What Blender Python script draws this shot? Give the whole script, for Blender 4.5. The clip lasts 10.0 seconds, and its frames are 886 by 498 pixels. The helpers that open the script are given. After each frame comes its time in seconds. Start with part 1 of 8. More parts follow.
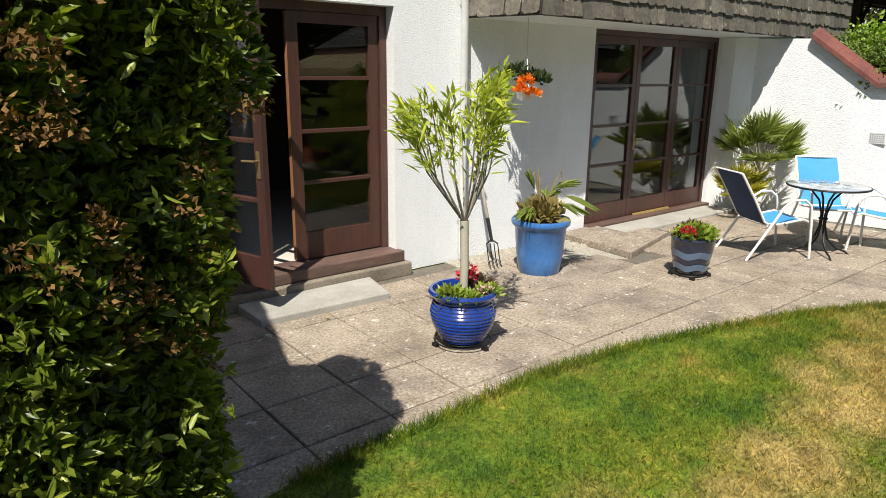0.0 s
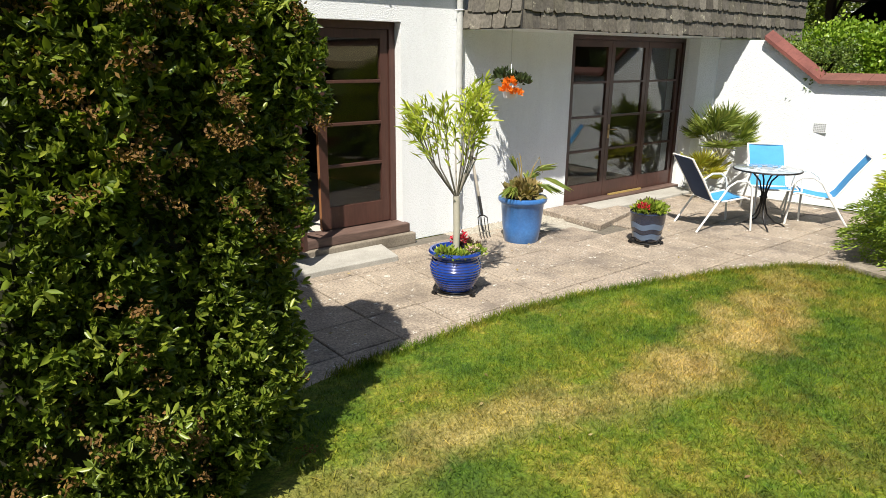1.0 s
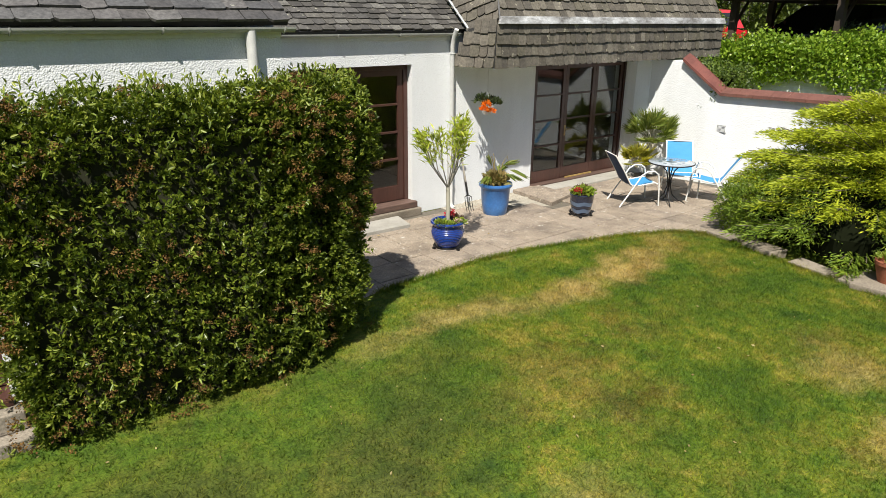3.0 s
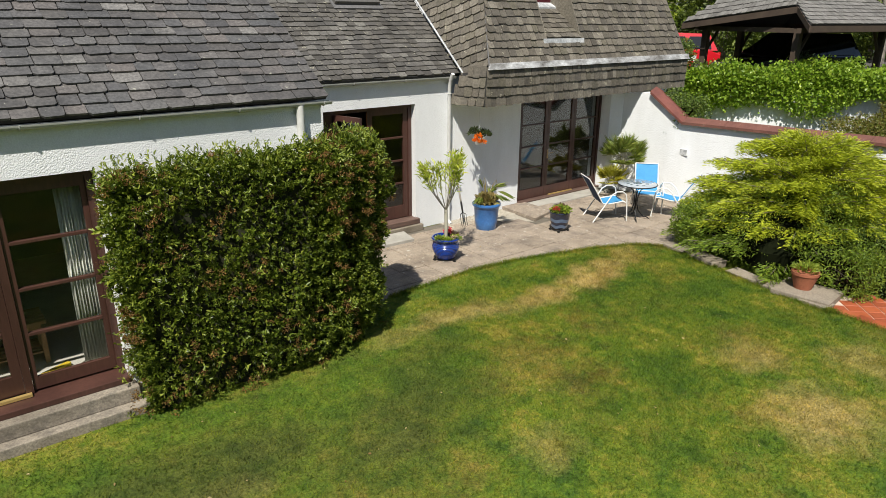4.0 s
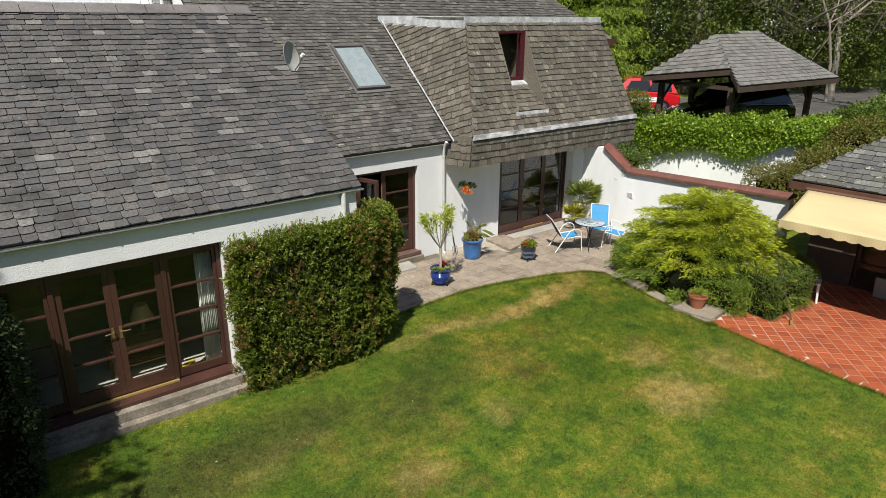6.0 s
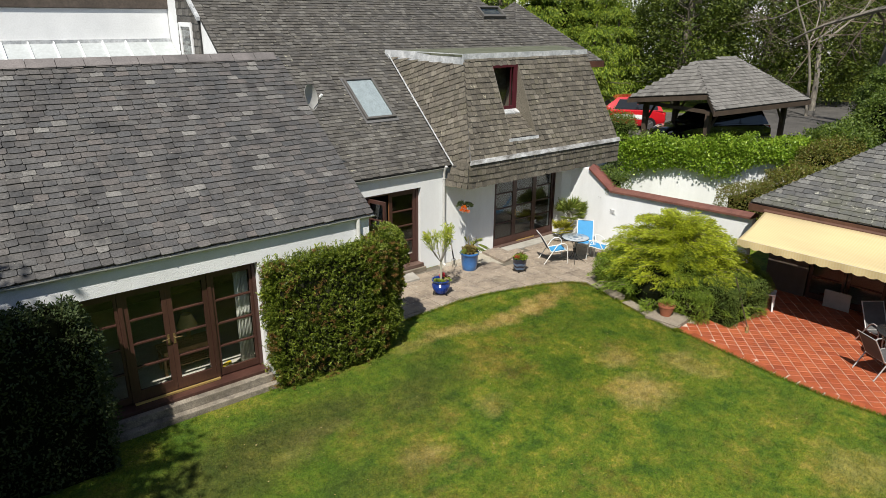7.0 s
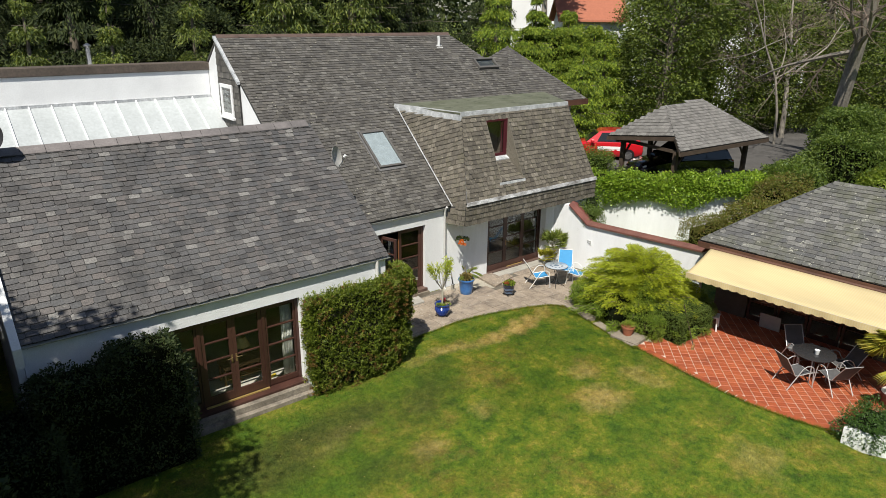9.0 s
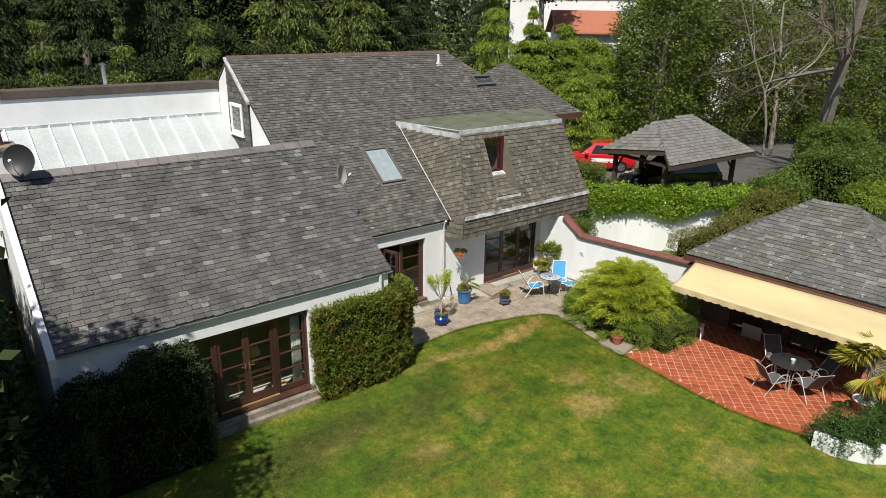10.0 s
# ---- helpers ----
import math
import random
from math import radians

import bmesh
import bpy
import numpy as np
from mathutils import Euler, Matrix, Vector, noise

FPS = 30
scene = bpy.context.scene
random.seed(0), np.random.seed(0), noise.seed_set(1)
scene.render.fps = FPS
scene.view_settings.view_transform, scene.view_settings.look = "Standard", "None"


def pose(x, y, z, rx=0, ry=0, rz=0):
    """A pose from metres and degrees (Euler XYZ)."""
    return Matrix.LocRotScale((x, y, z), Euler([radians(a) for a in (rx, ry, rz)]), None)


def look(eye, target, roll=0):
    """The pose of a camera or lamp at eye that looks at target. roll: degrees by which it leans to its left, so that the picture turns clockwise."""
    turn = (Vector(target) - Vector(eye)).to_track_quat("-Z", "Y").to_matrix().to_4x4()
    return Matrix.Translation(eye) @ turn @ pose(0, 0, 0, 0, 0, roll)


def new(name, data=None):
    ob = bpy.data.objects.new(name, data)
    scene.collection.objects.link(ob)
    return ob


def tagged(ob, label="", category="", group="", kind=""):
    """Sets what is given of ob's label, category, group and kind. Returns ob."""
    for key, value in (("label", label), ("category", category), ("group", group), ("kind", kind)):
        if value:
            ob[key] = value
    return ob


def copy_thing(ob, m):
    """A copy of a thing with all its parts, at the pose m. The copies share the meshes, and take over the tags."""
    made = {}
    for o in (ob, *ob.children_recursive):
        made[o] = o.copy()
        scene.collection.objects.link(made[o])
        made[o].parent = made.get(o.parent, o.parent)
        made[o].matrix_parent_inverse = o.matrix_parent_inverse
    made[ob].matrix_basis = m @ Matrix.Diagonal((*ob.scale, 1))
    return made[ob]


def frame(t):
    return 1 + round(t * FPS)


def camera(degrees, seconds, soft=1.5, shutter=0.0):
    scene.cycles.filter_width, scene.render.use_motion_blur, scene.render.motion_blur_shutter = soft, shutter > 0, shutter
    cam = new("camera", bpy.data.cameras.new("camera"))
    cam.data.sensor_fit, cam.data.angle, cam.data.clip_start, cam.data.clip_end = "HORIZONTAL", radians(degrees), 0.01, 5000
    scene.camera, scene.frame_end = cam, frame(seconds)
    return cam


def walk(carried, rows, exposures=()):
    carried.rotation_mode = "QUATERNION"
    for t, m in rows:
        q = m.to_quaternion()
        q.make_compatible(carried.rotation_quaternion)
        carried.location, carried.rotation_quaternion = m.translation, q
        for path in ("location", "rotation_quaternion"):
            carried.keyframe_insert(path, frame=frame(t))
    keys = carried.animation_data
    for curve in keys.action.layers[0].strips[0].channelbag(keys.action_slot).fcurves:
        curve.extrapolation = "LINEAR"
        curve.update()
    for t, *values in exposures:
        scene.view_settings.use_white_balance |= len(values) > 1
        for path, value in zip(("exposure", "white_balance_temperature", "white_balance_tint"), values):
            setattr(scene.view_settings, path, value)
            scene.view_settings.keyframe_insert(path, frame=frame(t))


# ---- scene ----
cam = camera(67.5, 10.0, 0.75)
PATH = [
    (0, (0.54, -0.626, 1.865), (1.758, 0.875, 1.351), 0.6),
    (0.5, (0.192, -1.116, 1.951), (1.401, 0.387, 1.424), 0.5),
    (1, (-0.243, -1.69, 2.08), (0.958, -0.192, 1.52), 0.5),
    (1.5, (-0.701, -2.308, 2.26), (0.488, -0.816, 1.659), 0.5),
    (2, (-1.184, -2.94, 2.507), (-0.003, -1.459, 1.864), 0.5),
    (2.5, (-1.689, -3.6, 2.805), (-0.514, -2.125, 2.138), 0.6),
    (4, (-3.326, -5.636, 3.985), (-2.146, -4.166, 3.318), 0.5),
    (4.5, (-3.853, -6.291, 4.419), (-2.669, -4.823, 3.753), 0.5),
    (5, (-4.362, -7.009, 4.906), (-3.182, -5.538, 4.238), 0.5),
    (5.5, (-4.889, -7.746, 5.389), (-3.711, -6.273, 4.724), 0.4),
    (7, (-6.488, -9.827, 6.901), (-5.314, -8.352, 6.233), 0.5),
    (7.5, (-7.017, -10.475, 7.38), (-5.843, -8.999, 6.715), 0.4),
    (8, (-7.51, -11.104, 7.914), (-6.338, -9.626, 7.247), 0.4),
    (8.5, (-7.962, -11.618, 8.405), (-6.788, -10.142, 7.739), 0.5),
    (9, (-8.366, -12.073, 8.874), (-7.189, -10.599, 8.208), 0.6),
    (9.5, (-8.694, -12.457, 9.289), (-7.515, -10.985, 8.624), 0.7),
    (10, (-8.969, -12.775, 9.582), (-7.787, -11.303, 8.92), 0.8),
]
walk(cam, [(t, look(eye, target, roll)) for t, eye, target, roll in PATH], [(0.0, 0.60), (1.0, 0.78), (2.5, 0.64), (4.5, 0.36), (7.5, 0.31), (10.0, 0.30)])

# ---- light ----
SUN = Vector((-0.90, -0.72, 1.67)).normalized()
world = bpy.data.worlds.new("sky")
scene.world = world
world.use_nodes = True
wn = world.node_tree.nodes
sky = wn.new("ShaderNodeTexSky")
sky.sky_type, sky.sun_disc = "NISHITA", False
sky.sun_elevation, sky.sun_rotation = math.asin(SUN.z), math.atan2(SUN.x, SUN.y)
world.node_tree.links.new(sky.outputs[0], wn["Background"].inputs[0])
wn["Background"].inputs[1].default_value = 0.072
sun = new("sun", bpy.data.lights.new("sun", "SUN"))
sun.data.energy, sun.data.angle, sun.data.color = 5.0, radians(0.55), (1.0, 0.94, 0.83)
sun.matrix_world = look(SUN * 60, (0, 0, 0))

# ---- materials ----
def nodes(name):
    m = bpy.data.materials.new(name)
    m.use_nodes = True
    t = m.node_tree
    return m, t, t.nodes["Principled BSDF"], t.nodes.new, t.links.new


def noise_tex(t, scale, detail=4.0, rough=0.6, vec=None, stretch=None):
    n = t.nodes.new("ShaderNodeTexNoise")
    n.inputs["Scale"].default_value, n.inputs["Detail"].default_value, n.inputs["Roughness"].default_value = scale, detail, rough
    if vec is None:
        g = t.nodes.new("ShaderNodeNewGeometry")
        vec = g.outputs["Position"]
    # each pattern starts at a place of its own
    mp = t.nodes.new("ShaderNodeMapping")
    mp.inputs["Scale"].default_value = stretch or (1, 1, 1)
    mp.inputs["Location"].default_value = (41.3 + scale * 1.7, 63.9 - scale * 0.9, 17.7 + scale * 0.6)
    t.links.new(vec, mp.inputs[0])
    t.links.new(mp.outputs[0], n.inputs["Vector"])
    return n.outputs["Fac"]


def ramp(t, fac, stops):
    r = t.nodes.new("ShaderNodeValToRGB")
    el = r.color_ramp.elements
    while len(el) < len(stops):
        el.new(0.5)
    for e, (p, c) in zip(el, stops):
        e.position, e.color = p, (*c, 1)
    t.links.new(fac, r.inputs[0])
    return r.outputs[0]


def mixc(t, fac, a, b, kind="MIX"):
    m = t.nodes.new("ShaderNodeMix")
    m.data_type, m.blend_type = "RGBA", kind
    for sock, v in ((m.inputs[0], fac), (m.inputs[6], a), (m.inputs[7], b)):
        if isinstance(v, (int, float)):
            sock.default_value = v
        elif isinstance(v, tuple):
            sock.default_value = (*v, 1)
        else:
            t.links.new(v, sock)
    return m.outputs[2]


def maths(t, op, a, b=0.0, clamp=False):
    m = t.nodes.new("ShaderNodeMath")
    m.operation, m.use_clamp = op, clamp
    for sock, v in zip(m.inputs, (a, b)):
        if isinstance(v, (int, float)):
            sock.default_value = v
        else:
            t.links.new(v, sock)
    return m.outputs[0]


def pick(t):
    """A random number for each piece, whether an object of its own or an island of a joined mesh."""
    o = t.nodes.new("ShaderNodeObjectInfo")
    g = t.nodes.new("ShaderNodeNewGeometry")
    return maths(t, "FRACT", maths(t, "ADD", o.outputs["Random"], g.outputs["Random Per Island"]))


def bump(t, bsdf, height, strength, dist):
    b = t.nodes.new("ShaderNodeBump")
    b.inputs["Strength"].default_value, b.inputs["Distance"].default_value = strength, dist
    t.links.new(height, b.inputs["Height"])
    t.links.new(b.outputs[0], bsdf.inputs["Normal"])


def surf(name, c1, c2, scale=3.0, rough=0.8, fine=60.0, fine_amt=0.25, bump_s=0.3, bump_d=0.004, metal=0.0, spots=None, pieces=None, stretch=None, coat=0.0, stain=None):
    """A worn surface: two colours mixed in patches, fine grain, relief, and if asked spots (colour, scale, threshold), stains (colour, scale, threshold, strength) and colours by piece."""
    m, t, b, N, L = nodes(name)
    col = ramp(t, noise_tex(t, scale, 5.0, 0.65, None, stretch), [(0.3, c1), (0.7, c2)])
    if pieces:
        col = mixc(t, pieces[0], col, ramp(t, pick(t), [(i / max(1, len(pieces[1]) - 1), c) for i, c in enumerate(pieces[1])]))
    f = noise_tex(t, fine, 3.0, 0.7, None, stretch)
    col = mixc(t, fine_amt, col, ramp(t, f, [(0.25, (0.25, 0.25, 0.25)), (0.75, (1.6, 1.6, 1.6))]), "MULTIPLY")
    if stain:
        k = stain[3]
        col = mixc(t, ramp(t, noise_tex(t, stain[1], 6.0, 0.72), [(stain[2], (0, 0, 0)), (stain[2] + 0.16, (k, k, k))]), col, stain[0])
    if spots:
        s = noise_tex(t, spots[1], 3.0, 0.75)
        col = mixc(t, ramp(t, s, [(spots[2], (0, 0, 0)), (spots[2] + 0.06, (1, 1, 1))]), col, spots[0])
    L(col, b.inputs["Base Color"])
    b.inputs["Roughness"].default_value, b.inputs["Metallic"].default_value = rough, metal
    b.inputs["Coat Weight"].default_value = coat
    b.inputs["Coat Roughness"].default_value = 0.08
    if bump_s:
        bump(t, b, f, bump_s, bump_d)
    return m


def leaf(name, cols, rough=0.45, trans=0.35, scale=2.0, thin=0.0, brown=None):
    """Leaves: colours by leaf and by patch, a gloss, and light let through."""
    m, t, b, N, L = nodes(name)
    n = len(cols) - 1
    base = ramp(t, pick(t), [(i / max(1, n), c) for i, c in enumerate(cols)])
    patch = noise_tex(t, scale, 3.0)
    base = mixc(t, 0.45, base, ramp(t, patch, [(0.3, (0.45, 0.5, 0.4)), (0.7, (1.35, 1.3, 1.1))]), "MULTIPLY")
    if brown:
        base = mixc(t, ramp(t, noise_tex(t, brown[1], 2.0), [(brown[2], (0, 0, 0)), (brown[2] + 0.1, (1, 1, 1))]), base, brown[0])
    L(base, b.inputs["Base Color"])
    b.inputs["Roughness"].default_value = rough
    tr = N("ShaderNodeBsdfTranslucent")
    L(mixc(t, 1.0, base, (1.25, 1.3, 0.6), "MULTIPLY"), tr.inputs[0])
    mx = N("ShaderNodeMixShader")
    mx.inputs[0].default_value = trans
    L(b.outputs[0], mx.inputs[1])
    L(tr.outputs[0], mx.inputs[2])
    L(mx.outputs[0], t.nodes["Material Output"].inputs[0])
    return m


def glass_mat(name, tint=(0.9, 0.93, 0.92)):
    m, t, b, N, L = nodes(name)
    tr, gl, mx, fr = N("ShaderNodeBsdfTransparent"), N("ShaderNodeBsdfGlossy"), N("ShaderNodeMixShader"), N("ShaderNodeLayerWeight")
    tr.inputs[0].default_value = (*tint, 1)
    gl.inputs["Roughness"].default_value = 0.0
    fr.inputs[0].default_value = 0.5
    gloss = maths(t, "ADD", maths(t, "MULTIPLY", maths(t, "POWER", fr.outputs["Facing"], 3.0), 0.85), 0.030, True)
    L(gloss, mx.inputs[0])
    L(tr.outputs[0], mx.inputs[1])
    L(gl.outputs[0], mx.inputs[2])
    L(mx.outputs[0], t.nodes["Material Output"].inputs[0])
    return m


def plain(name, c, rough=0.5, metal=0.0, coat=0.0, var=0.12):
    return surf(name, tuple(v * (1 - var) for v in c), tuple(min(1, v * (1 + var)) for v in c), 6.0, rough, 120.0, 0.15, 0.08, 0.001, metal, coat=coat)


def harl(name):
    """White roughcast: pebbly relief, thin grey weathering."""
    m, t, b, N, L = nodes(name)
    col = ramp(t, noise_tex(t, 0.7, 5.0, 0.7, None, (1, 1, 0.25)), [(0.3, (0.69, 0.71, 0.725)), (0.6, (0.80, 0.825, 0.85))])
    peb = N("ShaderNodeTexVoronoi")
    peb.inputs["Scale"].default_value = 72.0
    peb.inputs["Randomness"].default_value = 1.0
    L(N("ShaderNodeNewGeometry").outputs["Position"], peb.inputs["Vector"])
    col = mixc(t, 0.25, col, ramp(t, peb.outputs["Distance"], [(0.2, (1.1, 1.1, 1.1)), (0.8, (0.75, 0.75, 0.74))]), "MULTIPLY")
    col = mixc(t, ramp(t, noise_tex(t, 9.0, 4.0, 0.8), [(0.68, (0, 0, 0)), (0.78, (0.4, 0.4, 0.4))]), col, (0.42, 0.42, 0.38))
    L(col, b.inputs["Base Color"])
    b.inputs["Roughness"].default_value = 0.92
    h = maths(t, "ADD", maths(t, "MULTIPLY", peb.outputs["Distance"], -1.0), noise_tex(t, 30.0, 4.0))
    bump(t, b, h, 0.40, 0.011)
    return m


M = {}
M["harl"] = harl("white_roughcast")
M["white"] = surf("white_paint", (0.71, 0.73, 0.745), (0.81, 0.83, 0.845), 1.2, 0.6, 25.0, 0.12, 0.15, 0.003)
M["timber"] = surf("red_brown_stained_timber", (0.040, 0.017, 0.0135), (0.082, 0.036, 0.027), 2.0, 0.42, 45.0, 0.35, 0.2, 0.002, stretch=(1, 1, 0.12))
M["timber_worn"] = surf("faded_brown_timber", (0.060, 0.034, 0.027), (0.13, 0.082, 0.066), 3.0, 0.6, 40.0, 0.5, 0.3, 0.003, stretch=(0.15, 1, 1))
M["timber_pale"] = surf("worn_orange_timber", (0.22, 0.09, 0.035), (0.36, 0.17, 0.07), 3.0, 0.6, 60.0, 0.4, 0.2, 0.002, stretch=(1, 1, 0.1))
M["brown"] = surf("dark_brown_board", (0.065, 0.030, 0.020), (0.125, 0.058, 0.036), 1.5, 0.6, 30.0, 0.3, 0.2, 0.003)
M["slate"] = surf("grey_slate", (0.050, 0.049, 0.052), (0.135, 0.130, 0.127), 0.9, 0.62, 34.0, 0.75, 0.5, 0.004, spots=((0.32, 0.32, 0.27), 14.0, 0.67), pieces=(0.8, [(0.050, 0.050, 0.053), (0.098, 0.096, 0.098), (0.080, 0.083, 0.087), (0.13, 0.122, 0.118), (0.060, 0.057, 0.056), (0.105, 0.10, 0.098), (0.14, 0.125, 0.118), (0.072, 0.073, 0.077), (0.12, 0.118, 0.116), (0.085, 0.080, 0.077), (0.24, 0.235, 0.225)]), stain=((0.030, 0.031, 0.033), 1.3, 0.50, 0.75))
M["slate_lichen"] = surf("lichen_grey_slate", (0.060, 0.060, 0.062), (0.135, 0.135, 0.13), 1.2, 0.7, 26.0, 0.65, 0.5, 0.004, spots=((0.34, 0.34, 0.29), 6.0, 0.62), pieces=(0.55, [(0.055, 0.058, 0.063), (0.10, 0.10, 0.10), (0.14, 0.14, 0.13), (0.08, 0.078, 0.072), (0.25, 0.25, 0.235), (0.075, 0.08, 0.085)]), stain=((0.085, 0.09, 0.055), 0.9, 0.50, 0.65))
M["slate_old"] = surf("brown_weathered_slate", (0.055, 0.052, 0.048), (0.11, 0.104, 0.094), 1.6, 0.72, 30.0, 0.65, 0.5, 0.004, spots=((0.32, 0.31, 0.24), 10.0, 0.64), pieces=(0.78, [(0.045, 0.042, 0.039), (0.08, 0.075, 0.067), (0.12, 0.113, 0.10), (0.065, 0.063, 0.06), (0.10, 0.095, 0.09), (0.17, 0.165, 0.15)]), stain=((0.032, 0.030, 0.026), 1.5, 0.54, 0.7))
M["shingle"] = surf("mansard_slate", (0.075, 0.066, 0.05), (0.155, 0.138, 0.105), 1.8, 0.75, 26.0, 0.65, 0.5, 0.004, spots=((0.31, 0.29, 0.22), 7.0, 0.64), pieces=(0.7, [(0.052, 0.046, 0.039), (0.108, 0.095, 0.077), (0.18, 0.162, 0.132), (0.088, 0.080, 0.070), (0.135, 0.122, 0.10), (0.072, 0.065, 0.057), (0.12, 0.11, 0.08), (0.22, 0.20, 0.17)]), stain=((0.045, 0.040, 0.032), 2.2, 0.54, 0.6))
M["under"] = plain("roof_underlay", (0.03, 0.03, 0.03), 0.9)
M["lead"] = surf("weathered_lead", (0.26, 0.28, 0.30), (0.60, 0.62, 0.64), 4.0, 0.55, 20.0, 0.4, 0.3, 0.004)
M["lead_dark"] = surf("dull_lead", (0.09, 0.09, 0.092), (0.16, 0.16, 0.165), 3.0, 0.6, 20.0, 0.4, 0.3, 0.004)
M["lead_patchy"] = surf("patchy_lead", (0.10, 0.092, 0.082), (0.58, 0.60, 0.62), 2.6, 0.6, 16.0, 0.5, 0.4, 0.006, stretch=(1, 1, 2.5))
M["moss"] = surf("mossy_felt", (0.075, 0.085, 0.05), (0.14, 0.15, 0.11), 1.5, 0.9, 40.0, 0.4, 0.4, 0.006, spots=((0.05, 0.055, 0.035), 2.0, 0.56))
M["gutter"] = plain("grey_plastic_gutter", (0.42, 0.43, 0.41), 0.45)
M["pipe"] = plain("pale_grey_painted_pipe", (0.58, 0.59, 0.58), 0.5)
M["concrete"] = surf("weathered_concrete_slab", (0.195, 0.155, 0.118), (0.41, 0.34, 0.262), 3.4, 0.9, 48.0, 0.9, 0.9, 0.008, spots=((0.52, 0.50, 0.45), 14.0, 0.63), pieces=(0.32, [(0.18, 0.148, 0.115), (0.28, 0.235, 0.185), (0.35, 0.30, 0.245), (0.24, 0.20, 0.17)]), stain=((0.10, 0.083, 0.072), 1.4, 0.50, 0.6))
M["step"] = surf("pale_stone_step", (0.27, 0.26, 0.23), (0.40, 0.385, 0.35), 2.5, 0.85, 90.0, 0.35, 0.4, 0.003)
M["stone"] = surf("grey_edging_stone", (0.15, 0.125, 0.095), (0.30, 0.26, 0.205), 3.0, 0.9, 40.0, 0.5, 0.7, 0.008, pieces=(0.4, [(0.14, 0.12, 0.09), (0.24, 0.205, 0.16), (0.32, 0.28, 0.225)]))
M["step_old"] = surf("worn_stone_step", (0.15, 0.128, 0.10), (0.31, 0.275, 0.225), 2.2, 0.9, 45.0, 0.6, 0.7, 0.008, stain=((0.06, 0.055, 0.05), 2.5, 0.5, 0.7))
M["bed"] = surf("joint_sand", (0.085, 0.075, 0.06), (0.17, 0.15, 0.12), 8.0, 0.95, 90.0, 0.5, 0.5, 0.006)
M["gravel"] = surf("pale_gravel", (0.30, 0.27, 0.22), (0.48, 0.45, 0.38), 20.0, 0.9, 70.0, 0.5, 0.9, 0.02)
M["terracotta"] = surf("red_quarry_tile", (0.26, 0.060, 0.024), (0.40, 0.10, 0.040), 1.5, 0.5, 60.0, 0.3, 0.25, 0.002, pieces=(0.5, [(0.20, 0.045, 0.024), (0.34, 0.08, 0.03), (0.44, 0.13, 0.055), (0.26, 0.07, 0.035), (0.40, 0.10, 0.04)]), stain=((0.12, 0.045, 0.028), 1.1, 0.57, 0.6))
M["grout"] = surf("pale_grout", (0.46, 0.36, 0.29), (0.60, 0.49, 0.41), 4.0, 0.95, 80.0, 0.3, 0.4, 0.003)
M["red_tile"] = surf("red_coping_tile", (0.11, 0.035, 0.028), (0.20, 0.066, 0.050), 3.0, 0.7, 45.0, 0.4, 0.4, 0.004, spots=((0.36, 0.30, 0.24), 16.0, 0.70))
M["asphalt"] = surf("asphalt", (0.055, 0.052, 0.050), (0.10, 0.095, 0.09), 0.8, 0.9, 120.0, 0.4, 0.5, 0.004)
M["glass"] = glass_mat("window_glass")
M["metal"] = plain("brushed_steel", (0.55, 0.55, 0.56), 0.35, 1.0)
M["brass"] = plain("aged_brass", (0.70, 0.52, 0.20), 0.42, 0.7)
M["black"] = plain("black_paint", (0.012, 0.012, 0.014), 0.4)
M["iron"] = plain("wrought_iron", (0.025, 0.024, 0.024), 0.5, 0.6)
M["soil"] = surf("potting_soil", (0.028, 0.02, 0.014), (0.06, 0.045, 0.03), 12.0, 0.95, 60.0, 0.5, 0.9, 0.01)
M["bark"] = surf("grey_bark", (0.10, 0.085, 0.065), (0.22, 0.19, 0.15), 3.0, 0.9, 30.0, 0.5, 0.8, 0.01, stretch=(1, 1, 0.25))
M["bark_pale"] = surf("pale_bark", (0.15, 0.135, 0.11), (0.34, 0.31, 0.265), 2.0, 0.9, 18.0, 0.5, 0.8, 0.01, stretch=(1, 1, 0.3))
M["twig"] = plain("bare_twig", (0.16, 0.125, 0.10), 0.9)
M["cream_stem"] = plain("pale_bamboo_stem", (0.40, 0.38, 0.31), 0.6)
M["brass_dark"] = plain("dark_brass", (0.30, 0.21, 0.10), 0.45, 0.7)
# indoor dimness is put into this brown, darker than a plain wall
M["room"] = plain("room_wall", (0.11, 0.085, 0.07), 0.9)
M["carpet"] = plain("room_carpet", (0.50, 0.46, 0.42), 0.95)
M["curtain"] = plain("pale_curtain", (0.80, 0.79, 0.74), 0.9)
M["wood"] = surf("light_wood", (0.24, 0.13, 0.05), (0.38, 0.22, 0.09), 3.0, 0.5, 50.0, 0.3, 0.1, 0.001, stretch=(0.2, 1, 1))
M["dark_wood"] = surf("weathered_timber_post", (0.045, 0.03, 0.022), (0.085, 0.06, 0.042), 2.0, 0.8, 40.0, 0.4, 0.3, 0.004)
M["yellow"] = plain("yellow_plastic", (0.60, 0.42, 0.03), 0.5)
M["lampshade"] = plain("parchment_lampshade", (0.85, 0.60, 0.24), 0.8)
M["maroon"] = plain("maroon_paint", (0.075, 0.012, 0.02), 0.35)
M["blind"] = plain("pale_grey_blind", (0.34, 0.38, 0.42), 0.8)
M["gutter_dark"] = plain("dark_grey_frame", (0.10, 0.095, 0.09), 0.5)
M["dish_grey"] = plain("dark_grey_mesh_dish", (0.03, 0.03, 0.034), 0.5)
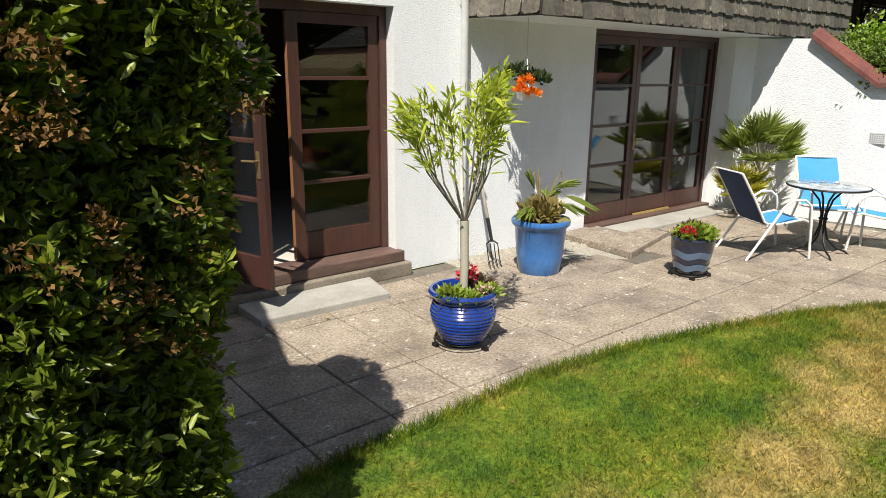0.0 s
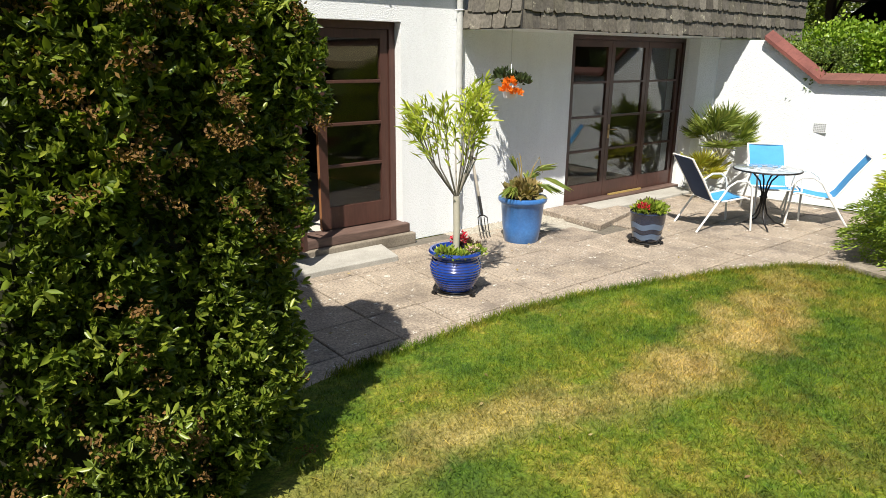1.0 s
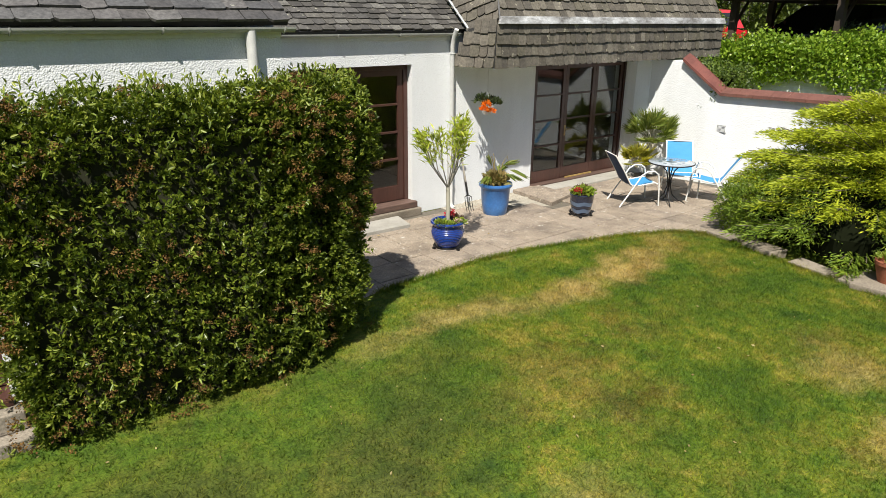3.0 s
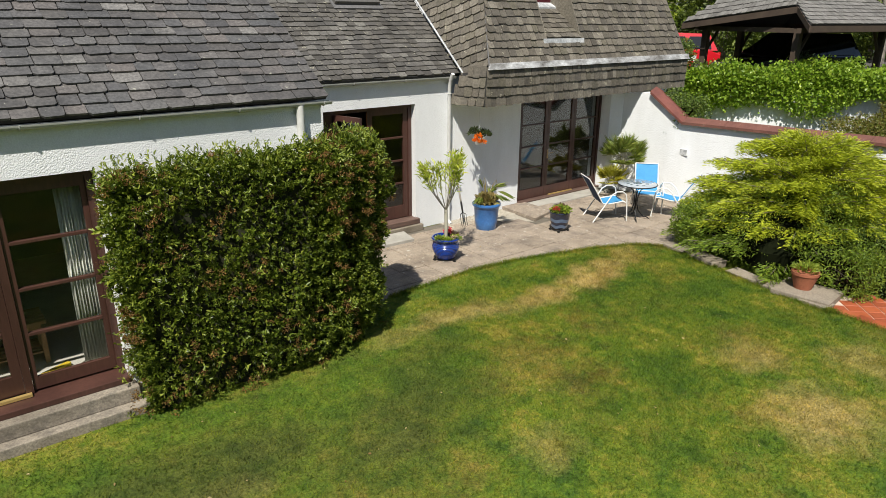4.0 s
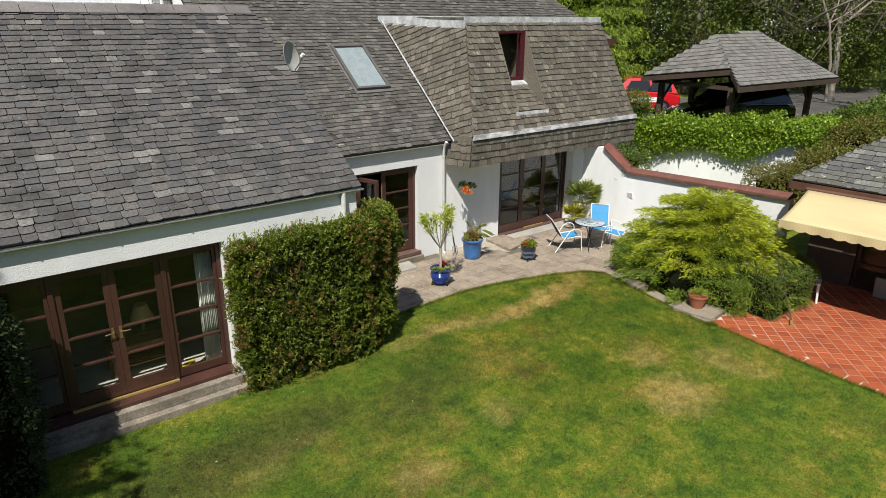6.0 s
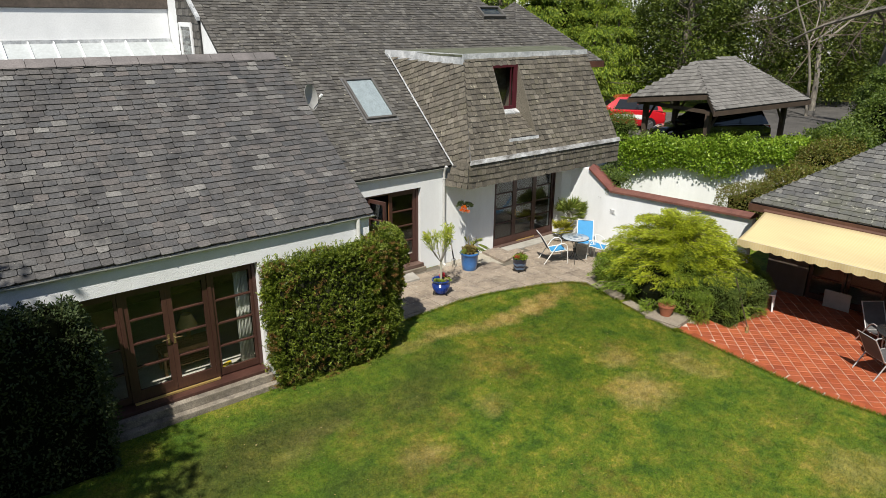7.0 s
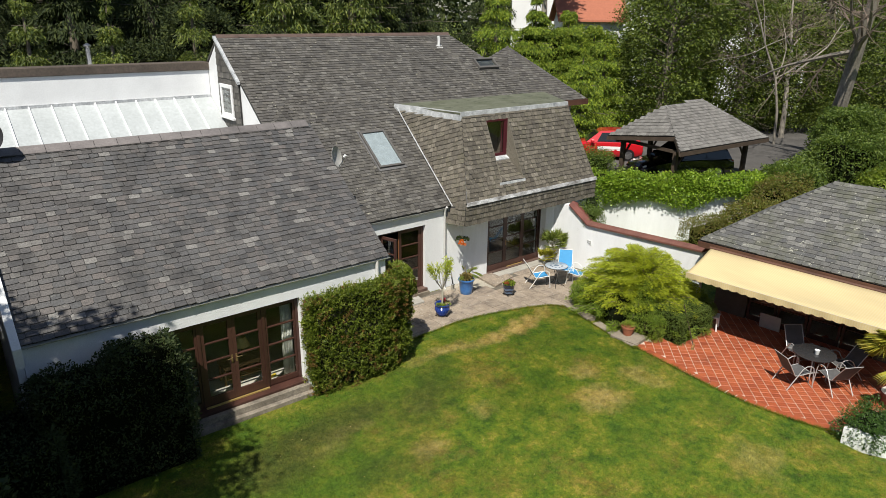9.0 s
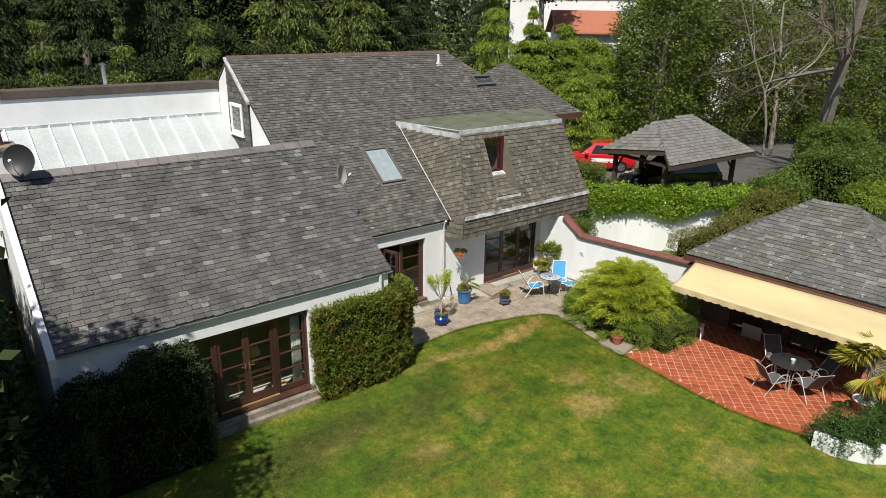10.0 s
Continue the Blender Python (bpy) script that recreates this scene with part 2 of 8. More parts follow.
M["dish_pale"] = plain("pale_grey_dish", (0.34, 0.34, 0.33), 0.55)
M["car_red"] = plain("red_car_paint", (0.50, 0.012, 0.02), 0.25, coat=1.0, var=0.02)
M["car_black"] = plain("black_car_paint", (0.008, 0.008, 0.010), 0.2, coat=1.0, var=0.02)
M["car_glass"] = plain("tinted_car_glass", (0.012, 0.014, 0.016), 0.06, coat=0.5)
M["car_lamp"] = plain("clear_lamp", (0.6, 0.6, 0.6), 0.1, coat=1.0)
M["car_red_lamp"] = plain("red_lamp", (0.35, 0.01, 0.01), 0.2, coat=1.0)
M["cap_brown"] = surf("weathered_brown_capping", (0.055, 0.044, 0.036), (0.11, 0.088, 0.072), 1.2, 0.85, 14.0, 0.5, 0.4, 0.006)
M["red_grey"] = surf("grey_red_ridge_tile", (0.10, 0.094, 0.095), (0.22, 0.20, 0.20), 1.2, 0.75, 40.0, 0.4, 0.4, 0.004)
M["coping_dark"] = surf("brown_red_coping_tile", (0.10, 0.04, 0.032), (0.18, 0.075, 0.055), 3.0, 0.75, 45.0, 0.4, 0.4, 0.004, spots=((0.34, 0.30, 0.25), 15.0, 0.68))


def stripes(name):
    m, t, b, N, L = nodes(name)
    sx = N("ShaderNodeSeparateXYZ")
    L(N("ShaderNodeNewGeometry").outputs["Position"], sx.inputs[0])
    w = maths(t, "PINGPONG", maths(t, "MULTIPLY", sx.outputs["Y"], 34.0), 1.0)
    col = ramp(t, w, [(0.35, (0.57, 0.475, 0.27)), (0.6, (0.56, 0.45, 0.235))])
    col = mixc(t, 0.5, col, ramp(t, noise_tex(t, 0.8, 5.0, 0.6, None, (1.6, 0.35, 1.0)), [(0.36, (0.66, 0.68, 0.72)), (0.62, (1.0, 1.0, 1.0))]), "MULTIPLY")
    L(col, b.inputs["Base Color"])
    b.inputs["Roughness"].default_value = 0.85
    return m


M["awning"] = stripes("striped_canvas")
M["blue_rib"] = plain("cobalt_glaze", (0.008, 0.035, 0.22), 0.15, coat=0.8)
M["blue_pot"] = surf("worn_blue_glaze", (0.03, 0.12, 0.36), (0.06, 0.20, 0.50), 3.0, 0.3, 40.0, 0.25, 0.1, 0.001, coat=0.3)
M["navy_pot"] = plain("navy_glaze", (0.012, 0.018, 0.04), 0.25, coat=0.6)
M["pale_band"] = plain("pale_blue_glaze", (0.085, 0.13, 0.21), 0.3, coat=0.5)
M["clay"] = surf("terracotta_pot", (0.26, 0.085, 0.045), (0.36, 0.13, 0.07), 5.0, 0.8, 50.0, 0.3, 0.2, 0.002)
M["maroon_pot"] = plain("dark_red_glazed_pot", (0.10, 0.02, 0.018), 0.3, coat=0.4)
M["white_tube"] = plain("white_coated_tube", (0.72, 0.72, 0.70), 0.35)
M["silver_tube"] = plain("silver_painted_tube", (0.45, 0.45, 0.45), 0.4, 0.3)
M["blue_sling"] = surf("blue_sling_fabric", (0.035, 0.22, 0.46), (0.05, 0.28, 0.55), 4.0, 0.75, 300.0, 0.3, 0.2, 0.001)
# darker copy of the blue sling, for the back's side away from the sun
M["shaded_sling"] = surf("shaded_blue_sling", (0.012, 0.03, 0.085), (0.018, 0.045, 0.12), 4.0, 0.8, 300.0, 0.3, 0.2, 0.001)
M["grey_sling"] = surf("grey_sling_fabric", (0.06, 0.062, 0.066), (0.10, 0.10, 0.105), 4.0, 0.8, 300.0, 0.3, 0.2, 0.001)
M["mosaic"] = surf("pale_mosaic_glass", (0.28, 0.34, 0.40), (0.50, 0.54, 0.58), 22.0, 0.15, 80.0, 0.3, 0.1, 0.001, coat=0.6)
M["mosaic_dark"] = plain("blue_grey_mosaic", (0.10, 0.15, 0.22), 0.15, coat=0.6)
M["black_glass"] = surf("speckled_black_tabletop", (0.015, 0.015, 0.017), (0.05, 0.05, 0.052), 45.0, 0.2, 90.0, 0.4, 0.1, 0.001, coat=0.4)
M["white_stone"] = surf("white_gravel", (0.55, 0.54, 0.50), (0.75, 0.74, 0.70), 30.0, 0.9, 60.0, 0.4, 0.8, 0.01)
M["hedge_leaf"] = leaf("glossy_hedge_leaf", [(0.060, 0.098, 0.013), (0.12, 0.172, 0.018), (0.18, 0.235, 0.028), (0.11, 0.165, 0.019), (0.32, 0.36, 0.055), (0.07, 0.108, 0.014), (0.05, 0.084, 0.013)], 0.36, 0.36, 1.6)
# dark filler colour: the shade between the hedge leaves is put into it
M["hedge_shade"] = plain("hedge_shade", (0.026, 0.028, 0.012), 1.0)
# near-black and without gloss, so gaps in foliage read as deep shade
M["shade_core"] = plain("hedge_inside", (0.008, 0.010, 0.005), 1.0)
M["shade_core"].node_tree.nodes["Principled BSDF"].inputs["Specular IOR Level"].default_value = 0.0
M["spent"] = leaf("spent_brown_flowers", [(0.10, 0.048, 0.012), (0.17, 0.088, 0.020), (0.23, 0.135, 0.032)], 0.8, 0.2, 4.0)
M["juniper"] = leaf("golden_juniper", [(0.20, 0.27, 0.016), (0.36, 0.42, 0.022), (0.48, 0.51, 0.03), (0.26, 0.33, 0.02)], 0.6, 0.25, 1.3)
M["shrub_dark"] = leaf("dark_shrub_leaf", [(0.022, 0.042, 0.011), (0.038, 0.062, 0.016), (0.065, 0.085, 0.024)], 0.7, 0.2, 2.0)
M["juniper_green"] = leaf("older_green_juniper", [(0.10, 0.17, 0.022), (0.18, 0.27, 0.028), (0.28, 0.37, 0.035)], 0.6, 0.3, 2.0)
M["shrub_mid"] = leaf("mid_green_shrub", [(0.06, 0.11, 0.02), (0.11, 0.17, 0.028), (0.17, 0.23, 0.042)], 0.5, 0.3, 1.8)
M["purple"] = leaf("bronze_shrub_leaf", [(0.06, 0.03, 0.028), (0.10, 0.055, 0.045), (0.09, 0.075, 0.03)], 0.5, 0.2, 3.0)
M["ivy"] = leaf("bright_ivy_leaf", [(0.11, 0.21, 0.018), (0.21, 0.34, 0.03), (0.32, 0.43, 0.05), (0.15, 0.26, 0.024)], 0.4, 0.3, 1.5)
M["conifer_dark"] = leaf("dark_conifer", [(0.015, 0.028, 0.007), (0.032, 0.052, 0.011), (0.072, 0.092, 0.018)], 0.85, 0.2, 0.5)
M["conifer_lime"] = leaf("golden_green_conifer", [(0.055, 0.105, 0.010), (0.12, 0.20, 0.014), (0.20, 0.28, 0.02), (0.30, 0.37, 0.03), (0.09, 0.15, 0.012)], 0.7, 0.25, 0.9)
M["broad"] = leaf("broad_tree_leaf", [(0.040, 0.070, 0.010), (0.088, 0.130, 0.016), (0.155, 0.20, 0.024), (0.066, 0.098, 0.013)], 0.6, 0.3, 0.7)
M["lime_leaf"] = leaf("lime_green_leaf", [(0.16, 0.24, 0.03), (0.24, 0.33, 0.045), (0.34, 0.38, 0.06)], 0.45, 0.35, 6.0)
M["olean"] = leaf("narrow_lime_leaf", [(0.26, 0.36, 0.03), (0.40, 0.47, 0.05), (0.52, 0.55, 0.09)], 0.45, 0.35, 6.0)
M["palm"] = leaf("palm_frond", [(0.11, 0.16, 0.03), (0.19, 0.25, 0.05), (0.30, 0.32, 0.08)], 0.5, 0.3, 5.0)
M["palm_gold"] = leaf("golden_palm_frond", [(0.28, 0.31, 0.04), (0.42, 0.40, 0.06), (0.52, 0.46, 0.08)], 0.5, 0.35, 5.0)
M["straw"] = leaf("dry_palm_leaf", [(0.22, 0.16, 0.06), (0.32, 0.25, 0.10), (0.16, 0.17, 0.05)], 0.7, 0.25, 5.0)
M["red_petal"] = leaf("red_petal", [(0.50, 0.012, 0.03), (0.62, 0.03, 0.07)], 0.5, 0.3, 8.0)
M["pink_petal"] = leaf("pale_pink_petal", [(0.65, 0.42, 0.42), (0.75, 0.60, 0.58)], 0.5, 0.3, 8.0)
M["orange_petal"] = leaf("orange_petal", [(0.75, 0.16, 0.01), (0.85, 0.28, 0.02)], 0.5, 0.35, 8.0)
M["fallen"] = leaf("fallen_leaf", [(0.30, 0.22, 0.09), (0.42, 0.36, 0.20), (0.20, 0.12, 0.05)], 0.7, 0.2, 8.0)
M["shoot"] = leaf("young_yellow_green_leaf", [(0.12, 0.18, 0.025), (0.20, 0.26, 0.04), (0.28, 0.32, 0.05)], 0.4, 0.3, 3.0)
M["bronze"] = leaf("bronze_green_shrub", [(0.10, 0.12, 0.018), (0.17, 0.15, 0.03), (0.13, 0.18, 0.025), (0.19, 0.12, 0.04)], 0.5, 0.25, 1.5)
M["ivy_dark"] = leaf("dark_ivy_leaf", [(0.03, 0.07, 0.015), (0.05, 0.11, 0.02), (0.08, 0.15, 0.03)], 0.35, 0.25, 3.0)
M["conifer_mid"] = leaf("green_conifer", [(0.04, 0.07, 0.011), (0.09, 0.13, 0.017), (0.18, 0.21, 0.03)], 0.6, 0.2, 0.5)
M["orange_tile"] = plain("orange_roof_tile", (0.34, 0.12, 0.07), 0.8)
M["shingle_grey"] = surf("silvered_shingle", (0.10, 0.097, 0.09), (0.22, 0.213, 0.20), 1.6, 0.8, 30.0, 0.5, 0.5, 0.004, pieces=(0.5, [(0.08, 0.077, 0.073), (0.15, 0.146, 0.14), (0.24, 0.235, 0.225), (0.12, 0.115, 0.11)]))
M["ridge_brown"] = surf("brown_ridge_tile", (0.07, 0.045, 0.038), (0.13, 0.09, 0.075), 2.0, 0.8, 40.0, 0.4, 0.4, 0.004)
M["white_metal"] = surf("weathered_white_metal", (0.37, 0.40, 0.41), (0.45, 0.485, 0.50), 0.9, 0.5, 12.0, 0.2, 0.1, 0.002)

# ---- building helpers ----
class Geo:
    """Vertices and faces of one mesh."""

    def __init__(self):
        self.v, self.f = [], []

    def add(self, verts, faces):
        o = len(self.v)
        self.v += [tuple(p) for p in verts]
        self.f += [tuple(i + o for i in f) for f in faces]
        return self

    def box(self, x0, x1, y0, y1, z0, z1, m=None):
        p = [Vector((x, y, z)) for z in (z0, z1) for y in (y0, y1) for x in (x0, x1)]
        if m:
            p = [m @ q for q in p]
        return self.add(p, [(0, 2, 3, 1), (4, 5, 7, 6), (0, 1, 5, 4), (2, 6, 7, 3), (0, 4, 6, 2), (1, 3, 7, 5)])

    def slab(self, poly, d):
        """A polygon given thickness along the vector d (poly counter-clockwise seen from the side d points away from... )."""
        d, n = Vector(d), len(poly)
        p = [Vector(q) for q in poly]
        return self.add(p + [q + d for q in p], [tuple(range(n))[::-1], tuple(range(n, 2 * n))] + [(i, (i + 1) % n, n + (i + 1) % n, n + i) for i in range(n)])

    def tube(self, path, r, n=8, close=False, cap=True):
        """A round bar along a path; r a radius or one for each point."""
        pts = [Vector(p) for p in path]
        k = len(pts)
        rs = list(r) if isinstance(r, (list, tuple)) else [r] * k
        ring, up = [], None
        for i, p in enumerate(pts):
            a, b = pts[i - 1] if (i or close) else pts[0], pts[(i + 1) % k] if (i < k - 1 or close) else pts[-1]
            d = (b - a).normalized()
            if up is None:
                up = d.orthogonal().normalized()
            up = (up - d * up.dot(d)).normalized()
            s = d.cross(up)
            ring += [p + (up * math.cos(2 * math.pi * j / n) + s * math.sin(2 * math.pi * j / n)) * rs[i] for j in range(n)]
        f = [(i * n + j, i * n + (j + 1) % n, ((i + 1) % k) * n + (j + 1) % n, ((i + 1) % k) * n + j) for i in range(k if close else k - 1) for j in range(n)]
        if cap and not close:
            f += [tuple(range(n))[::-1], tuple(range((k - 1) * n, k * n))]
        return self.add(ring, f)

    def lathe(self, prof, n=32, c=(0, 0, 0)):
        """A turned shape from (radius, height) pairs."""
        c = Vector(c)
        v = [c + Vector((r * math.cos(2 * math.pi * j / n), r * math.sin(2 * math.pi * j / n), z)) for r, z in prof for j in range(n)]
        f = [(i * n + j, i * n + (j + 1) % n, (i + 1) * n + (j + 1) % n, (i + 1) * n + j) for i in range(len(prof) - 1) for j in range(n)]
        if prof[0][0] > 0.001:
            f.append(tuple(range(n))[::-1])
        if prof[-1][0] > 0.001:
            f.append(tuple(range((len(prof) - 1) * n, len(prof) * n)))
        return self.add(v, f)

    def mesh(self, name, mat, bevel=0.0, smooth=False):
        me = bpy.data.meshes.new(name)
        me.from_pydata(self.v, [], self.f)
        if bevel:
            b = bmesh.new()
            b.from_mesh(me)
            edges = [e for e in b.edges if len(e.link_faces) == 2 and e.calc_face_angle(0) > 0.5]
            bmesh.ops.bevel(b, geom=edges, offset=bevel, segments=2, profile=0.6, affect="EDGES")
            b.to_mesh(me)
            b.free()
        if smooth:
            me.polygons.foreach_set("use_smooth", [True] * len(me.polygons))
            me.set_sharp_from_angle(angle=radians(40))
        me.materials.append(mat)
        return me


def part(name, geo, mat, parent=None, label="", bevel=0.0, smooth=False, at=None):
    ob = new(name, geo.mesh(name, mat, bevel, smooth))
    if at is not None:
        ob.matrix_basis = at
    if parent:
        ob.parent = parent
    return tagged(ob, label) if label else ob


def thing(name, label, category, at=None, group="", kind=""):
    ob = new(name)
    ob.empty_display_size = 0.1
    if at is not None:
        ob.matrix_basis = at
    return tagged(ob, label, category, group, kind)


def structure(name, geo, mat, label, bevel=0.0, smooth=False, category=""):
    return tagged(part(name, geo, mat, None, label, bevel, smooth), label, category or name.split("_")[0], "", "structure")


def soup(name, verts, faces, mat, parent=None, smooth=False):
    """One mesh from arrays, for what comes in thousands."""
    me = bpy.data.meshes.new(name)
    verts, faces = np.asarray(verts, np.float32), np.asarray(faces, np.int32)
    n, k = faces.shape
    me.vertices.add(len(verts))
    me.vertices.foreach_set("co", verts.ravel())
    me.loops.add(n * k)
    me.loops.foreach_set("vertex_index", faces.ravel())
    me.polygons.add(n)
    me.polygons.foreach_set("loop_start", np.arange(0, n * k, k, dtype=np.int32))
    me.polygons.foreach_set("loop_total", np.full(n, k, np.int32))
    me.update(calc_edges=True)
    if smooth:
        me.polygons.foreach_set("use_smooth", np.ones(n, bool))
    me.materials.append(mat)
    ob = new(name, me)
    if parent:
        ob.parent = parent
    return ob


def unit(a):
    return a / np.maximum(np.linalg.norm(a, axis=-1, keepdims=True), 1e-9)


def leaf_soup(rng, at, way, length, width, fold=0.25, near=False, droop=0.0):
    """Folded leaves at points, growing along their ways: vertices and triangles."""
    n = len(at)
    length, width = np.broadcast_to(length, n)[:, None], np.broadcast_to(width, n)[:, None]
    d = unit(way)
    s = unit(np.cross(d, rng.normal(size=(n, 3))))
    u = np.cross(s, d)
    if near:
        rows = ((0, 0, 0), (0.26, 0.40, fold), (0.62, 0.42, fold), (1, 0, -0.05), (0.62, -0.42, fold), (0.26, -0.40, fold))
        tris = ((0, 3, 1), (1, 3, 2), (0, 4, 3), (0, 5, 4))
    else:
        rows = ((0, 0, 0), (0.45, 0.5, fold), (1, 0, 0), (0.45, -0.5, fold))
        tris = ((0, 2, 1), (0, 3, 2))
    v = np.stack([at + d * length * a + s * width * b + u * width * c - np.array([0, 0, 1.0]) * droop * length * a * a for a, b, c in rows], 1)
    k = len(rows)
    f = (np.arange(n)[:, None, None] * k + np.array(tris)[None]).reshape(-1, 3)
    return v.reshape(-1, 3), f


def merge(*lots):
    o, vs, fs = 0, [], []
    for v, f in lots:
        vs.append(v)
        fs.append(np.asarray(f) + o)
        o += len(v)
    return np.concatenate(vs), np.concatenate(fs)


SLATES = {}


def slate_mesh(w, h, mat, k, thick):
    """One slate: chipped corners, its tail lifted over the course below."""
    key = (round(w, 3), round(h, 3), mat.name, k)
    if key not in SLATES:
        r = random.Random(k * 7 + 1)
        j = lambda a: (r.random() - 0.5) * a
        c = 0.010 + r.random() * 0.022
        tail = [(-w / 2 + c, j(0.012)), (-w / 2 + j(0.006), c * 0.7), (-w / 2 + j(0.004), h), (w / 2 + j(0.004), h), (w / 2 + j(0.006), c * 0.7), (w / 2 - c * 0.8, j(0.012))]
        top = [(x, y, thick * (2.0 - 1.6 * y / h)) for x, y in tail]
        low = [(x, y, 0.002) for x, y in tail]
        n = len(tail)
        SLATES[key] = Geo().add(top + low, [tuple(range(n))[::-1]] + [(i, (i + 1) % n, n + (i + 1) % n, n + i) for i in range(n)]).mesh("slate", mat)
    return SLATES[key]


def slating(parent, o, u, v, rows, h, w, mat, singles=300, thick=0.013, seed=1, name="slate"):
    """Courses of slates on a slope: o its origin, u along the eave, v up the slope, rows a list of (height, stretches). The lowest are objects, the rest one mesh."""
    r = random.Random(seed)
    up = u.cross(v)
    count, lots_v, lots_f = 0, [], []
    for row, (cy, stretches) in enumerate(rows):
        for a, b in stretches:
            x = a - (w * 0.5 * r.random() if row % 2 else 0.0)
            while x < b - 0.02:
                ww = w * (0.78 + r.random() * 0.44)
                e = x + ww
                if b - e < w * 0.35:
                    e = b
                lo, hi = max(a, x), min(b, e)
                x = e
                if hi - lo < 0.05:
                    continue
                me = slate_mesh(max(0.06, round((hi - lo) / 0.02) * 0.02 - 0.006), h * 1.12, mat, r.randrange(4), thick)
                t = (r.random() - 0.5) * 0.05
                uu = u * math.cos(t) + v * math.sin(t)
                vv = up.cross(uu)
                m = Matrix((uu, vv, up)).transposed().to_4x4()
                m.translation = o + u * ((lo + hi) / 2) + v * (cy + (r.random() - 0.5) * 0.024) + up * (0.004 + r.random() * 0.007)
                if count < singles:
                    ob = new(name, me)
                    ob.parent, ob.matrix_basis = parent, m
                    count += 1
                else:
                    base = len(lots_v)
                    lots_v += [m @ q.co for q in me.vertices]
                    lots_f += [tuple(i + base for i in p.vertices) for p in me.polygons]
    if lots_v:
        me = bpy.data.meshes.new("upper_slates")
        me.from_pydata(lots_v, [], lots_f)
        me.materials.append(mat)
        ob = new("upper_slates", me)
        ob.parent = parent
        tagged(ob, kind="stuff")


def in_poly(poly, x, y):
    hit, n = False, len(poly)
    for i in range(n):
        (x1, y1), (x2, y2) = poly[i], poly[(i + 1) % n]
        if (y1 > y) != (y2 > y) and x < (x2 - x1) * (y - y1) / (y2 - y1) + x1:
            hit = not hit
    return hit


def slate_face(parent, poly, w, h, mat, singles=300, seed=1, holes=(), thick=0.013, name="slate"):
    """Slates over a flat polygon whose first edge is the eave, counter-clockwise from outside. holes: boxes (x0, x1, z0, z1) left bare."""
    p = [Vector(q) for q in poly]
    if (p[1] - p[0]).cross(p[-1] - p[0]).z < -0.05:
        p = [p[1], p[0]] + p[:1:-1]
    u = (p[1] - p[0]).normalized()
    n = u.cross(p[-1] - p[0]).normalized()
    v = n.cross(u)
    flat = [((q - p[0]).dot(u), (q - p[0]).dot(v)) for q in p]
    y0, y1 = min(b for a, b in flat), max(b for a, b in flat)
    rows, k = [], 0
    while y0 + (k + 0.3) * h < y1:
        cy = y0 + k * h
        y, cuts = cy + h * 0.45, []
        for (ax, ay), (bx, by) in zip(flat, flat[1:] + flat[:1]):
            if (ay > y) != (by > y):
                cuts.append(ax + (bx - ax) * (y - ay) / (by - ay))
        cuts.sort()
        spans = list(zip(cuts[::2], cuts[1::2]))
        q = p[0] + v * y
        for h0, h1, h2, h3 in holes:
            if h2 < q.z < h3:
                a, b = h0 - p[0].x, h1 - p[0].x
                spans = [z for c, d in spans for z in ((c, min(d, a)), (max(c, b), d)) if z[1] - z[0] > 0.05]
        rows.append((cy, spans))
        k += 1
    slating(parent, p[0], u, v, rows, h, w, mat, singles, thick, seed, name)


def deck(name, poly, label, thick=0.06, mat=None):
    """The boarding of a roof slope."""
    p = [Vector(q) for q in poly]
    if (p[1] - p[0]).cross(p[-1] - p[0]).z < -0.05:
        p = [p[1], p[0]] + p[:1:-1]
    n = (p[1] - p[0]).cross(p[-1] - p[0]).normalized()
    return structure(name, Geo().slab([q - n * thick for q in p], n * thick), mat or M["under"], label, category="roof")


def wall_run(name, x0, x1, y0, y1, z0, z1, holes, mat, label):
    """A wall along x with openings (x0, x1, z0, z1) through it."""
    g, x = Geo(), x0
    for a, b, c, d in sorted(holes):
        g.box(x, a, y0, y1, z0, z1)
        if c > z0:
            g.box(a, b, y0, y1, z0, c)
        if d < z1:
            g.box(a, b, y0, y1, d, z1)
        x = b
    g.box(x, x1, y0, y1, z0, z1)
    return structure(name, g, mat, label, category="wall")


# ---- ground ----
WALL_LINE = [(12.6, 12.0), (13.6, 9.0), (14.1, 7.0), (14.4, 5.2), (14.9, 3.9), (15.9, 2.7), (17.4, 1.8), (19.5, 1.2), (22.0, 0.9), (26.0, 0.2), (34.0, -2.0), (60.0, -8.0)]
DRIVE = 1.9


def line_side(x, y):
    """How far a point lies beyond the curved retaining wall, in metres (less than 0: on the garden's side)."""
    best, side = 1e9, -1
    for (ax, ay), (bx, by) in zip(WALL_LINE, WALL_LINE[1:]):
        dx, dy = bx - ax, by - ay
        t = max(0, min(1, ((x - ax) * dx + (y - ay) * dy) / (dx * dx + dy * dy)))
        ex, ey = x - ax - t * dx, y - ay - t * dy
        d = math.hypot(ex, ey)
        if d < best:
            best, side = d, (1 if dx * ey - dy * ex > 0 else -1)
    return best * side


def ground_z(x, y):
    if x < 11 and y < 14:
        return 0.0
    d = line_side(x, y)
    return DRIVE * max(0.0, min(1.0, (d - 0.12) / 0.3))


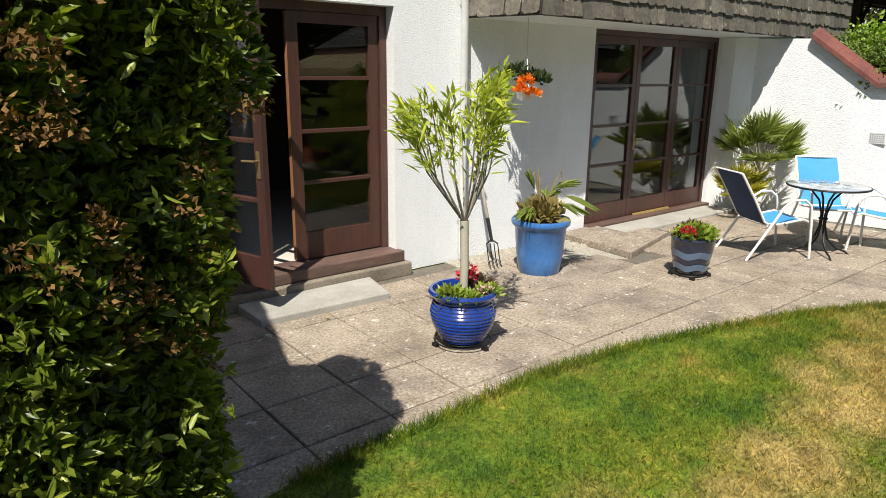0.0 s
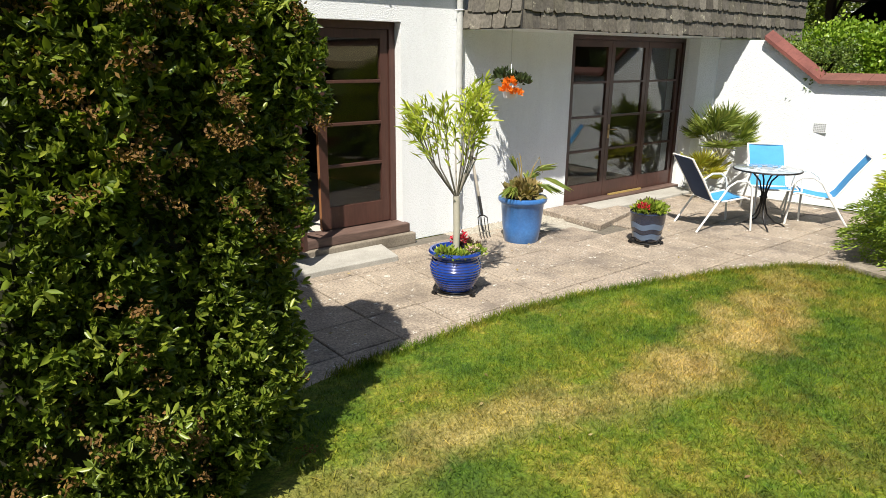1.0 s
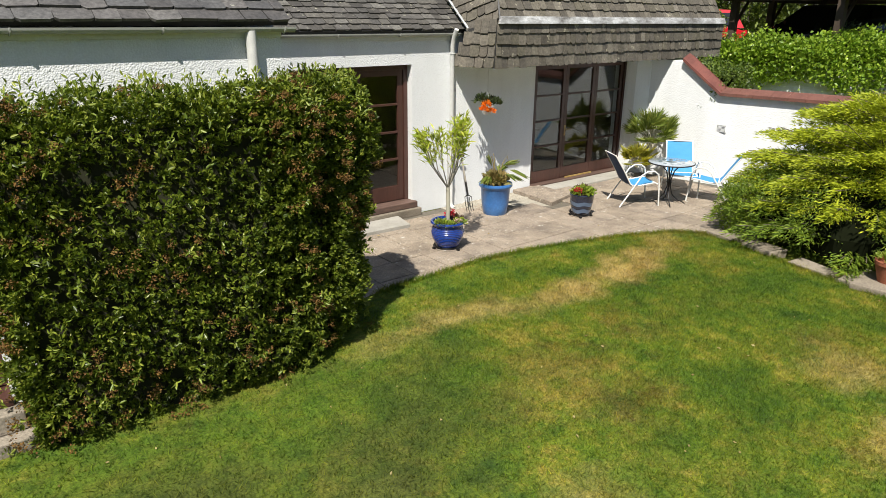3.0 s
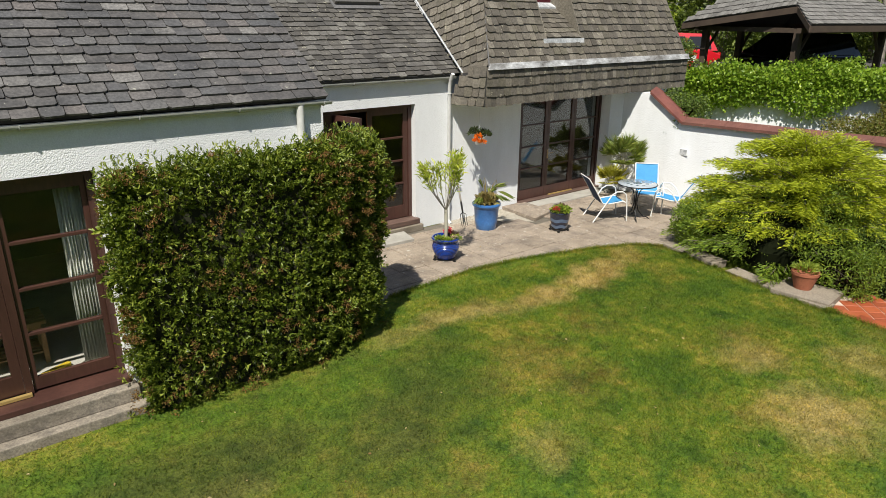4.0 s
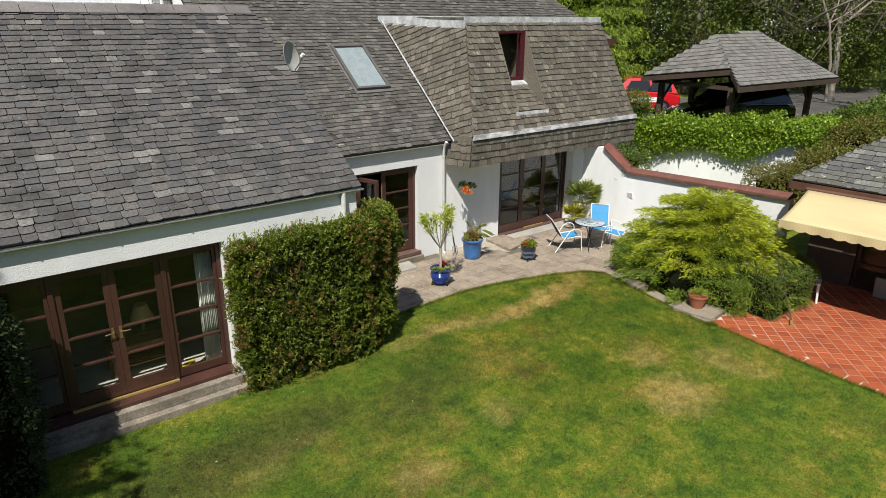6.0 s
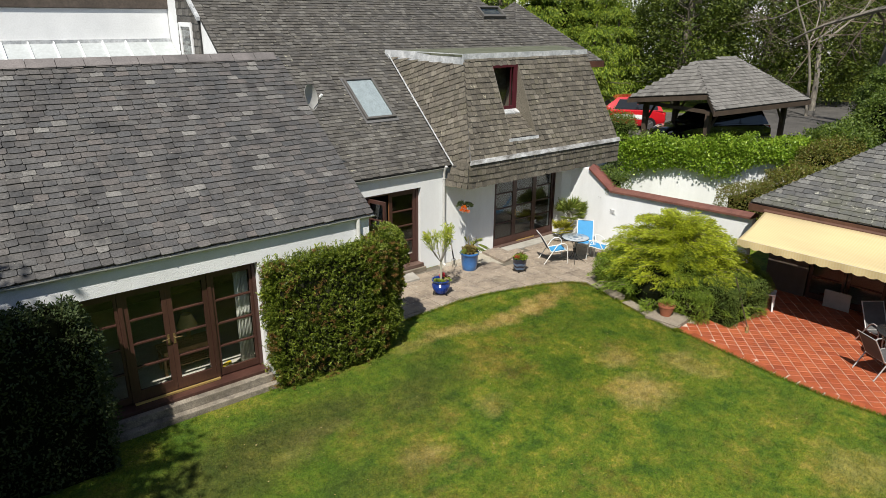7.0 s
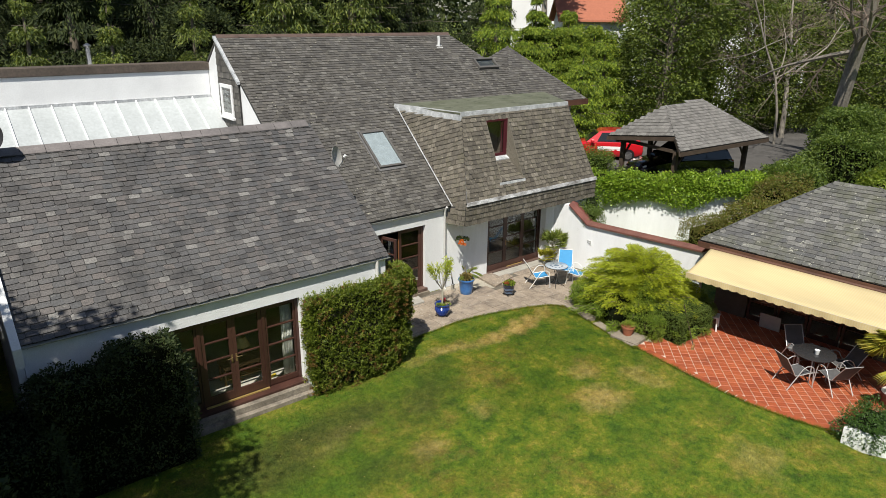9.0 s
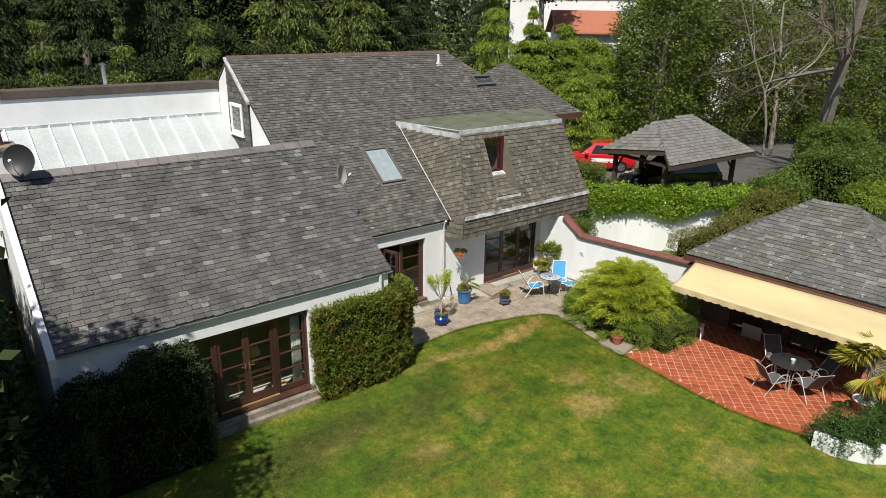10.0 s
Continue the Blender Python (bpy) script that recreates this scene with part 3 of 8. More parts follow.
def axis_steps(lo, hi, fine_lo, fine_hi, step):
    a = [lo, lo * 0.5, lo * 0.25, lo * 0.12] + list(np.arange(fine_lo, fine_hi + 0.01, step)) + [hi * 0.12, hi * 0.25, hi * 0.5, hi]
    return sorted(set(float(v) for v in a if v <= fine_lo - 2 or v >= fine_hi + 2 or fine_lo <= v <= fine_hi + 0.01))


def build_ground():
    xs, ys = axis_steps(-600, 600, -30, 46, 0.5), axis_steps(-600, 600, -34, 34, 0.5)
    fine_x = sorted(set(xs + [float(v) for v in np.arange(12, 27, 0.125)]))
    v = [(x, y, ground_z(x, y) + 0.015 * noise.noise((x * 0.4, y * 0.4, 0)) * (1 if abs(x) < 40 else 0) - 0.012) for y in ys for x in fine_x]
    w = len(fine_x)
    f = [(j * w + i, j * w + i + 1, (j + 1) * w + i + 1, (j + 1) * w + i) for j in range(len(ys) - 1) for i in range(w - 1)]
    return structure("ground", Geo().add(v, f), M["lawn"], "mown green lawn with dry straw-coloured patches", smooth=True)


def lawn_material(name, trans):
    m, t, b, N, L = nodes(name)
    big = noise_tex(t, 0.55, 3.0, 0.6)
    mid = maths(t, "ADD", maths(t, "MULTIPLY", noise_tex(t, 1.3, 6.0, 0.72), 0.72), maths(t, "MULTIPLY", noise_tex(t, 11.0, 3.0, 0.7), 0.28))
    col = ramp(t, mid, [(0.37, (0.040, 0.090, 0.010)), (0.46, (0.084, 0.144, 0.012)), (0.54, (0.138, 0.176, 0.016)), (0.62, (0.25, 0.225, 0.042))])
    dry = maths(t, "ADD", maths(t, "MULTIPLY", big, 0.6), maths(t, "MULTIPLY", noise_tex(t, 5.0, 5.0, 0.75), 0.4))
    col = mixc(t, ramp(t, dry, [(0.52, (0, 0, 0)), (0.65, (0.6, 0.6, 0.6))]), col, ramp(t, noise_tex(t, 1.4, 3.0), [(0.35, (0.17, 0.095, 0.022)), (0.65, (0.25, 0.19, 0.055))]))
    pos = N("ShaderNodeNewGeometry").outputs["Position"]
    for cx, cy, rx, ry, amt in DRY:
        sub, sc, ln = N("ShaderNodeVectorMath"), N("ShaderNodeVectorMath"), N("ShaderNodeVectorMath")
        sub.operation, sc.operation, ln.operation = "SUBTRACT", "MULTIPLY", "LENGTH"
        sub.inputs[1].default_value, sc.inputs[1].default_value = (cx, cy, 0), (1 / rx, 1 / ry, 0)
        L(pos, sub.inputs[0]), L(sub.outputs[0], sc.inputs[0]), L(sc.outputs[0], ln.inputs[0])
        edge = maths(t, "ADD", ln.outputs["Value"], maths(t, "MULTIPLY", maths(t, "SUBTRACT", noise_tex(t, 1.9, 5.0, 0.7), 0.5), 2.2))
        col = mixc(t, ramp(t, edge, [(0.3, (amt, amt, amt)), (1.3, (0, 0, 0))]), col, ramp(t, noise_tex(t, 2.2, 5.0, 0.7), [(0.35, (0.23, 0.160, 0.045)), (0.62, (0.44, 0.34, 0.145))]))
    for cx, cy, rx, ry, amt in LUSH + WORN:
        sub, sc, ln = N("ShaderNodeVectorMath"), N("ShaderNodeVectorMath"), N("ShaderNodeVectorMath")
        sub.operation, sc.operation, ln.operation = "SUBTRACT", "MULTIPLY", "LENGTH"
        sub.inputs[1].default_value, sc.inputs[1].default_value = (cx, cy, 0), (1 / rx, 1 / ry, 0)
        L(pos, sub.inputs[0]), L(sub.outputs[0], sc.inputs[0]), L(sc.outputs[0], ln.inputs[0])
        edge = maths(t, "ADD", ln.outputs["Value"], maths(t, "MULTIPLY", maths(t, "SUBTRACT", noise_tex(t, 0.8, 5.0, 0.7), 0.5), 1.6))
        col = mixc(t, ramp(t, edge, [(0.3, (amt, amt, amt)), (1.5, (0, 0, 0))]), col, ramp(t, noise_tex(t, 4.0, 4.0, 0.7), [(0.3, (0.024, 0.036, 0.008)), (0.7, (0.080, 0.080, 0.022))] if (cx, cy, rx, ry, amt) in WORN else [(0.3, (0.036, 0.086, 0.008)), (0.7, (0.084, 0.142, 0.011))]))
    if trans:
        col = mixc(t, 0.75, col, ramp(t, pick(t), [(0, (0.55, 0.60, 0.45)), (0.6, (1.05, 1.05, 0.95)), (1, (2.1, 1.9, 1.4))]), "MULTIPLY")
    else:
        col = mixc(t, 0.8, col, ramp(t, noise_tex(t, 42.0, 5.0, 0.85), [(0.36, (0.32, 0.34, 0.3)), (0.64, (1.6, 1.58, 1.5))]), "MULTIPLY")
    col = mixc(t, 0.6, col, ramp(t, noise_tex(t, 7.0, 5.0, 0.85), [(0.36, (0.45, 0.5, 0.45)), (0.62, (1.4, 1.33, 1.3))]), "MULTIPLY")
    L(col, b.inputs["Base Color"])
    b.inputs["Roughness"].default_value = 0.75
    b.inputs["Specular IOR Level"].default_value = 0.25
    if trans:
        tr, mx = N("ShaderNodeBsdfTranslucent"), N("ShaderNodeMixShader")
        L(mixc(t, 1.0, col, (1.2, 1.3, 0.6), "MULTIPLY"), tr.inputs[0])
        mx.inputs[0].default_value = 0.35
        L(b.outputs[0], mx.inputs[1]), L(tr.outputs[0], mx.inputs[2])
        L(mx.outputs[0], t.nodes["Material Output"].inputs[0])
    else:
        bump(t, b, noise_tex(t, 60.0, 3.0, 0.8), 0.8, 0.02)
    return m


# dry patches of the lawn: middle, half widths, strength
DRY = [(1.1, 0.72, 0.7, 0.32, 0.5), (2.1, 0.85, 0.9, 0.34, 0.65), (3.35, 0.50, 0.9, 0.38, 0.75), (4.5, 0.57, 1.1, 0.40, 0.95), (5.3, 0.78, 0.9, 0.38, 0.8), (6.1, 1.02, 0.5, 0.3, 0.5), (3.6, -3.46, 0.95, 0.7, 0.75), (4.24, -2.28, 0.6, 0.6, 0.6), (5.2, -3.4, 0.6, 0.8, 0.5), (0.88, -2.04, 0.5, 0.4, 0.45), (-2.14, -0.80, 0.7, 0.32, 0.75), (-2.8, -1.13, 0.9, 0.38, 0.6), (-1.03, -2.49, 0.6, 0.4, 0.55), (4.2, -7.0, 1.0, 0.8, 0.4), (-0.3, -1.1, 0.5, 0.3, 0.25)]
# thicker, darker grass: middle, half widths, strength
LUSH = [(-1.8, 0.2, 3.6, 1.1, 0.6), (0.4, 0.2, 1.8, 0.6, 0.4), (-3.8, -1.4, 3.0, 1.8, 0.7), (5.43, -0.75, 1.0, 0.45, 0.8), (4.58, -0.66, 1.0, 0.42, 0.75), (1.75, -2.03, 0.9, 0.5, 0.6), (1.85, -2.71, 0.7, 0.5, 0.6), (4.0, -4.15, 0.8, 0.5, 0.6), (3.17, -1.89, 0.7, 0.5, 0.55), (-0.64, -1.04, 0.8, 0.5, 0.5), (2.72, -5.09, 1.2, 0.8, 0.6), (-0.5, -3.67, 1.0, 0.6, 0.5), (0.2, -0.6, 1.6, 0.8, 0.6), (1.4, -0.2, 1.0, 0.5, 0.5), (5.7, -2.2, 0.5, 0.9, 0.45), (5.5, -5.2, 0.6, 1.2, 0.4)]
# thin, brownish grass: middle, half widths, strength
WORN = [(0.1, -0.7, 1.5, 0.8, 0.55), (-2.4, -0.5, 1.8, 0.8, 0.6), (-0.6, -1.5, 1.5, 0.8, 0.4), (-3.8, -1.0, 1.6, 1.0, 0.6), (-1.8, -2.6, 1.4, 0.8, 0.4), (1.2, 0.2, 1.0, 0.4, 0.35)]
M["lawn"] = lawn_material("lawn", False)
M["blade"] = lawn_material("grass_blade", True)
build_ground()

drive = Geo().slab([(16.6, 7.6, DRIVE), (17.2, 3.4, DRIVE), (19.0, 2.6, DRIVE), (23.5, 2.0, DRIVE), (34, 0.5, DRIVE), (44, 6.0, DRIVE), (36, 9.0, DRIVE), (27, 9.5, DRIVE), (24, 16, DRIVE), (15.2, 16, DRIVE), (15.0, 12, DRIVE)], (0, 0, 0.02))
structure("road_drive", drive, M["asphalt"], "grey tarmac drive beside the carport", category="road")

# ---- patio and terrace beds ----
LAWN_EDGE = [(1.0, 1.75), (1.7, 1.88), (2.4, 1.92), (3.4, 1.98), (4.2, 1.90), (5.05, 1.70), (5.9, 1.45), (6.6, 1.15), (6.95, 0.75), (6.85, 0.25), (6.65, -0.55), (6.48, -1.3), (6.33, -2.3)]
PATIO = LAWN_EDGE[:10] + [(8.2, 0.0), (10.2, 0.0), (9.9, 3.9), (9.1, 4.6), (7.0, 4.6), (7.0, 4.36), (0.4, 4.36), (0.4, 1.75)]
patio = structure("patio", Geo().slab([(x, y, -0.05) for x, y in PATIO], (0, 0, 0.052)), M["bed"], "weathered concrete slab patio along the house", category="patio")
terrace_edge = [(6.42, -2.35), (6.30, -3.6), (6.18, -4.8), (6.18, -5.8), (6.32, -6.7), (6.55, -7.5), (6.75, -8.0)]
TERRACE = terrace_edge + [(7.2, -8.6), (9.0, -9.6), (12.0, -9.6), (12.0, -2.0), (9.0, -1.6)]
terrace = structure("terrace", Geo().slab([(x, y, -0.05) for x, y in TERRACE], (0, 0, 0.058)), M["grout"], "red quarry-tiled terrace with pale grout", category="terrace")

turf = Geo().slab([(x, y, -0.05) for x, y in [(-30.0, -30.0), (5.6, -30.0), (6.2, -12.0), (6.25, -8.4), (6.36, -7.75), (6.5, -7.4)] + terrace_edge[::-1][2:] + LAWN_EDGE[::-1] + [(0.6, 1.6), (0.6, 1.0), (-30.0, 1.0)]], (0, 0, 0.082))
structure("lawn", turf, M["lawn"], "mown green lawn with dry straw-coloured patches")

# ---- the wing ----
WY = 1.24
WX0, WX1 = -7.65, 0.38
WIN = (-5.15, -2.05, 0.30, 2.57)
wall_run("wall_wing_south", WX0, WX1, WY, WY + 0.3, 0, 3.0, [WIN], M["harl"], "white roughcast wall of the long low wing")
g = Geo().slab([(WX1, WY + 0.3, 0), (WX1, 8.9, 0), (WX1, 8.9, 3.05), (WX1, 5.1, 5.86), (WX1, 1.3, 3.0), (WX1, WY + 0.3, 3.0)][::-1], (-0.28, 0, 0))
structure("wall_wing_east", g, M["harl"], "white roughcast gable end of the low wing", category="wall")
g = Geo().slab([(WX0, WY + 0.3, 0), (WX0, 8.9, 0), (WX0, 8.9, 3.05), (WX0, 5.1, 5.86), (WX0, 1.3, 3.0), (WX0, WY + 0.3, 3.0)], (0.28, 0, 0))
structure("wall_wing_west", g, M["harl"], "white roughcast gable end of the low wing", category="wall")
g = Geo().slab([(WX0 - 0.15, 0.98, 2.72), (WX0 - 0.15, 5.1, 5.92), (WX0 - 0.15, 5.1, 6.10), (WX0 - 0.15, 0.98, 3.12)], (0.15, 0, 0))
structure("trim_verge_white", g, M["white"], "white painted verge board of the wing roof", 0.01, category="trim")
g = Geo().slab([(WX0 - 0.13, 1.2, 0), (WX0 - 0.13, 5.1, 0), (WX0 - 0.13, 5.1, 5.9), (WX0 - 0.13, 1.2, 2.85)], (0.12, 0, 0))
structure("wall_wing_skew", g, M["harl"], "white roughcast end wall below the verge", category="wall")
WE, WR = (1.185, 3.108), (5.1, 5.95)
south = [(WX0, WE[0], WE[1]), (WX1 + 0.06, WE[0], WE[1]), (WX1 + 0.06, WR[0], WR[1]), (WX0, WR[0], WR[1])]
roof_wing = deck("roof_wing", south, "grey slate roof of the low wing, patchy with lichen")
structure("roof_wing_north", Geo().slab([(WX0, WR[0], WR[1] - 0.07), (WX1, WR[0], WR[1] - 0.07), (WX1, 8.2, 3.72), (WX0, 8.2, 3.72)], (0, 0.03, 0.05)), M["slate"], "grey slate north slope of the wing", category="roof")
ridge = Geo()
for i in range(16):
    a = WX0 + i * 0.5
    if a < WX1 - 0.3:
        ridge.slab([(a, WR[0] - 0.16, WR[1] - 0.06), (a + 0.49, WR[0] - 0.16, WR[1] - 0.06), (a + 0.49, WR[0], WR[1] + 0.075), (a, WR[0], WR[1] + 0.075)], (0, 0.012, 0.02))
        ridge.slab([(a, WR[0], WR[1] + 0.075), (a + 0.49, WR[0], WR[1] + 0.075), (a + 0.49, WR[0] + 0.16, WR[1] - 0.06), (a, WR[0] + 0.16, WR[1] - 0.06)], (0, 0.012, 0.02))
structure("trim_wing_ridge", ridge, M["red_grey"], "grey-red clay ridge tiles of the wing", category="trim")


def half_gutter(name, x0, x1, y, z, r=0.062, sag=0.0):
    g = Geo()
    prof = [(math.cos(a), math.sin(a)) for a in np.linspace(math.pi, 2 * math.pi, 9)]
    ring = [(c * r, s * r) for c, s in prof] + [(c * (r - 0.006), s * (r - 0.006)) for c, s in prof[::-1]]
    n = len(ring)
    v = [(x, y + a, z + b + (sag if i else 0)) for i, x in enumerate((x0, x1)) for a, b in ring]
    g.add(v, [(i, (i + 1) % n, n + (i + 1) % n, n + i) for i in range(n)] + [tuple(range(n))[::-1], tuple(range(n, 2 * n))])
    gutter = tagged(part(name, g, M["gutter"]), "grey half-round plastic gutter under the eave", "gutter", "", "structure")
    k = int((x1 - x0) / 0.95)
    for i in range(k + 1):
        x = x0 + 0.1 + i * (x1 - x0 - 0.2) / max(1, k)
        b = Geo().tube([(x, y + math.cos(a) * (r + 0.006), z + math.sin(a) * (r + 0.006)) for a in np.linspace(math.pi, 2 * math.pi, 7)], 0.007, 5)
        part("gutter_bracket", b, M["gutter"], gutter)
    return gutter


half_gutter("gutter_wing", WX0, WX1 + 0.1, 1.178, 3.05, 0.044)
structure("trim_wing_fascia", Geo().box(WX0, WX1, 1.222, WY - 0.002, 2.97, 3.02), M["white"], "white eave board of the wing", category="trim")


def downpipe(x, y, z0, z1, elbow, label, reach=0.12, r=0.036):
    t = thing("downpipe", label, "downpipe", pose(x, y, 0))
    part("pipe", Geo().tube([(elbow, -reach, z1 + 0.02), (elbow * 0.6, -reach * 0.4, z1 - 0.1), (0, 0, z1 - 0.22), (0, 0, z0 + 0.1), (0, -0.02, z0 + 0.04), (0, -0.09, z0)], r, 12), M["pipe"], t, smooth=True)
    for z in (z0 + 0.5, (z0 + z1) / 2, z1 - 0.35):
        part("pipe_clip", Geo().tube([(-0.05, 0.03, z), (-0.043, -0.02, z), (0, -0.043, z), (0.043, -0.02, z), (0.05, 0.03, z)], 0.008, 6), M["pipe"], t)
    return t


downpipe(0.09, WY - 0.062, 0.0, 3.0, 0.0, "cream painted downpipe at the corner of the wing", 0.0, 0.044)
downpipe(4.80, 4.40 - 0.07, 0.0, 2.92, -0.02, "pale grey downpipe beside the garden door")

# ---- the main house ----
HY = 4.40
DOOR = (2.12, 4.04, 0.20, 2.42)
SLIDE = (6.81, 9.54, 0.02, 2.37)
wall_run("wall_main_south", WX1 + 0.002, 9.66, HY, HY + 0.32, 0, 2.95, [DOOR, SLIDE], M["harl"], "white roughcast house wall with garden doors")
structure("wall_pier", Geo().slab([(9.546, 4.396, 0), (9.58, 4.22, 0), (9.775, 4.03, 0), (9.98, 4.03, 0), (9.98, 4.396, 0)], (0, 0, 2.368)), M["harl"], "white roughcast pier beside the sliding doors", category="wall")
ME, MR, SL = (4.295, 2.9235), (10.87, 8.12), 0.7903
mz = lambda y: ME[1] + (y - ME[0]) * SL
main_poly = [(0.30, ME[0], ME[1]), (5.02, ME[0], ME[1]), (5.30, 7.72, mz(7.72)), (12.9, 7.72, mz(7.72)), (10.03, MR[0], mz(MR[0])), (0.14, MR[0], mz(MR[0])), (0.14, 4.5, mz(4.5))]
roof_main = deck("roof_main", main_poly, "dark grey slate main roof with small old slates")
structure("roof_main_north", Geo().slab([(10.03, MR[0], 8.06), (0.14, MR[0], 8.06), (0.14, 14.6, 5.2), (13.0, 14.6, 5.2)], (0, 0.0, 0.05)), M["slate_old"], "dark slate north slope of the main roof", category="roof")
structure("roof_main_east", Geo().slab([(12.9, 7.70, mz(7.70)), (13.0, 14.6, 5.2), (10.03, MR[0], 8.06)], (0, 0.0, 0.04)), M["slate_old"], "dark slate hipped end of the main roof", category="roof")
g = Geo()
for i in range(27):
    a = 0.14 + i * 0.37
    g.slab([(a, MR[0] - 0.10, 8.07), (a + 0.36, MR[0] - 0.10, 8.07), (a + 0.36, MR[0], 8.165), (a, MR[0], 8.165)], (0, 0.012, 0.02))
    g.slab([(a, MR[0], 8.165), (a + 0.36, MR[0], 8.165), (a + 0.36, MR[0] + 0.10, 8.07), (a, MR[0] + 0.10, 8.07)], (0, 0.012, 0.02))
structure("trim_main_ridge", g, M["ridge_brown"], "weathered clay ridge tiles of the main roof", category="trim")
half_gutter("gutter_main", 0.45, 4.92, 4.318, 2.885, 0.045)
structure("trim_main_fascia", Geo().box(0.42, 4.84, 4.368, HY - 0.002, 2.79, 2.87), M["white"], "white eave board over the garden door", category="trim")
# gable above the white metal roof
g = Geo().slab([(0.16, 4.6, 2.8), (0.16, 14.4, 2.8), (0.16, 14.4, 5.2), (0.16, MR[0], 8.0), (0.16, 4.6, mz(4.6) - 0.1)], (0.25, 0, 0))
structure("wall_gable_west", g, M["white"], "white rendered gable wall above the metal roof", category="wall")
hung = [(0.152, 10.95, 4.6), (0.152, 9.20, 4.6), (0.152, 9.20, 6.72), (0.152, 10.75, 7.90), (0.152, 10.95, 7.90)]
hung_wall = structure("wall_gable_hung", Geo().slab(hung, (-0.03, 0, 0)), M["under"], "slate-hung strip of the gable round the white window", category="wall")
g = Geo().slab([(0.04, 9.15, mz(9.15) - 0.08), (0.04, MR[0] + 0.05, mz(MR[0]) - 0.07), (0.04, MR[0] + 0.05, mz(MR[0]) + 0.02), (0.04, 9.15, mz(9.15) + 0.02)][::-1], (0.10, 0, 0))
structure("trim_gable_barge", g, M["lead"], "weathered white bargeboard of the gable", category="trim")

# white metal roof and parapet behind the wing
SR = (11.9, 6.04)
g = Geo().slab([(-12.0, 7.6, 3.27), (0.14, 7.6, 3.27), (0.14, SR[0], SR[1]), (-12.0, SR[0], SR[1])], (0, -0.02, 0.03))
roof_metal = structure("roof_metal", g, M["white_metal"], "white painted standing-seam metal roof", category="roof")
d = Vector((0, SR[0] - 7.6, SR[1] - 3.27)).normalized()
for i in range(17):
    x = -0.55 - i * 0.62
    n = Vector((0, -d.z, d.y))
    o = Vector((x, 7.6, 3.27)) + n * 0.03
    e = Vector((x, SR[0], SR[1])) + n * 0.03
    part("seam", Geo().add([o + Vector((-0.03, 0, 0)), o + Vector((0.03, 0, 0)), e + Vector((0.03, 0, 0)), e + Vector((-0.03, 0, 0)), o + Vector((-0.015, 0, 0)) + n * 0.06, o + Vector((0.015, 0, 0)) + n * 0.06, e + Vector((0.015, 0, 0)) + n * 0.06, e + Vector((-0.015, 0, 0)) + n * 0.06], [(0, 4, 7, 3), (4, 5, 6, 7), (5, 1, 2, 6), (0, 1, 5, 4), (3, 7, 6, 2)]), M["white"], roof_metal)
structure("wall_parapet", Geo().box(-14, 0.14, 11.92, 12.25, 5.6, 6.97), M["white"], "white painted parapet wall behind the metal roof", category="wall")
structure("trim_parapet_cap", Geo().box(-14, 0.18, 11.86, 12.6, 6.975, 7.24), M["cap_brown"], "weathered brown capping of the parapet", 0.02, category="trim")
structure("trim_parapet_flashing", Geo().box(-14, 0.13, 11.84, 11.915, 6.03, 6.14), M["lead"], "grey lead flashing at the foot of the parapet", category="trim")
structure("wall_north_block", Geo().box(-14, 0.14, 12.62, 15.0, 0, 6.85), M["white"], "white flat-roofed block behind the wing", category="wall")

# ---- the mansard ----
FX0, FX1 = 5.06, 11.55
A, B, C, D = (5.16, 3.64, 3.10), (4.99, 4.15, 2.92), (5.30, 7.72, 5.72), (5.88, 4.87, 5.78)
E_, F_ = (11.50, 3.64, 3.10), (11.03, 4.87, 5.78)
skirt = [(FX0, 3.62, 2.37), (FX1, 3.62, 2.37), (FX1, 3.62, 3.05), (FX0 + 0.04, 3.62, 3.05)]
skirt_l = [(4.82, 4.38, 2.37), (FX0, 3.62, 2.37), (FX0 + 0.04, 3.62, 3.05), (4.95, 4.12, 2.95)]
roof_skirt = deck("roof_skirt", skirt, "brown slate-hung overhang above the sliding doors", 0.08)
deck("roof_skirt_side", skirt_l, "brown slate-hung side of the overhang", 0.05)
hx0, hx1, hz0, hz1 = 6.84, 7.86, 4.22, 5.52
zs = 3.55
fy = lambda z: 3.64 + (z - 3.10) / 2.68 * 1.23
front = [A, E_, F_, D]
g = Geo()
lx = lambda z: A[0] + (z - 3.10) / 2.68 * (D[0] - A[0])
rx = lambda z: E_[0] + (z - 3.10) / 2.68 * (F_[0] - E_[0])
for (xa, xb, xc, xd, za, zb) in ((lx(3.1), rx(3.1), rx(zs), lx(zs), 3.1, zs), (lx(zs), hx0, hx0, lx(hz1), zs, hz1), (hx1, rx(zs), rx(hz1), hx1, zs, hz1), (lx(hz1), rx(hz1), rx(5.78), lx(5.78), hz1, 5.78)):
    g.slab([(xa, fy(za) + 0.06, za), (xb, fy(za) + 0.06, za), (xc, fy(zb) + 0.06, zb), (xd, fy(zb) + 0.06, zb)], (0, -0.06, 0))
roof_mansard = structure("roof_mansard", g, M["under"], "steep mansard roof of brown weathered slates", category="roof")
side = [B, A, D, C]
roof_mansard_side = deck("roof_mansard_side", side, "steep mansard side of brown weathered slates", 0.05)
flat = [(5.24, 7.90, 5.84), (5.80, 4.84, 5.84), (11.08, 4.84, 5.84), (12.9, 7.80, 5.84)]
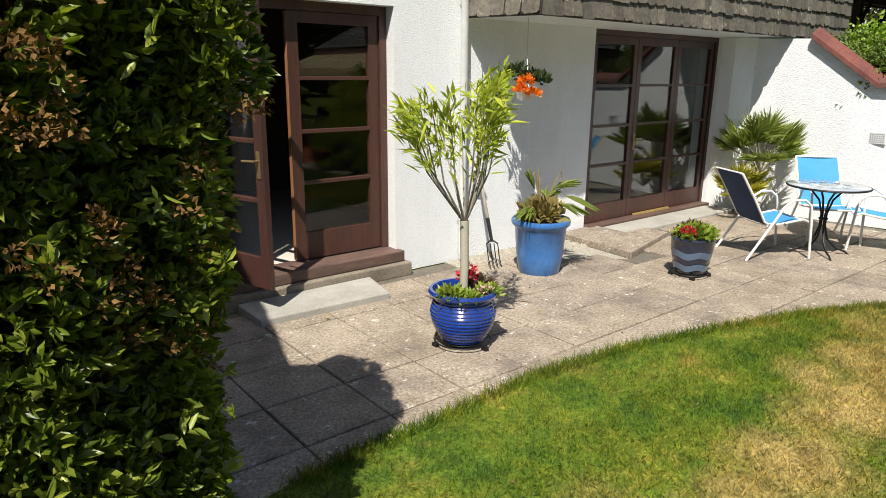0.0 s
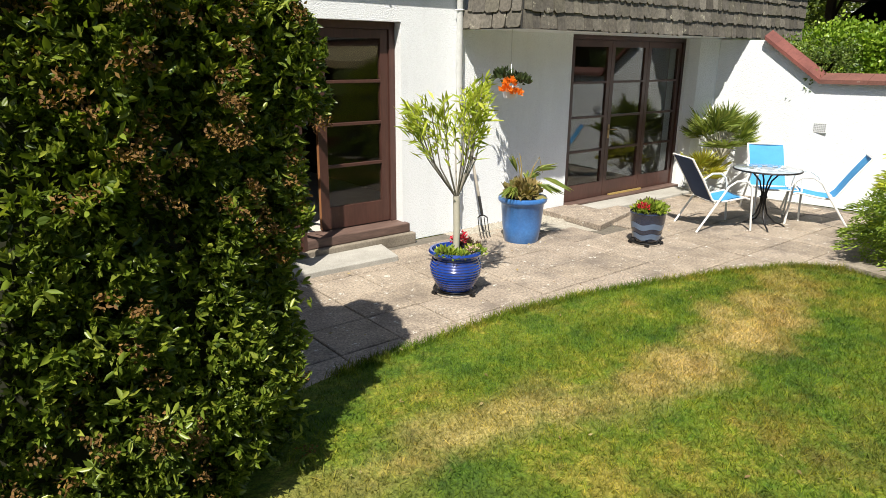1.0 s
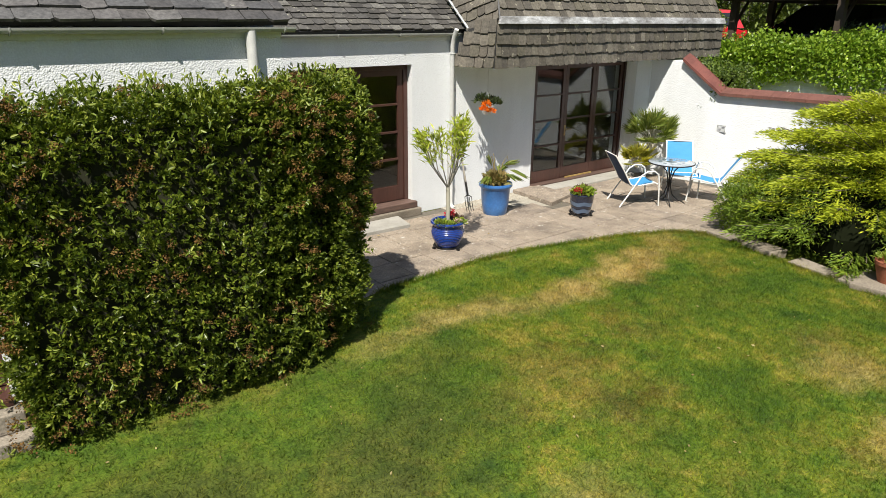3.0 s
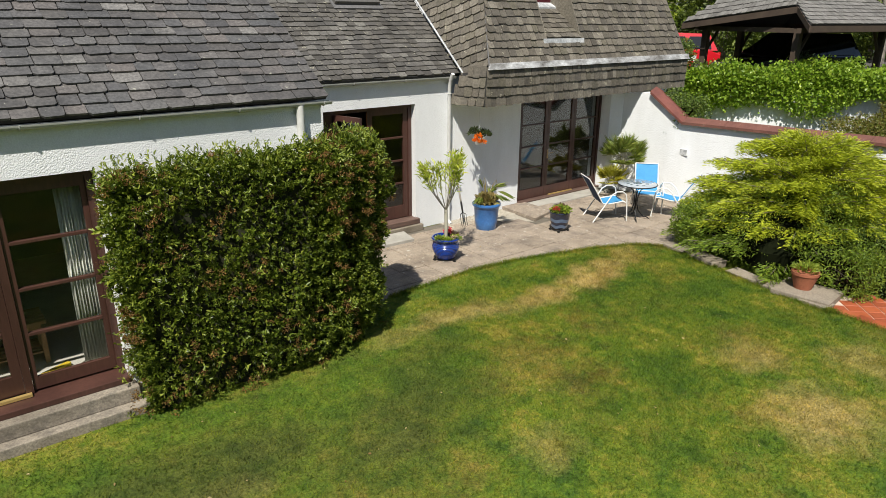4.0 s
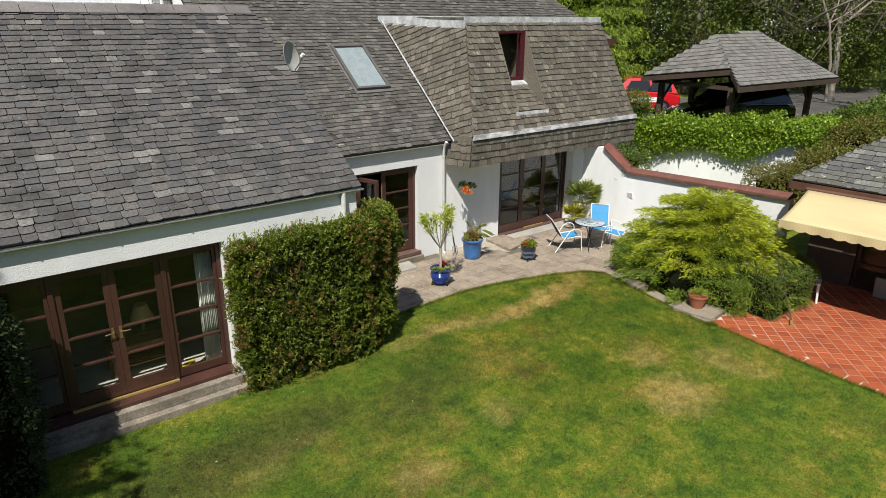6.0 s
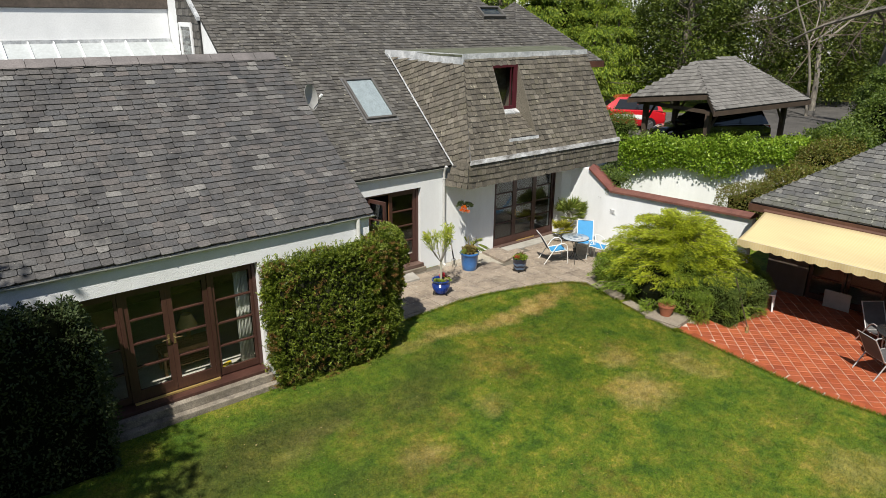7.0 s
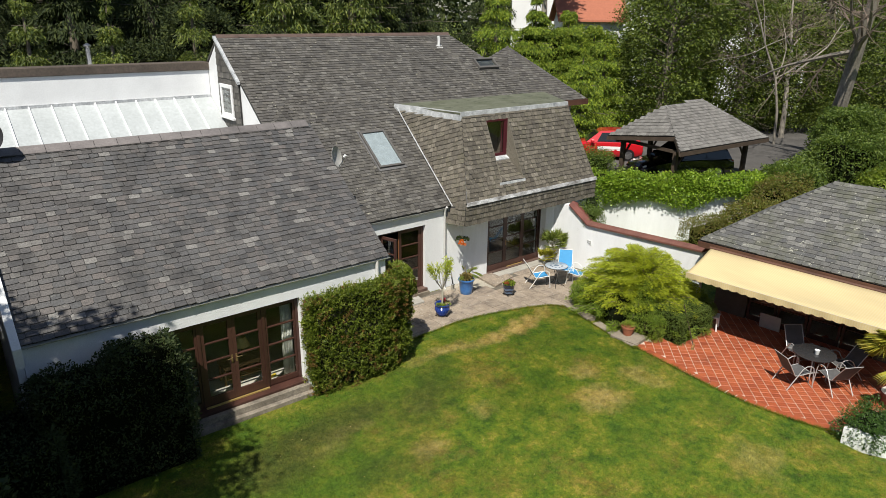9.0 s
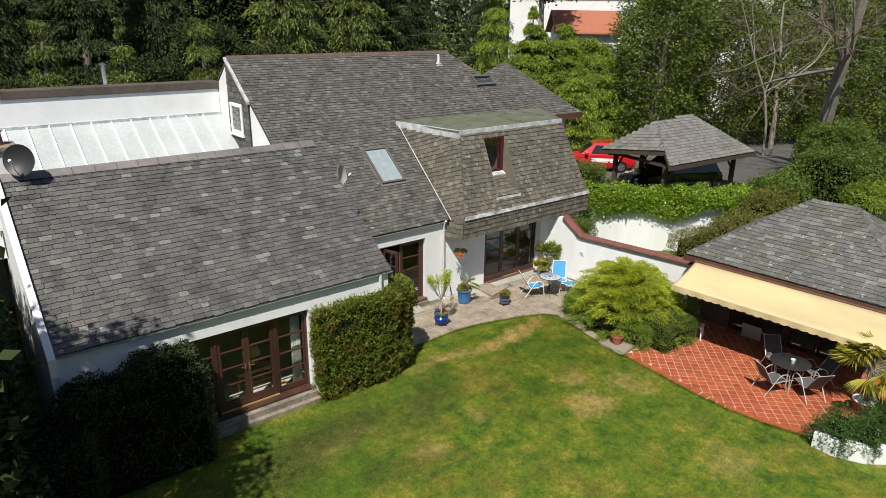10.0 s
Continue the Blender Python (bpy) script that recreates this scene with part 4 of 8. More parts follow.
structure("roof_flat", Geo().slab([(x, y, z - 0.06) for x, y, z in flat], (0, 0, 0.06)), M["moss"], "mossy felt flat top of the mansard", category="roof")
trim = Geo()
trim.slab([(5.82, 4.80, 5.58), (11.09, 4.80, 5.58), (11.05, 4.82, 5.86), (5.84, 4.82, 5.86)], (0, 0.05, 0))
trim.slab([(5.22, 7.85, 5.60), (5.80, 4.80, 5.58), (5.82, 4.82, 5.86), (5.24, 7.85, 5.86)], (0.06, 0.02, 0))
structure("trim_mansard_top", trim, M["lead"], "pale lead capping along the top of the mansard", category="trim")
trim = Geo().slab([(FX0 + 0.04, 3.555, 3.035), (FX1 + 0.02, 3.555, 3.035), (FX1 + 0.02, 3.60, 3.145), (FX0 + 0.12, 3.60, 3.145)], (0, 0.05, 0.0))
structure("trim_mansard_foot", trim, M["lead_patchy"], "grey lead flashing strip above the overhang", category="trim")
structure("trim_mansard_hip", Geo().tube([(A[0] - 0.01, A[1] - 0.02, A[2]), (D[0] - 0.02, D[1] - 0.02, D[2] - 0.2)], 0.013, 6), M["lead_dark"], "narrow lead roll on the mansard hip", category="trim")
structure("trim_mansard_valley", Geo().tube([(B[0] - 0.02, B[1], B[2] + 0.03), (C[0] - 0.04, C[1], C[2] + 0.03)], 0.02, 6), M["lead"], "lead valley beside the mansard", category="trim")
g = Geo().slab([(FX1, 3.60, 2.37), (12.3, 7.7, 2.37), (12.3, 7.7, 5.7), (11.06, 4.9, 5.7), (FX1, 3.64, 3.05)], (-0.1, 0, 0))
structure("wall_mansard_end", g, M["slate_old"], "slated far end of the mansard", category="wall")
structure("ceiling_overhang", Geo().slab([(4.86, 4.39, 2.372), (FX0, 3.70, 2.372), (FX1, 3.70, 2.372), (FX1, 4.70, 2.372), (4.86, 4.70, 2.372)][::-1], (0, 0, 0.03)), M["white"], "white painted soffit of the overhang", category="ceiling")
structure("wall_main_east", Geo().box(9.87, 12.2, 4.5, 7.6, 0, 2.368), M["harl"], "white roughcast end of the house", category="wall")

# ---- the far roof of the house ----
P, Q, Z = (15.65, 13.0, 7.42), 4.98, 10.0
far_s = [(13.0, Z, Q), (18.4, Z, Q), P]
roof_far = deck("roof_far", far_s, "dark slate hipped roof at the back of the house", mat=M["under"])
far_w = [(13.0, 16.0, Q), (13.0, Z, Q), P]
roof_far_w = deck("roof_far_west", far_w, "dark slate slope at the back of the house")
structure("trim_far_fascia", Geo().box(12.9, 18.45, Z - 0.06, Z, Q - 0.26, Q + 0.0), M["brown"], "dark brown fascia of the back roof", category="trim")
structure("wall_far", Geo().box(12.3, 17.8, Z + 0.5, 17, 0, Q), M["harl"], "white roughcast wall at the back of the house", category="wall")

# ---- garden wall with red coping ----
gx = lambda y: 9.74 + 0.165 * (4.4 - y)
prof = [(4.34, 2.36), (3.35, 2.34), (2.55, 1.74), (-1.6, 1.76)]
g = Geo().slab([(gx(y), y, 0) for y in (4.34, -1.6)] + [(gx(y), y, z) for y, z in prof[::-1]], (0.26, 0.04, 0))
structure("wall_garden", g, M["harl"], "white roughcast garden wall stepping down from the house", category="wall")
for i, ((ya, za), (yb, zb)) in enumerate(zip(prof[1:], prof[2:])):
    steps = 5 if i == 0 else 14
    for k in range(steps):
        y0, y1 = ya + (yb - ya) * k / steps, ya + (yb - ya) * (k + 0.985) / steps
        z0, z1 = za + (zb - za) * k / steps, za + (zb - za) * (k + 0.985) / steps
        cp = Geo()
        a = [(gx(y0) - 0.09, y0, z0 + 0.002), (gx(y0) - 0.09, y0, z0 + 0.06), (gx(y0) + 0.12, y0, z0 + 0.15), (gx(y0) + 0.36, y0, z0 + 0.06), (gx(y0) + 0.36, y0, z0 + 0.002)]
        b = [(gx(y1) - 0.09, y1, z1 + 0.002), (gx(y1) - 0.09, y1, z1 + 0.06), (gx(y1) + 0.12, y1, z1 + 0.15), (gx(y1) + 0.36, y1, z1 + 0.06), (gx(y1) + 0.36, y1, z1 + 0.002)]
        cp.add(a + b, [(0, 1, 2, 3, 4), (9, 8, 7, 6, 5)] + [(j, 5 + j, 5 + (j + 1) % 5, (j + 1) % 5) for j in range(5)])
        if i == 0 and k == 0:
            coping = tagged(part("coping", cp, M["red_tile"]), "red clay coping tiles on the garden wall", "coping", "", "structure")
        else:
            part("coping_tile", cp, M["red_tile"] if i == 0 else M["coping_dark"], coping)

# ---- curved retaining wall ----
pts = [Vector((x, y, 0)) for x, y in WALL_LINE[1:10]]
smooth_line = []
for i in range(len(pts) - 1):
    p0, p1, p2, p3 = pts[max(0, i - 1)], pts[i], pts[i + 1], pts[min(len(pts) - 1, i + 2)]
    for k in range(6):
        t = k / 6
        smooth_line.append(0.5 * ((2 * p1) + (p2 - p0) * t + (2 * p0 - 5 * p1 + 4 * p2 - p3) * t * t + (3 * p1 - p0 - 3 * p2 + p3) * t ** 3))
smooth_line.append(pts[-1])
g, n = Geo(), len(smooth_line)
v = []
for i, p in enumerate(smooth_line):
    d = (smooth_line[min(n - 1, i + 1)] - smooth_line[max(0, i - 1)]).normalized()
    s = Vector((d.y, -d.x, 0))
    v += [p + s * 0.15, p - s * 0.15, p - s * 0.15 + Vector((0, 0, 2.2)), p + s * 0.15 + Vector((0, 0, 2.2))]
g.add(v, [(4 * i + j, 4 * i + (j + 1) % 4, 4 * i + 4 + (j + 1) % 4, 4 * i + 4 + j) for i in range(n - 1) for j in range(4)])
structure("wall_curved", g, M["harl"], "curved white retaining wall below the drive", category="wall")

# ---- garden house ----
hp = lambda u, w, z: Vector((9.72 + 0.09 * u + w, -1.95 - u + 0.09 * w, z))
R1, R2 = hp(2.65, 2.75, 4.35), hp(3.75, 2.75, 4.35)
c1, c2, c3, c4 = hp(0, 0, 2.48), hp(6.4, 0, 2.48), hp(6.4, 5.5, 2.48), hp(0, 5.5, 2.48)
roof_h2 = deck("roof_garden_house", [c2, c1, R1, R2][::1], "hipped grey slate roof of the garden house")
roof_h2n = deck("roof_garden_house_north", [c1, c4, R1], "grey slate hip of the garden house")
roof_h2s = deck("roof_garden_house_south", [c3, c2, R2], "grey slate hip of the garden house")
deck("roof_garden_house_east", [c4, c3, R2, R1], "grey slate slope of the garden house", mat=M["slate"])
g = Geo()
for a, b in ((c1, c2), (c4, c1)):
    dd = Vector((0, 0, -0.2))
    o = Vector((-0.03, 0, 0)) if a is c1 else Vector((0, 0.03, 0))
    g.slab([a + dd, b + dd, b - Vector((0, 0, 0.03)), a - Vector((0, 0, 0.03))], o)
structure("trim_garden_house_fascia", g, M["brown"], "dark brown fascia board of the garden house", category="trim")
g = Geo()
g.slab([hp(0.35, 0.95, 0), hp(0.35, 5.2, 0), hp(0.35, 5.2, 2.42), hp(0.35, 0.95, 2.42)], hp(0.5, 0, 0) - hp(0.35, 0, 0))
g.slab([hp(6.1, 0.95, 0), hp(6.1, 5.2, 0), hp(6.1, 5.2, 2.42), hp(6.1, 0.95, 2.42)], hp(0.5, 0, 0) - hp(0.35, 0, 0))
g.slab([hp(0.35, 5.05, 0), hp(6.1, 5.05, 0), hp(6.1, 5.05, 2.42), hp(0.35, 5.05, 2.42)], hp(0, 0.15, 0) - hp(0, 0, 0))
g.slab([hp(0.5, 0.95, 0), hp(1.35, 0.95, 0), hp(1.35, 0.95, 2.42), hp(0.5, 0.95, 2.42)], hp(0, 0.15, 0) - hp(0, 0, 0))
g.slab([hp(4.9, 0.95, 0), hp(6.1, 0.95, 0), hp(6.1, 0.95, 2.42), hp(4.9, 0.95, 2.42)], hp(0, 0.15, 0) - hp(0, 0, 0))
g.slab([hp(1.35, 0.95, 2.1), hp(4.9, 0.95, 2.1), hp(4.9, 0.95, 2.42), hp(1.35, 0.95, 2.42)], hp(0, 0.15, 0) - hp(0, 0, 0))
# awning shade is painted in: these walls take the darkened brown
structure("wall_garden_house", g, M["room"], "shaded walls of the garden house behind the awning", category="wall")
structure("floor_garden_house", Geo().slab([hp(0.4, 1.0, 0.012), hp(0.4, 5.0, 0.012), hp(6.0, 5.0, 0.012), hp(6.0, 1.0, 0.012)][::-1], (0, 0, 0.01)), M["carpet"], "dark floor inside the garden house", category="floor")

# ---- carport roof ----
CZ = 3.82
k1, k2, k3, k4 = Vector((15.35, 2.55, CZ)), Vector((21.7, 2.15, CZ)), Vector((22.3, 6.5, CZ)), Vector((16.1, 6.75, CZ))
ra, rb = Vector((17.0, 4.55, 5.32)), Vector((19.75, 4.45, 5.372))
kh = ra.lerp(k1, 0.68)


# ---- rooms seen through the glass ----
# Walls and ceiling carry the room's low light in their dark colour.
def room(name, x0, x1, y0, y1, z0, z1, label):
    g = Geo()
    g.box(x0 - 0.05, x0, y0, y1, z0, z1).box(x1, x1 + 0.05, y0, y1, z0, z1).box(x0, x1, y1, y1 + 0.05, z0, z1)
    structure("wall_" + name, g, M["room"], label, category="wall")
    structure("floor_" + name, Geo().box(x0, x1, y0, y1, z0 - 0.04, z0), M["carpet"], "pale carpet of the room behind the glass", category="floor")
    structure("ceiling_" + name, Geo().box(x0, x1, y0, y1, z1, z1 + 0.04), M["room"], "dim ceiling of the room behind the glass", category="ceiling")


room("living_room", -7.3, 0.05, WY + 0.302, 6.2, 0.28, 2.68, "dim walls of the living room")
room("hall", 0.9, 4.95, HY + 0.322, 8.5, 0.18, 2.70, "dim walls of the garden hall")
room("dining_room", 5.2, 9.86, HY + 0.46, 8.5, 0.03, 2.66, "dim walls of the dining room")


# ---- doors and windows ----
def glazed_leaf(parent, at, w, h, rows, stile=0.085, bottom=0.2, top=0.09, edge=None, name="leaf"):
    """A timber door leaf with panes one above another; its origin is the lower hinge corner."""
    t = 0.046
    g = Geo().box(0, stile, 0, t, 0, h).box(w - stile, w, 0, t, 0, h).box(stile, w - stile, 0, t, 0, bottom).box(stile, w - stile, 0, t, h - top, h)
    frame_ob = part(name, g, M["timber"], parent, at=at)
    ph = (h - bottom - top) / rows
    for i in range(rows):
        z = bottom + i * ph
        if i:
            part("glazing_bar", Geo().box(stile, w - stile, -0.004, t + 0.004, z - 0.016, z + 0.016), M["timber"], frame_ob, bevel=0.004)
        pane = part("pane", Geo().box(stile - 0.004, w - stile + 0.004, 0.020, 0.026, z + (0.016 if i else -0.004), z + ph - (0.016 if i < rows - 1 else -0.004)), M["glass"], frame_ob)
        pane.visible_shadow = False
    if edge:
        part("worn_edge", Geo().box(-0.004 if edge < 0 else w, 0 if edge < 0 else w + 0.004, 0.002, t - 0.002, 0.01, h - 0.01), M["timber_pale"], frame_ob, "worn orange leaf edge")
    return frame_ob


def lever(parent, x, z, turn=1):
    h = part("handle", Geo().box(x - 0.02, x + 0.02, -0.008, 0, z - 0.1, z + 0.1), M["brass_dark"], parent, "aged brass lever handle", bevel=0.003)
    part("lever", Geo().tube([(x, -0.006, z + 0.03), (x, -0.05, z + 0.03), (x + 0.03 * turn, -0.056, z + 0.03), (x + 0.12 * turn, -0.054, z + 0.025)], 0.009, 8), M["brass_dark"], h, smooth=True)


def outer_frame(parent, x0, x1, z0, z1, y, depth=0.1, jamb=0.07, posts=()):
    g = Geo().box(x0, x0 + jamb, y, y + depth, z0, z1).box(x1 - jamb, x1, y, y + depth, z0, z1).box(x0 + jamb, x1 - jamb, y, y + depth, z1 - jamb, z1)
    for p in posts:
        g.box(p - 0.035, p + 0.035, y, y + depth, z0, z1 - jamb)
    return part("frame", g, M["timber"], parent)


# living room windows: two doors between two fixed lights
win = thing("window_1", "brown timber glazed doors and side lights of the wing", "window", kind="structure")
x0, x1, z0, z1 = WIN
fy0 = WY + 0.14
outer_frame(win, x0 + 0.002, x1 - 0.002, z0 + 0.10, z1 - 0.002, fy0, posts=(-4.43, -2.93))
part("sill", Geo().slab([(x0 + 0.002, WY - 0.05, z0), (x0 + 0.002, fy0 + 0.1, z0), (x0 + 0.002, fy0 + 0.1, z0 + 0.098), (x0 + 0.002, WY - 0.05, z0 + 0.06)], (x1 - x0 - 0.004, 0, 0)), M["timber"], win, bevel=0.006)
part("threshold", Geo().box(-4.44, -2.92, fy0 - 0.05, fy0 - 0.004, z0 + 0.085, z0 + 0.115), M["brass"], win, "brass threshold strip")
zh = z1 - 0.075 - (z0 + 0.115)
la = glazed_leaf(win, pose(-4.392, fy0 + 0.02, z0 + 0.115), 0.71, zh, 4)
lb = glazed_leaf(win, pose(-3.678, fy0 + 0.02, z0 + 0.115), 0.71, zh, 4)
lever(la, 0.66, 1.02, -1)
lever(lb, 0.05, 1.02, 1)
glazed_leaf(win, pose(-5.076, fy0 + 0.02, z0 + 0.115), 0.606, zh, 4, stile=0.05, bottom=0.13, name="side_light")
glazed_leaf(win, pose(-2.890, fy0 + 0.02, z0 + 0.115), 0.766, zh, 4, stile=0.05, bottom=0.13, name="side_light")
g = Geo().box(-5.4, -1.95, 0.93, WY - 0.002, -0.02, 0.14).box(-5.3, -2.0, 1.06, WY - 0.002, 0.14, 0.298)
structure("trim_window_step", g, M["step_old"], "worn stone step below the wing's glazed doors", 0.012, category="step")

# garden door: one leaf shut, one standing open
dr = thing("door_1", "brown timber garden door with one leaf open", "door", kind="structure")
x0, x1, z0, z1 = DOOR
dy = HY + 0.12
outer_frame(dr, x0 + 0.002, x1 - 0.002, z0 + 0.04, z1 - 0.002, dy, 0.11, 0.075)
part("sill", Geo().box(x0 - 0.03, x1 + 0.04, HY - 0.09, dy + 0.1, z0 - 0.068, z0 + 0.036), M["timber_worn"], dr, bevel=0.012)
zh = z1 - 0.08 - (z0 + 0.05)
lw = (x1 - x0 - 0.16) / 2
glazed_leaf(dr, pose(x1 - 0.08 - lw, dy + 0.02, z0 + 0.05), lw, zh, 4, stile=0.1, bottom=0.24, edge=-1)
lo = glazed_leaf(dr, pose(2.362, dy + 0.01, z0 + 0.05, 0, 0, -73.5), 0.64, zh, 4, stile=0.09, bottom=0.24)
lever(lo, 0.59, 0.95, -1)
part("side_panel", Geo().box(x0 + 0.08, 2.356, dy + 0.01, dy + 0.07, z0 + 0.04, z1 - 0.08), M["timber"], dr, bevel=0.006)
structure("trim_door_step", Geo().box(2.0, 4.12, HY - 0.15, HY - 0.002, 0.0, 0.13), M["stone"], "grey stone step below the garden door", 0.012, category="step")
step = tagged(part("step_slab", Geo().slab([(2.40, 3.80, 0.0), (3.53, 3.76, 0.0), (3.64, 4.245, 0.0), (2.40, 4.245, 0.0)], (0, 0, 0.075)), M["step"], bevel=0.01), "pale stone slab before the garden door", "step", "", "structure")

# sliding doors under the overhang
sd = thing("door_2", "brown timber glazed doors under the overhang, shut", "door", kind="structure")
x0, x1, z0, z1 = SLIDE
sy = HY + 0.05
outer_frame(sd, x0 + 0.002, x1 - 0.002, z0 + 0.06, z1 - 0.002, sy, 0.1, 0.06)
part("sill", Geo().box(x0 + 0.002, x1 - 0.002, sy - 0.13, sy + 0.1, z0 - 0.03, z0 + 0.058), M["timber_worn"], sd, bevel=0.01)
part("threshold", Geo().box(7.85, 8.65, sy - 0.03, sy - 0.004, z0 + 0.06, z0 + 0.085), M["brass"], sd, "brass threshold strip")
zh = z1 - 0.065 - (z0 + 0.065)
for i in range(3):
    lf = glazed_leaf(sd, pose(x0 + 0.064 + i * 0.866, sy + 0.02, z0 + 0.065), 0.858, zh, 4, stile=0.075, bottom=0.22)
    if i == 1:
        lever(lf, 0.04, 0.95, 1)
st2 = tagged(part("step_slab", Geo().box(6.95, 9.45, 3.92, 4.312, 0.0, 0.055), M["step"], bevel=0.012), "pale stone slab before the sliding doors", "step", "", "structure")
g = Geo().slab([(6.28, 3.32, 0.0), (7.4, 3.62, 0.0), (7.4, 3.915, 0.0), (6.998, 3.915, 0.0), (6.998, 4.38, 0.0), (6.35, 4.38, 0.0)], (0, 0, 0.075))
tagged(part("raised_slab", g, M["concrete"], bevel=0.008), "sunken-edged concrete slab beside the gravel", "paving slab", "", "structure")

# window in the mansard
dw = thing("window_2", "maroon-framed dormer window sunk into the mansard slates", "window", kind="structure")
yb = fy(hz1) - 0.04
g = Geo().box(hx0, hx0 + 0.07, yb, yb + 0.07, hz0, hz1).box(hx1 - 0.07, hx1, yb, yb + 0.07, hz0, hz1).box(hx0 + 0.07, hx1 - 0.07, yb, yb + 0.07, hz0, hz0 + 0.11).box(hx0 + 0.07, hx1 - 0.07, yb, yb + 0.07, hz1 - 0.07, hz1)
part("frame", g, M["maroon"], dw)
part("sash", Geo().box(hx1 - 0.15, hx1 - 0.075, yb + 0.005, yb + 0.05, hz0 + 0.11, hz1 - 0.07).box(hx1 - 0.26, hx1 - 0.235, yb + 0.02, yb + 0.05, hz0 + 0.11, hz1 - 0.07), M["maroon"], dw)
p = part("pane", Geo().box(hx0 + 0.07, hx1 - 0.07, yb + 0.03, yb + 0.036, hz0 + 0.11, hz1 - 0.07), M["glass"], dw)
p.visible_shadow = False
part("sill", Geo().slab([(hx0 + 0.002, yb - 0.17, hz0 - 0.12), (hx0 + 0.002, yb - 0.002, hz0 - 0.04), (hx0 + 0.002, yb - 0.002, hz0 + 0.02), (hx0 + 0.002, yb - 0.17, hz0 - 0.07)], (hx1 - hx0 - 0.004, 0, 0)), M["lead"], dw, "pale lead sill", bevel=0.006)
ch = Geo()
for xx, s in ((hx0 + 0.006, -1), (hx1 - 0.006, 1)):
    ch.slab([(xx, fy(zs) - 0.035, zs), (xx, yb + 0.07, hz0 - 0.15), (xx, yb + 0.07, hz1), (xx, fy(hz1) - 0.035, hz1)], (0.022 * s, 0, 0))
part("cheek", ch, M["shingle"], dw, "slate-clad cheeks of the recess")
# the dark box colour stands in for the unlit room
part("reveal_box", Geo().box(hx0, hx1, yb + 0.5, yb + 0.55, hz0, hz1).box(hx0 - 0.02, hx0, yb + 0.08, yb + 0.5, hz0, hz1).box(hx1, hx1 + 0.02, yb + 0.08, yb + 0.5, hz0, hz1).box(hx0, hx1, yb + 0.08, yb + 0.5, hz1, hz1 + 0.02).box(hx0, hx1, yb + 0.08, yb + 0.5, hz0 - 0.02, hz0), M["room"], dw, "box behind the dormer pane, room dimness put into its colour")
APRON = [(hx0 + 0.01, fy(zs) - 0.04, zs), (hx1 - 0.01, fy(zs) - 0.04, zs), (hx1 - 0.01, yb - 0.14, hz0 - 0.10), (hx0 + 0.01, yb - 0.14, hz0 - 0.10)]
g = Geo().slab(APRON, (0, 0.03, -0.02))
apron = structure("roof_dormer_apron", g, M["under"], "slated apron below the dormer window", category="roof")
structure("trim_apron_lead", Geo().slab([(6.74, fy(zs) - 0.075, zs - 0.12), (7.94, fy(zs) - 0.075, zs - 0.12), (7.94, fy(zs) - 0.055, zs + 0.0), (6.74, fy(zs) - 0.055, zs + 0.0)], (0, 0.02, 0)), M["lead"], "pale lead strip below the dormer apron", category="trim")

# roof light on the main slope
sk = thing("window_3", "grey-framed roof light with a white blind, shut", "window", kind="structure")
SLOPE = math.degrees(math.atan(SL))
sk.matrix_basis = pose(3.22, 5.78, mz(5.78) + 0.03, SLOPE, 0, 0)
g = Geo().box(0, 0.07, 0, 1.58, 0, 0.09).box(0.91, 0.98, 0, 1.58, 0, 0.09).box(0.07, 0.91, 0, 0.07, 0, 0.09).box(0.07, 0.91, 1.51, 1.58, 0, 0.09)
part("frame", g, M["gutter_dark"], sk, bevel=0.01)
part("pane", Geo().box(0.07, 0.91, 0.07, 1.51, 0.06, 0.066), M["glass"], sk).visible_shadow = False
part("blind", Geo().box(0.072, 0.908, 0.072, 1.508, 0.03, 0.036), M["blind"], sk, "pale grey pleated blind")
part("flashing", Geo().box(-0.05, 1.03, -0.10, 1.64, -0.01, 0.022), M["lead_dark"], sk, "dull lead flashing round the roof light")

# white window in the gable
gw = thing("window_4", "small white window in the slate-hung gable", "window", kind="structure")
g = Geo().box(0.05, 0.12, 9.72, 9.84, 5.55, 6.62).box(0.05, 0.12, 10.62, 10.74, 5.55, 6.62).box(0.05, 0.12, 9.84, 10.62, 6.50, 6.62).box(0.05, 0.12, 9.84, 10.62, 5.55, 5.67)
part("frame", g, M["white"], gw, bevel=0.01)
part("pane", Geo().box(0.085, 0.09, 9.84, 10.62, 5.67, 6.50), M["glass"], gw)
part("blind", Geo().box(0.11, 0.118, 9.84, 10.62, 5.67, 6.50), M["curtain"], gw, "pale blind behind the glass")
part("sill", Geo().box(0.0, 0.12, 9.66, 10.8, 5.48, 5.548), M["white"], gw, bevel=0.008)

# ---- roof fittings ----
rv = thing("roof_window", "small dark roof light standing open on the main roof", "roof light", pose(10.35, 9.12, mz(9.12) + 0.02, SLOPE, 0, 0))
part("frame", Geo().box(0, 1.1, 0, 0.10, 0, 0.12).box(0, 1.1, 0.5, 0.58, 0, 0.12).box(0, 0.08, 0.1, 0.5, 0, 0.12).box(1.02, 1.1, 0.1, 0.5, 0, 0.12), M["gutter_dark"], rv, bevel=0.01)
part("pane", Geo().box(0.08, 1.02, 0.1, 0.5, 0.06, 0.07), M["glass"], rv)
vp = thing("vent_pipe", "white soil vent pipe with a cowl on the main roof", "vent pipe", pose(9.15, 10.28, mz(10.28)))
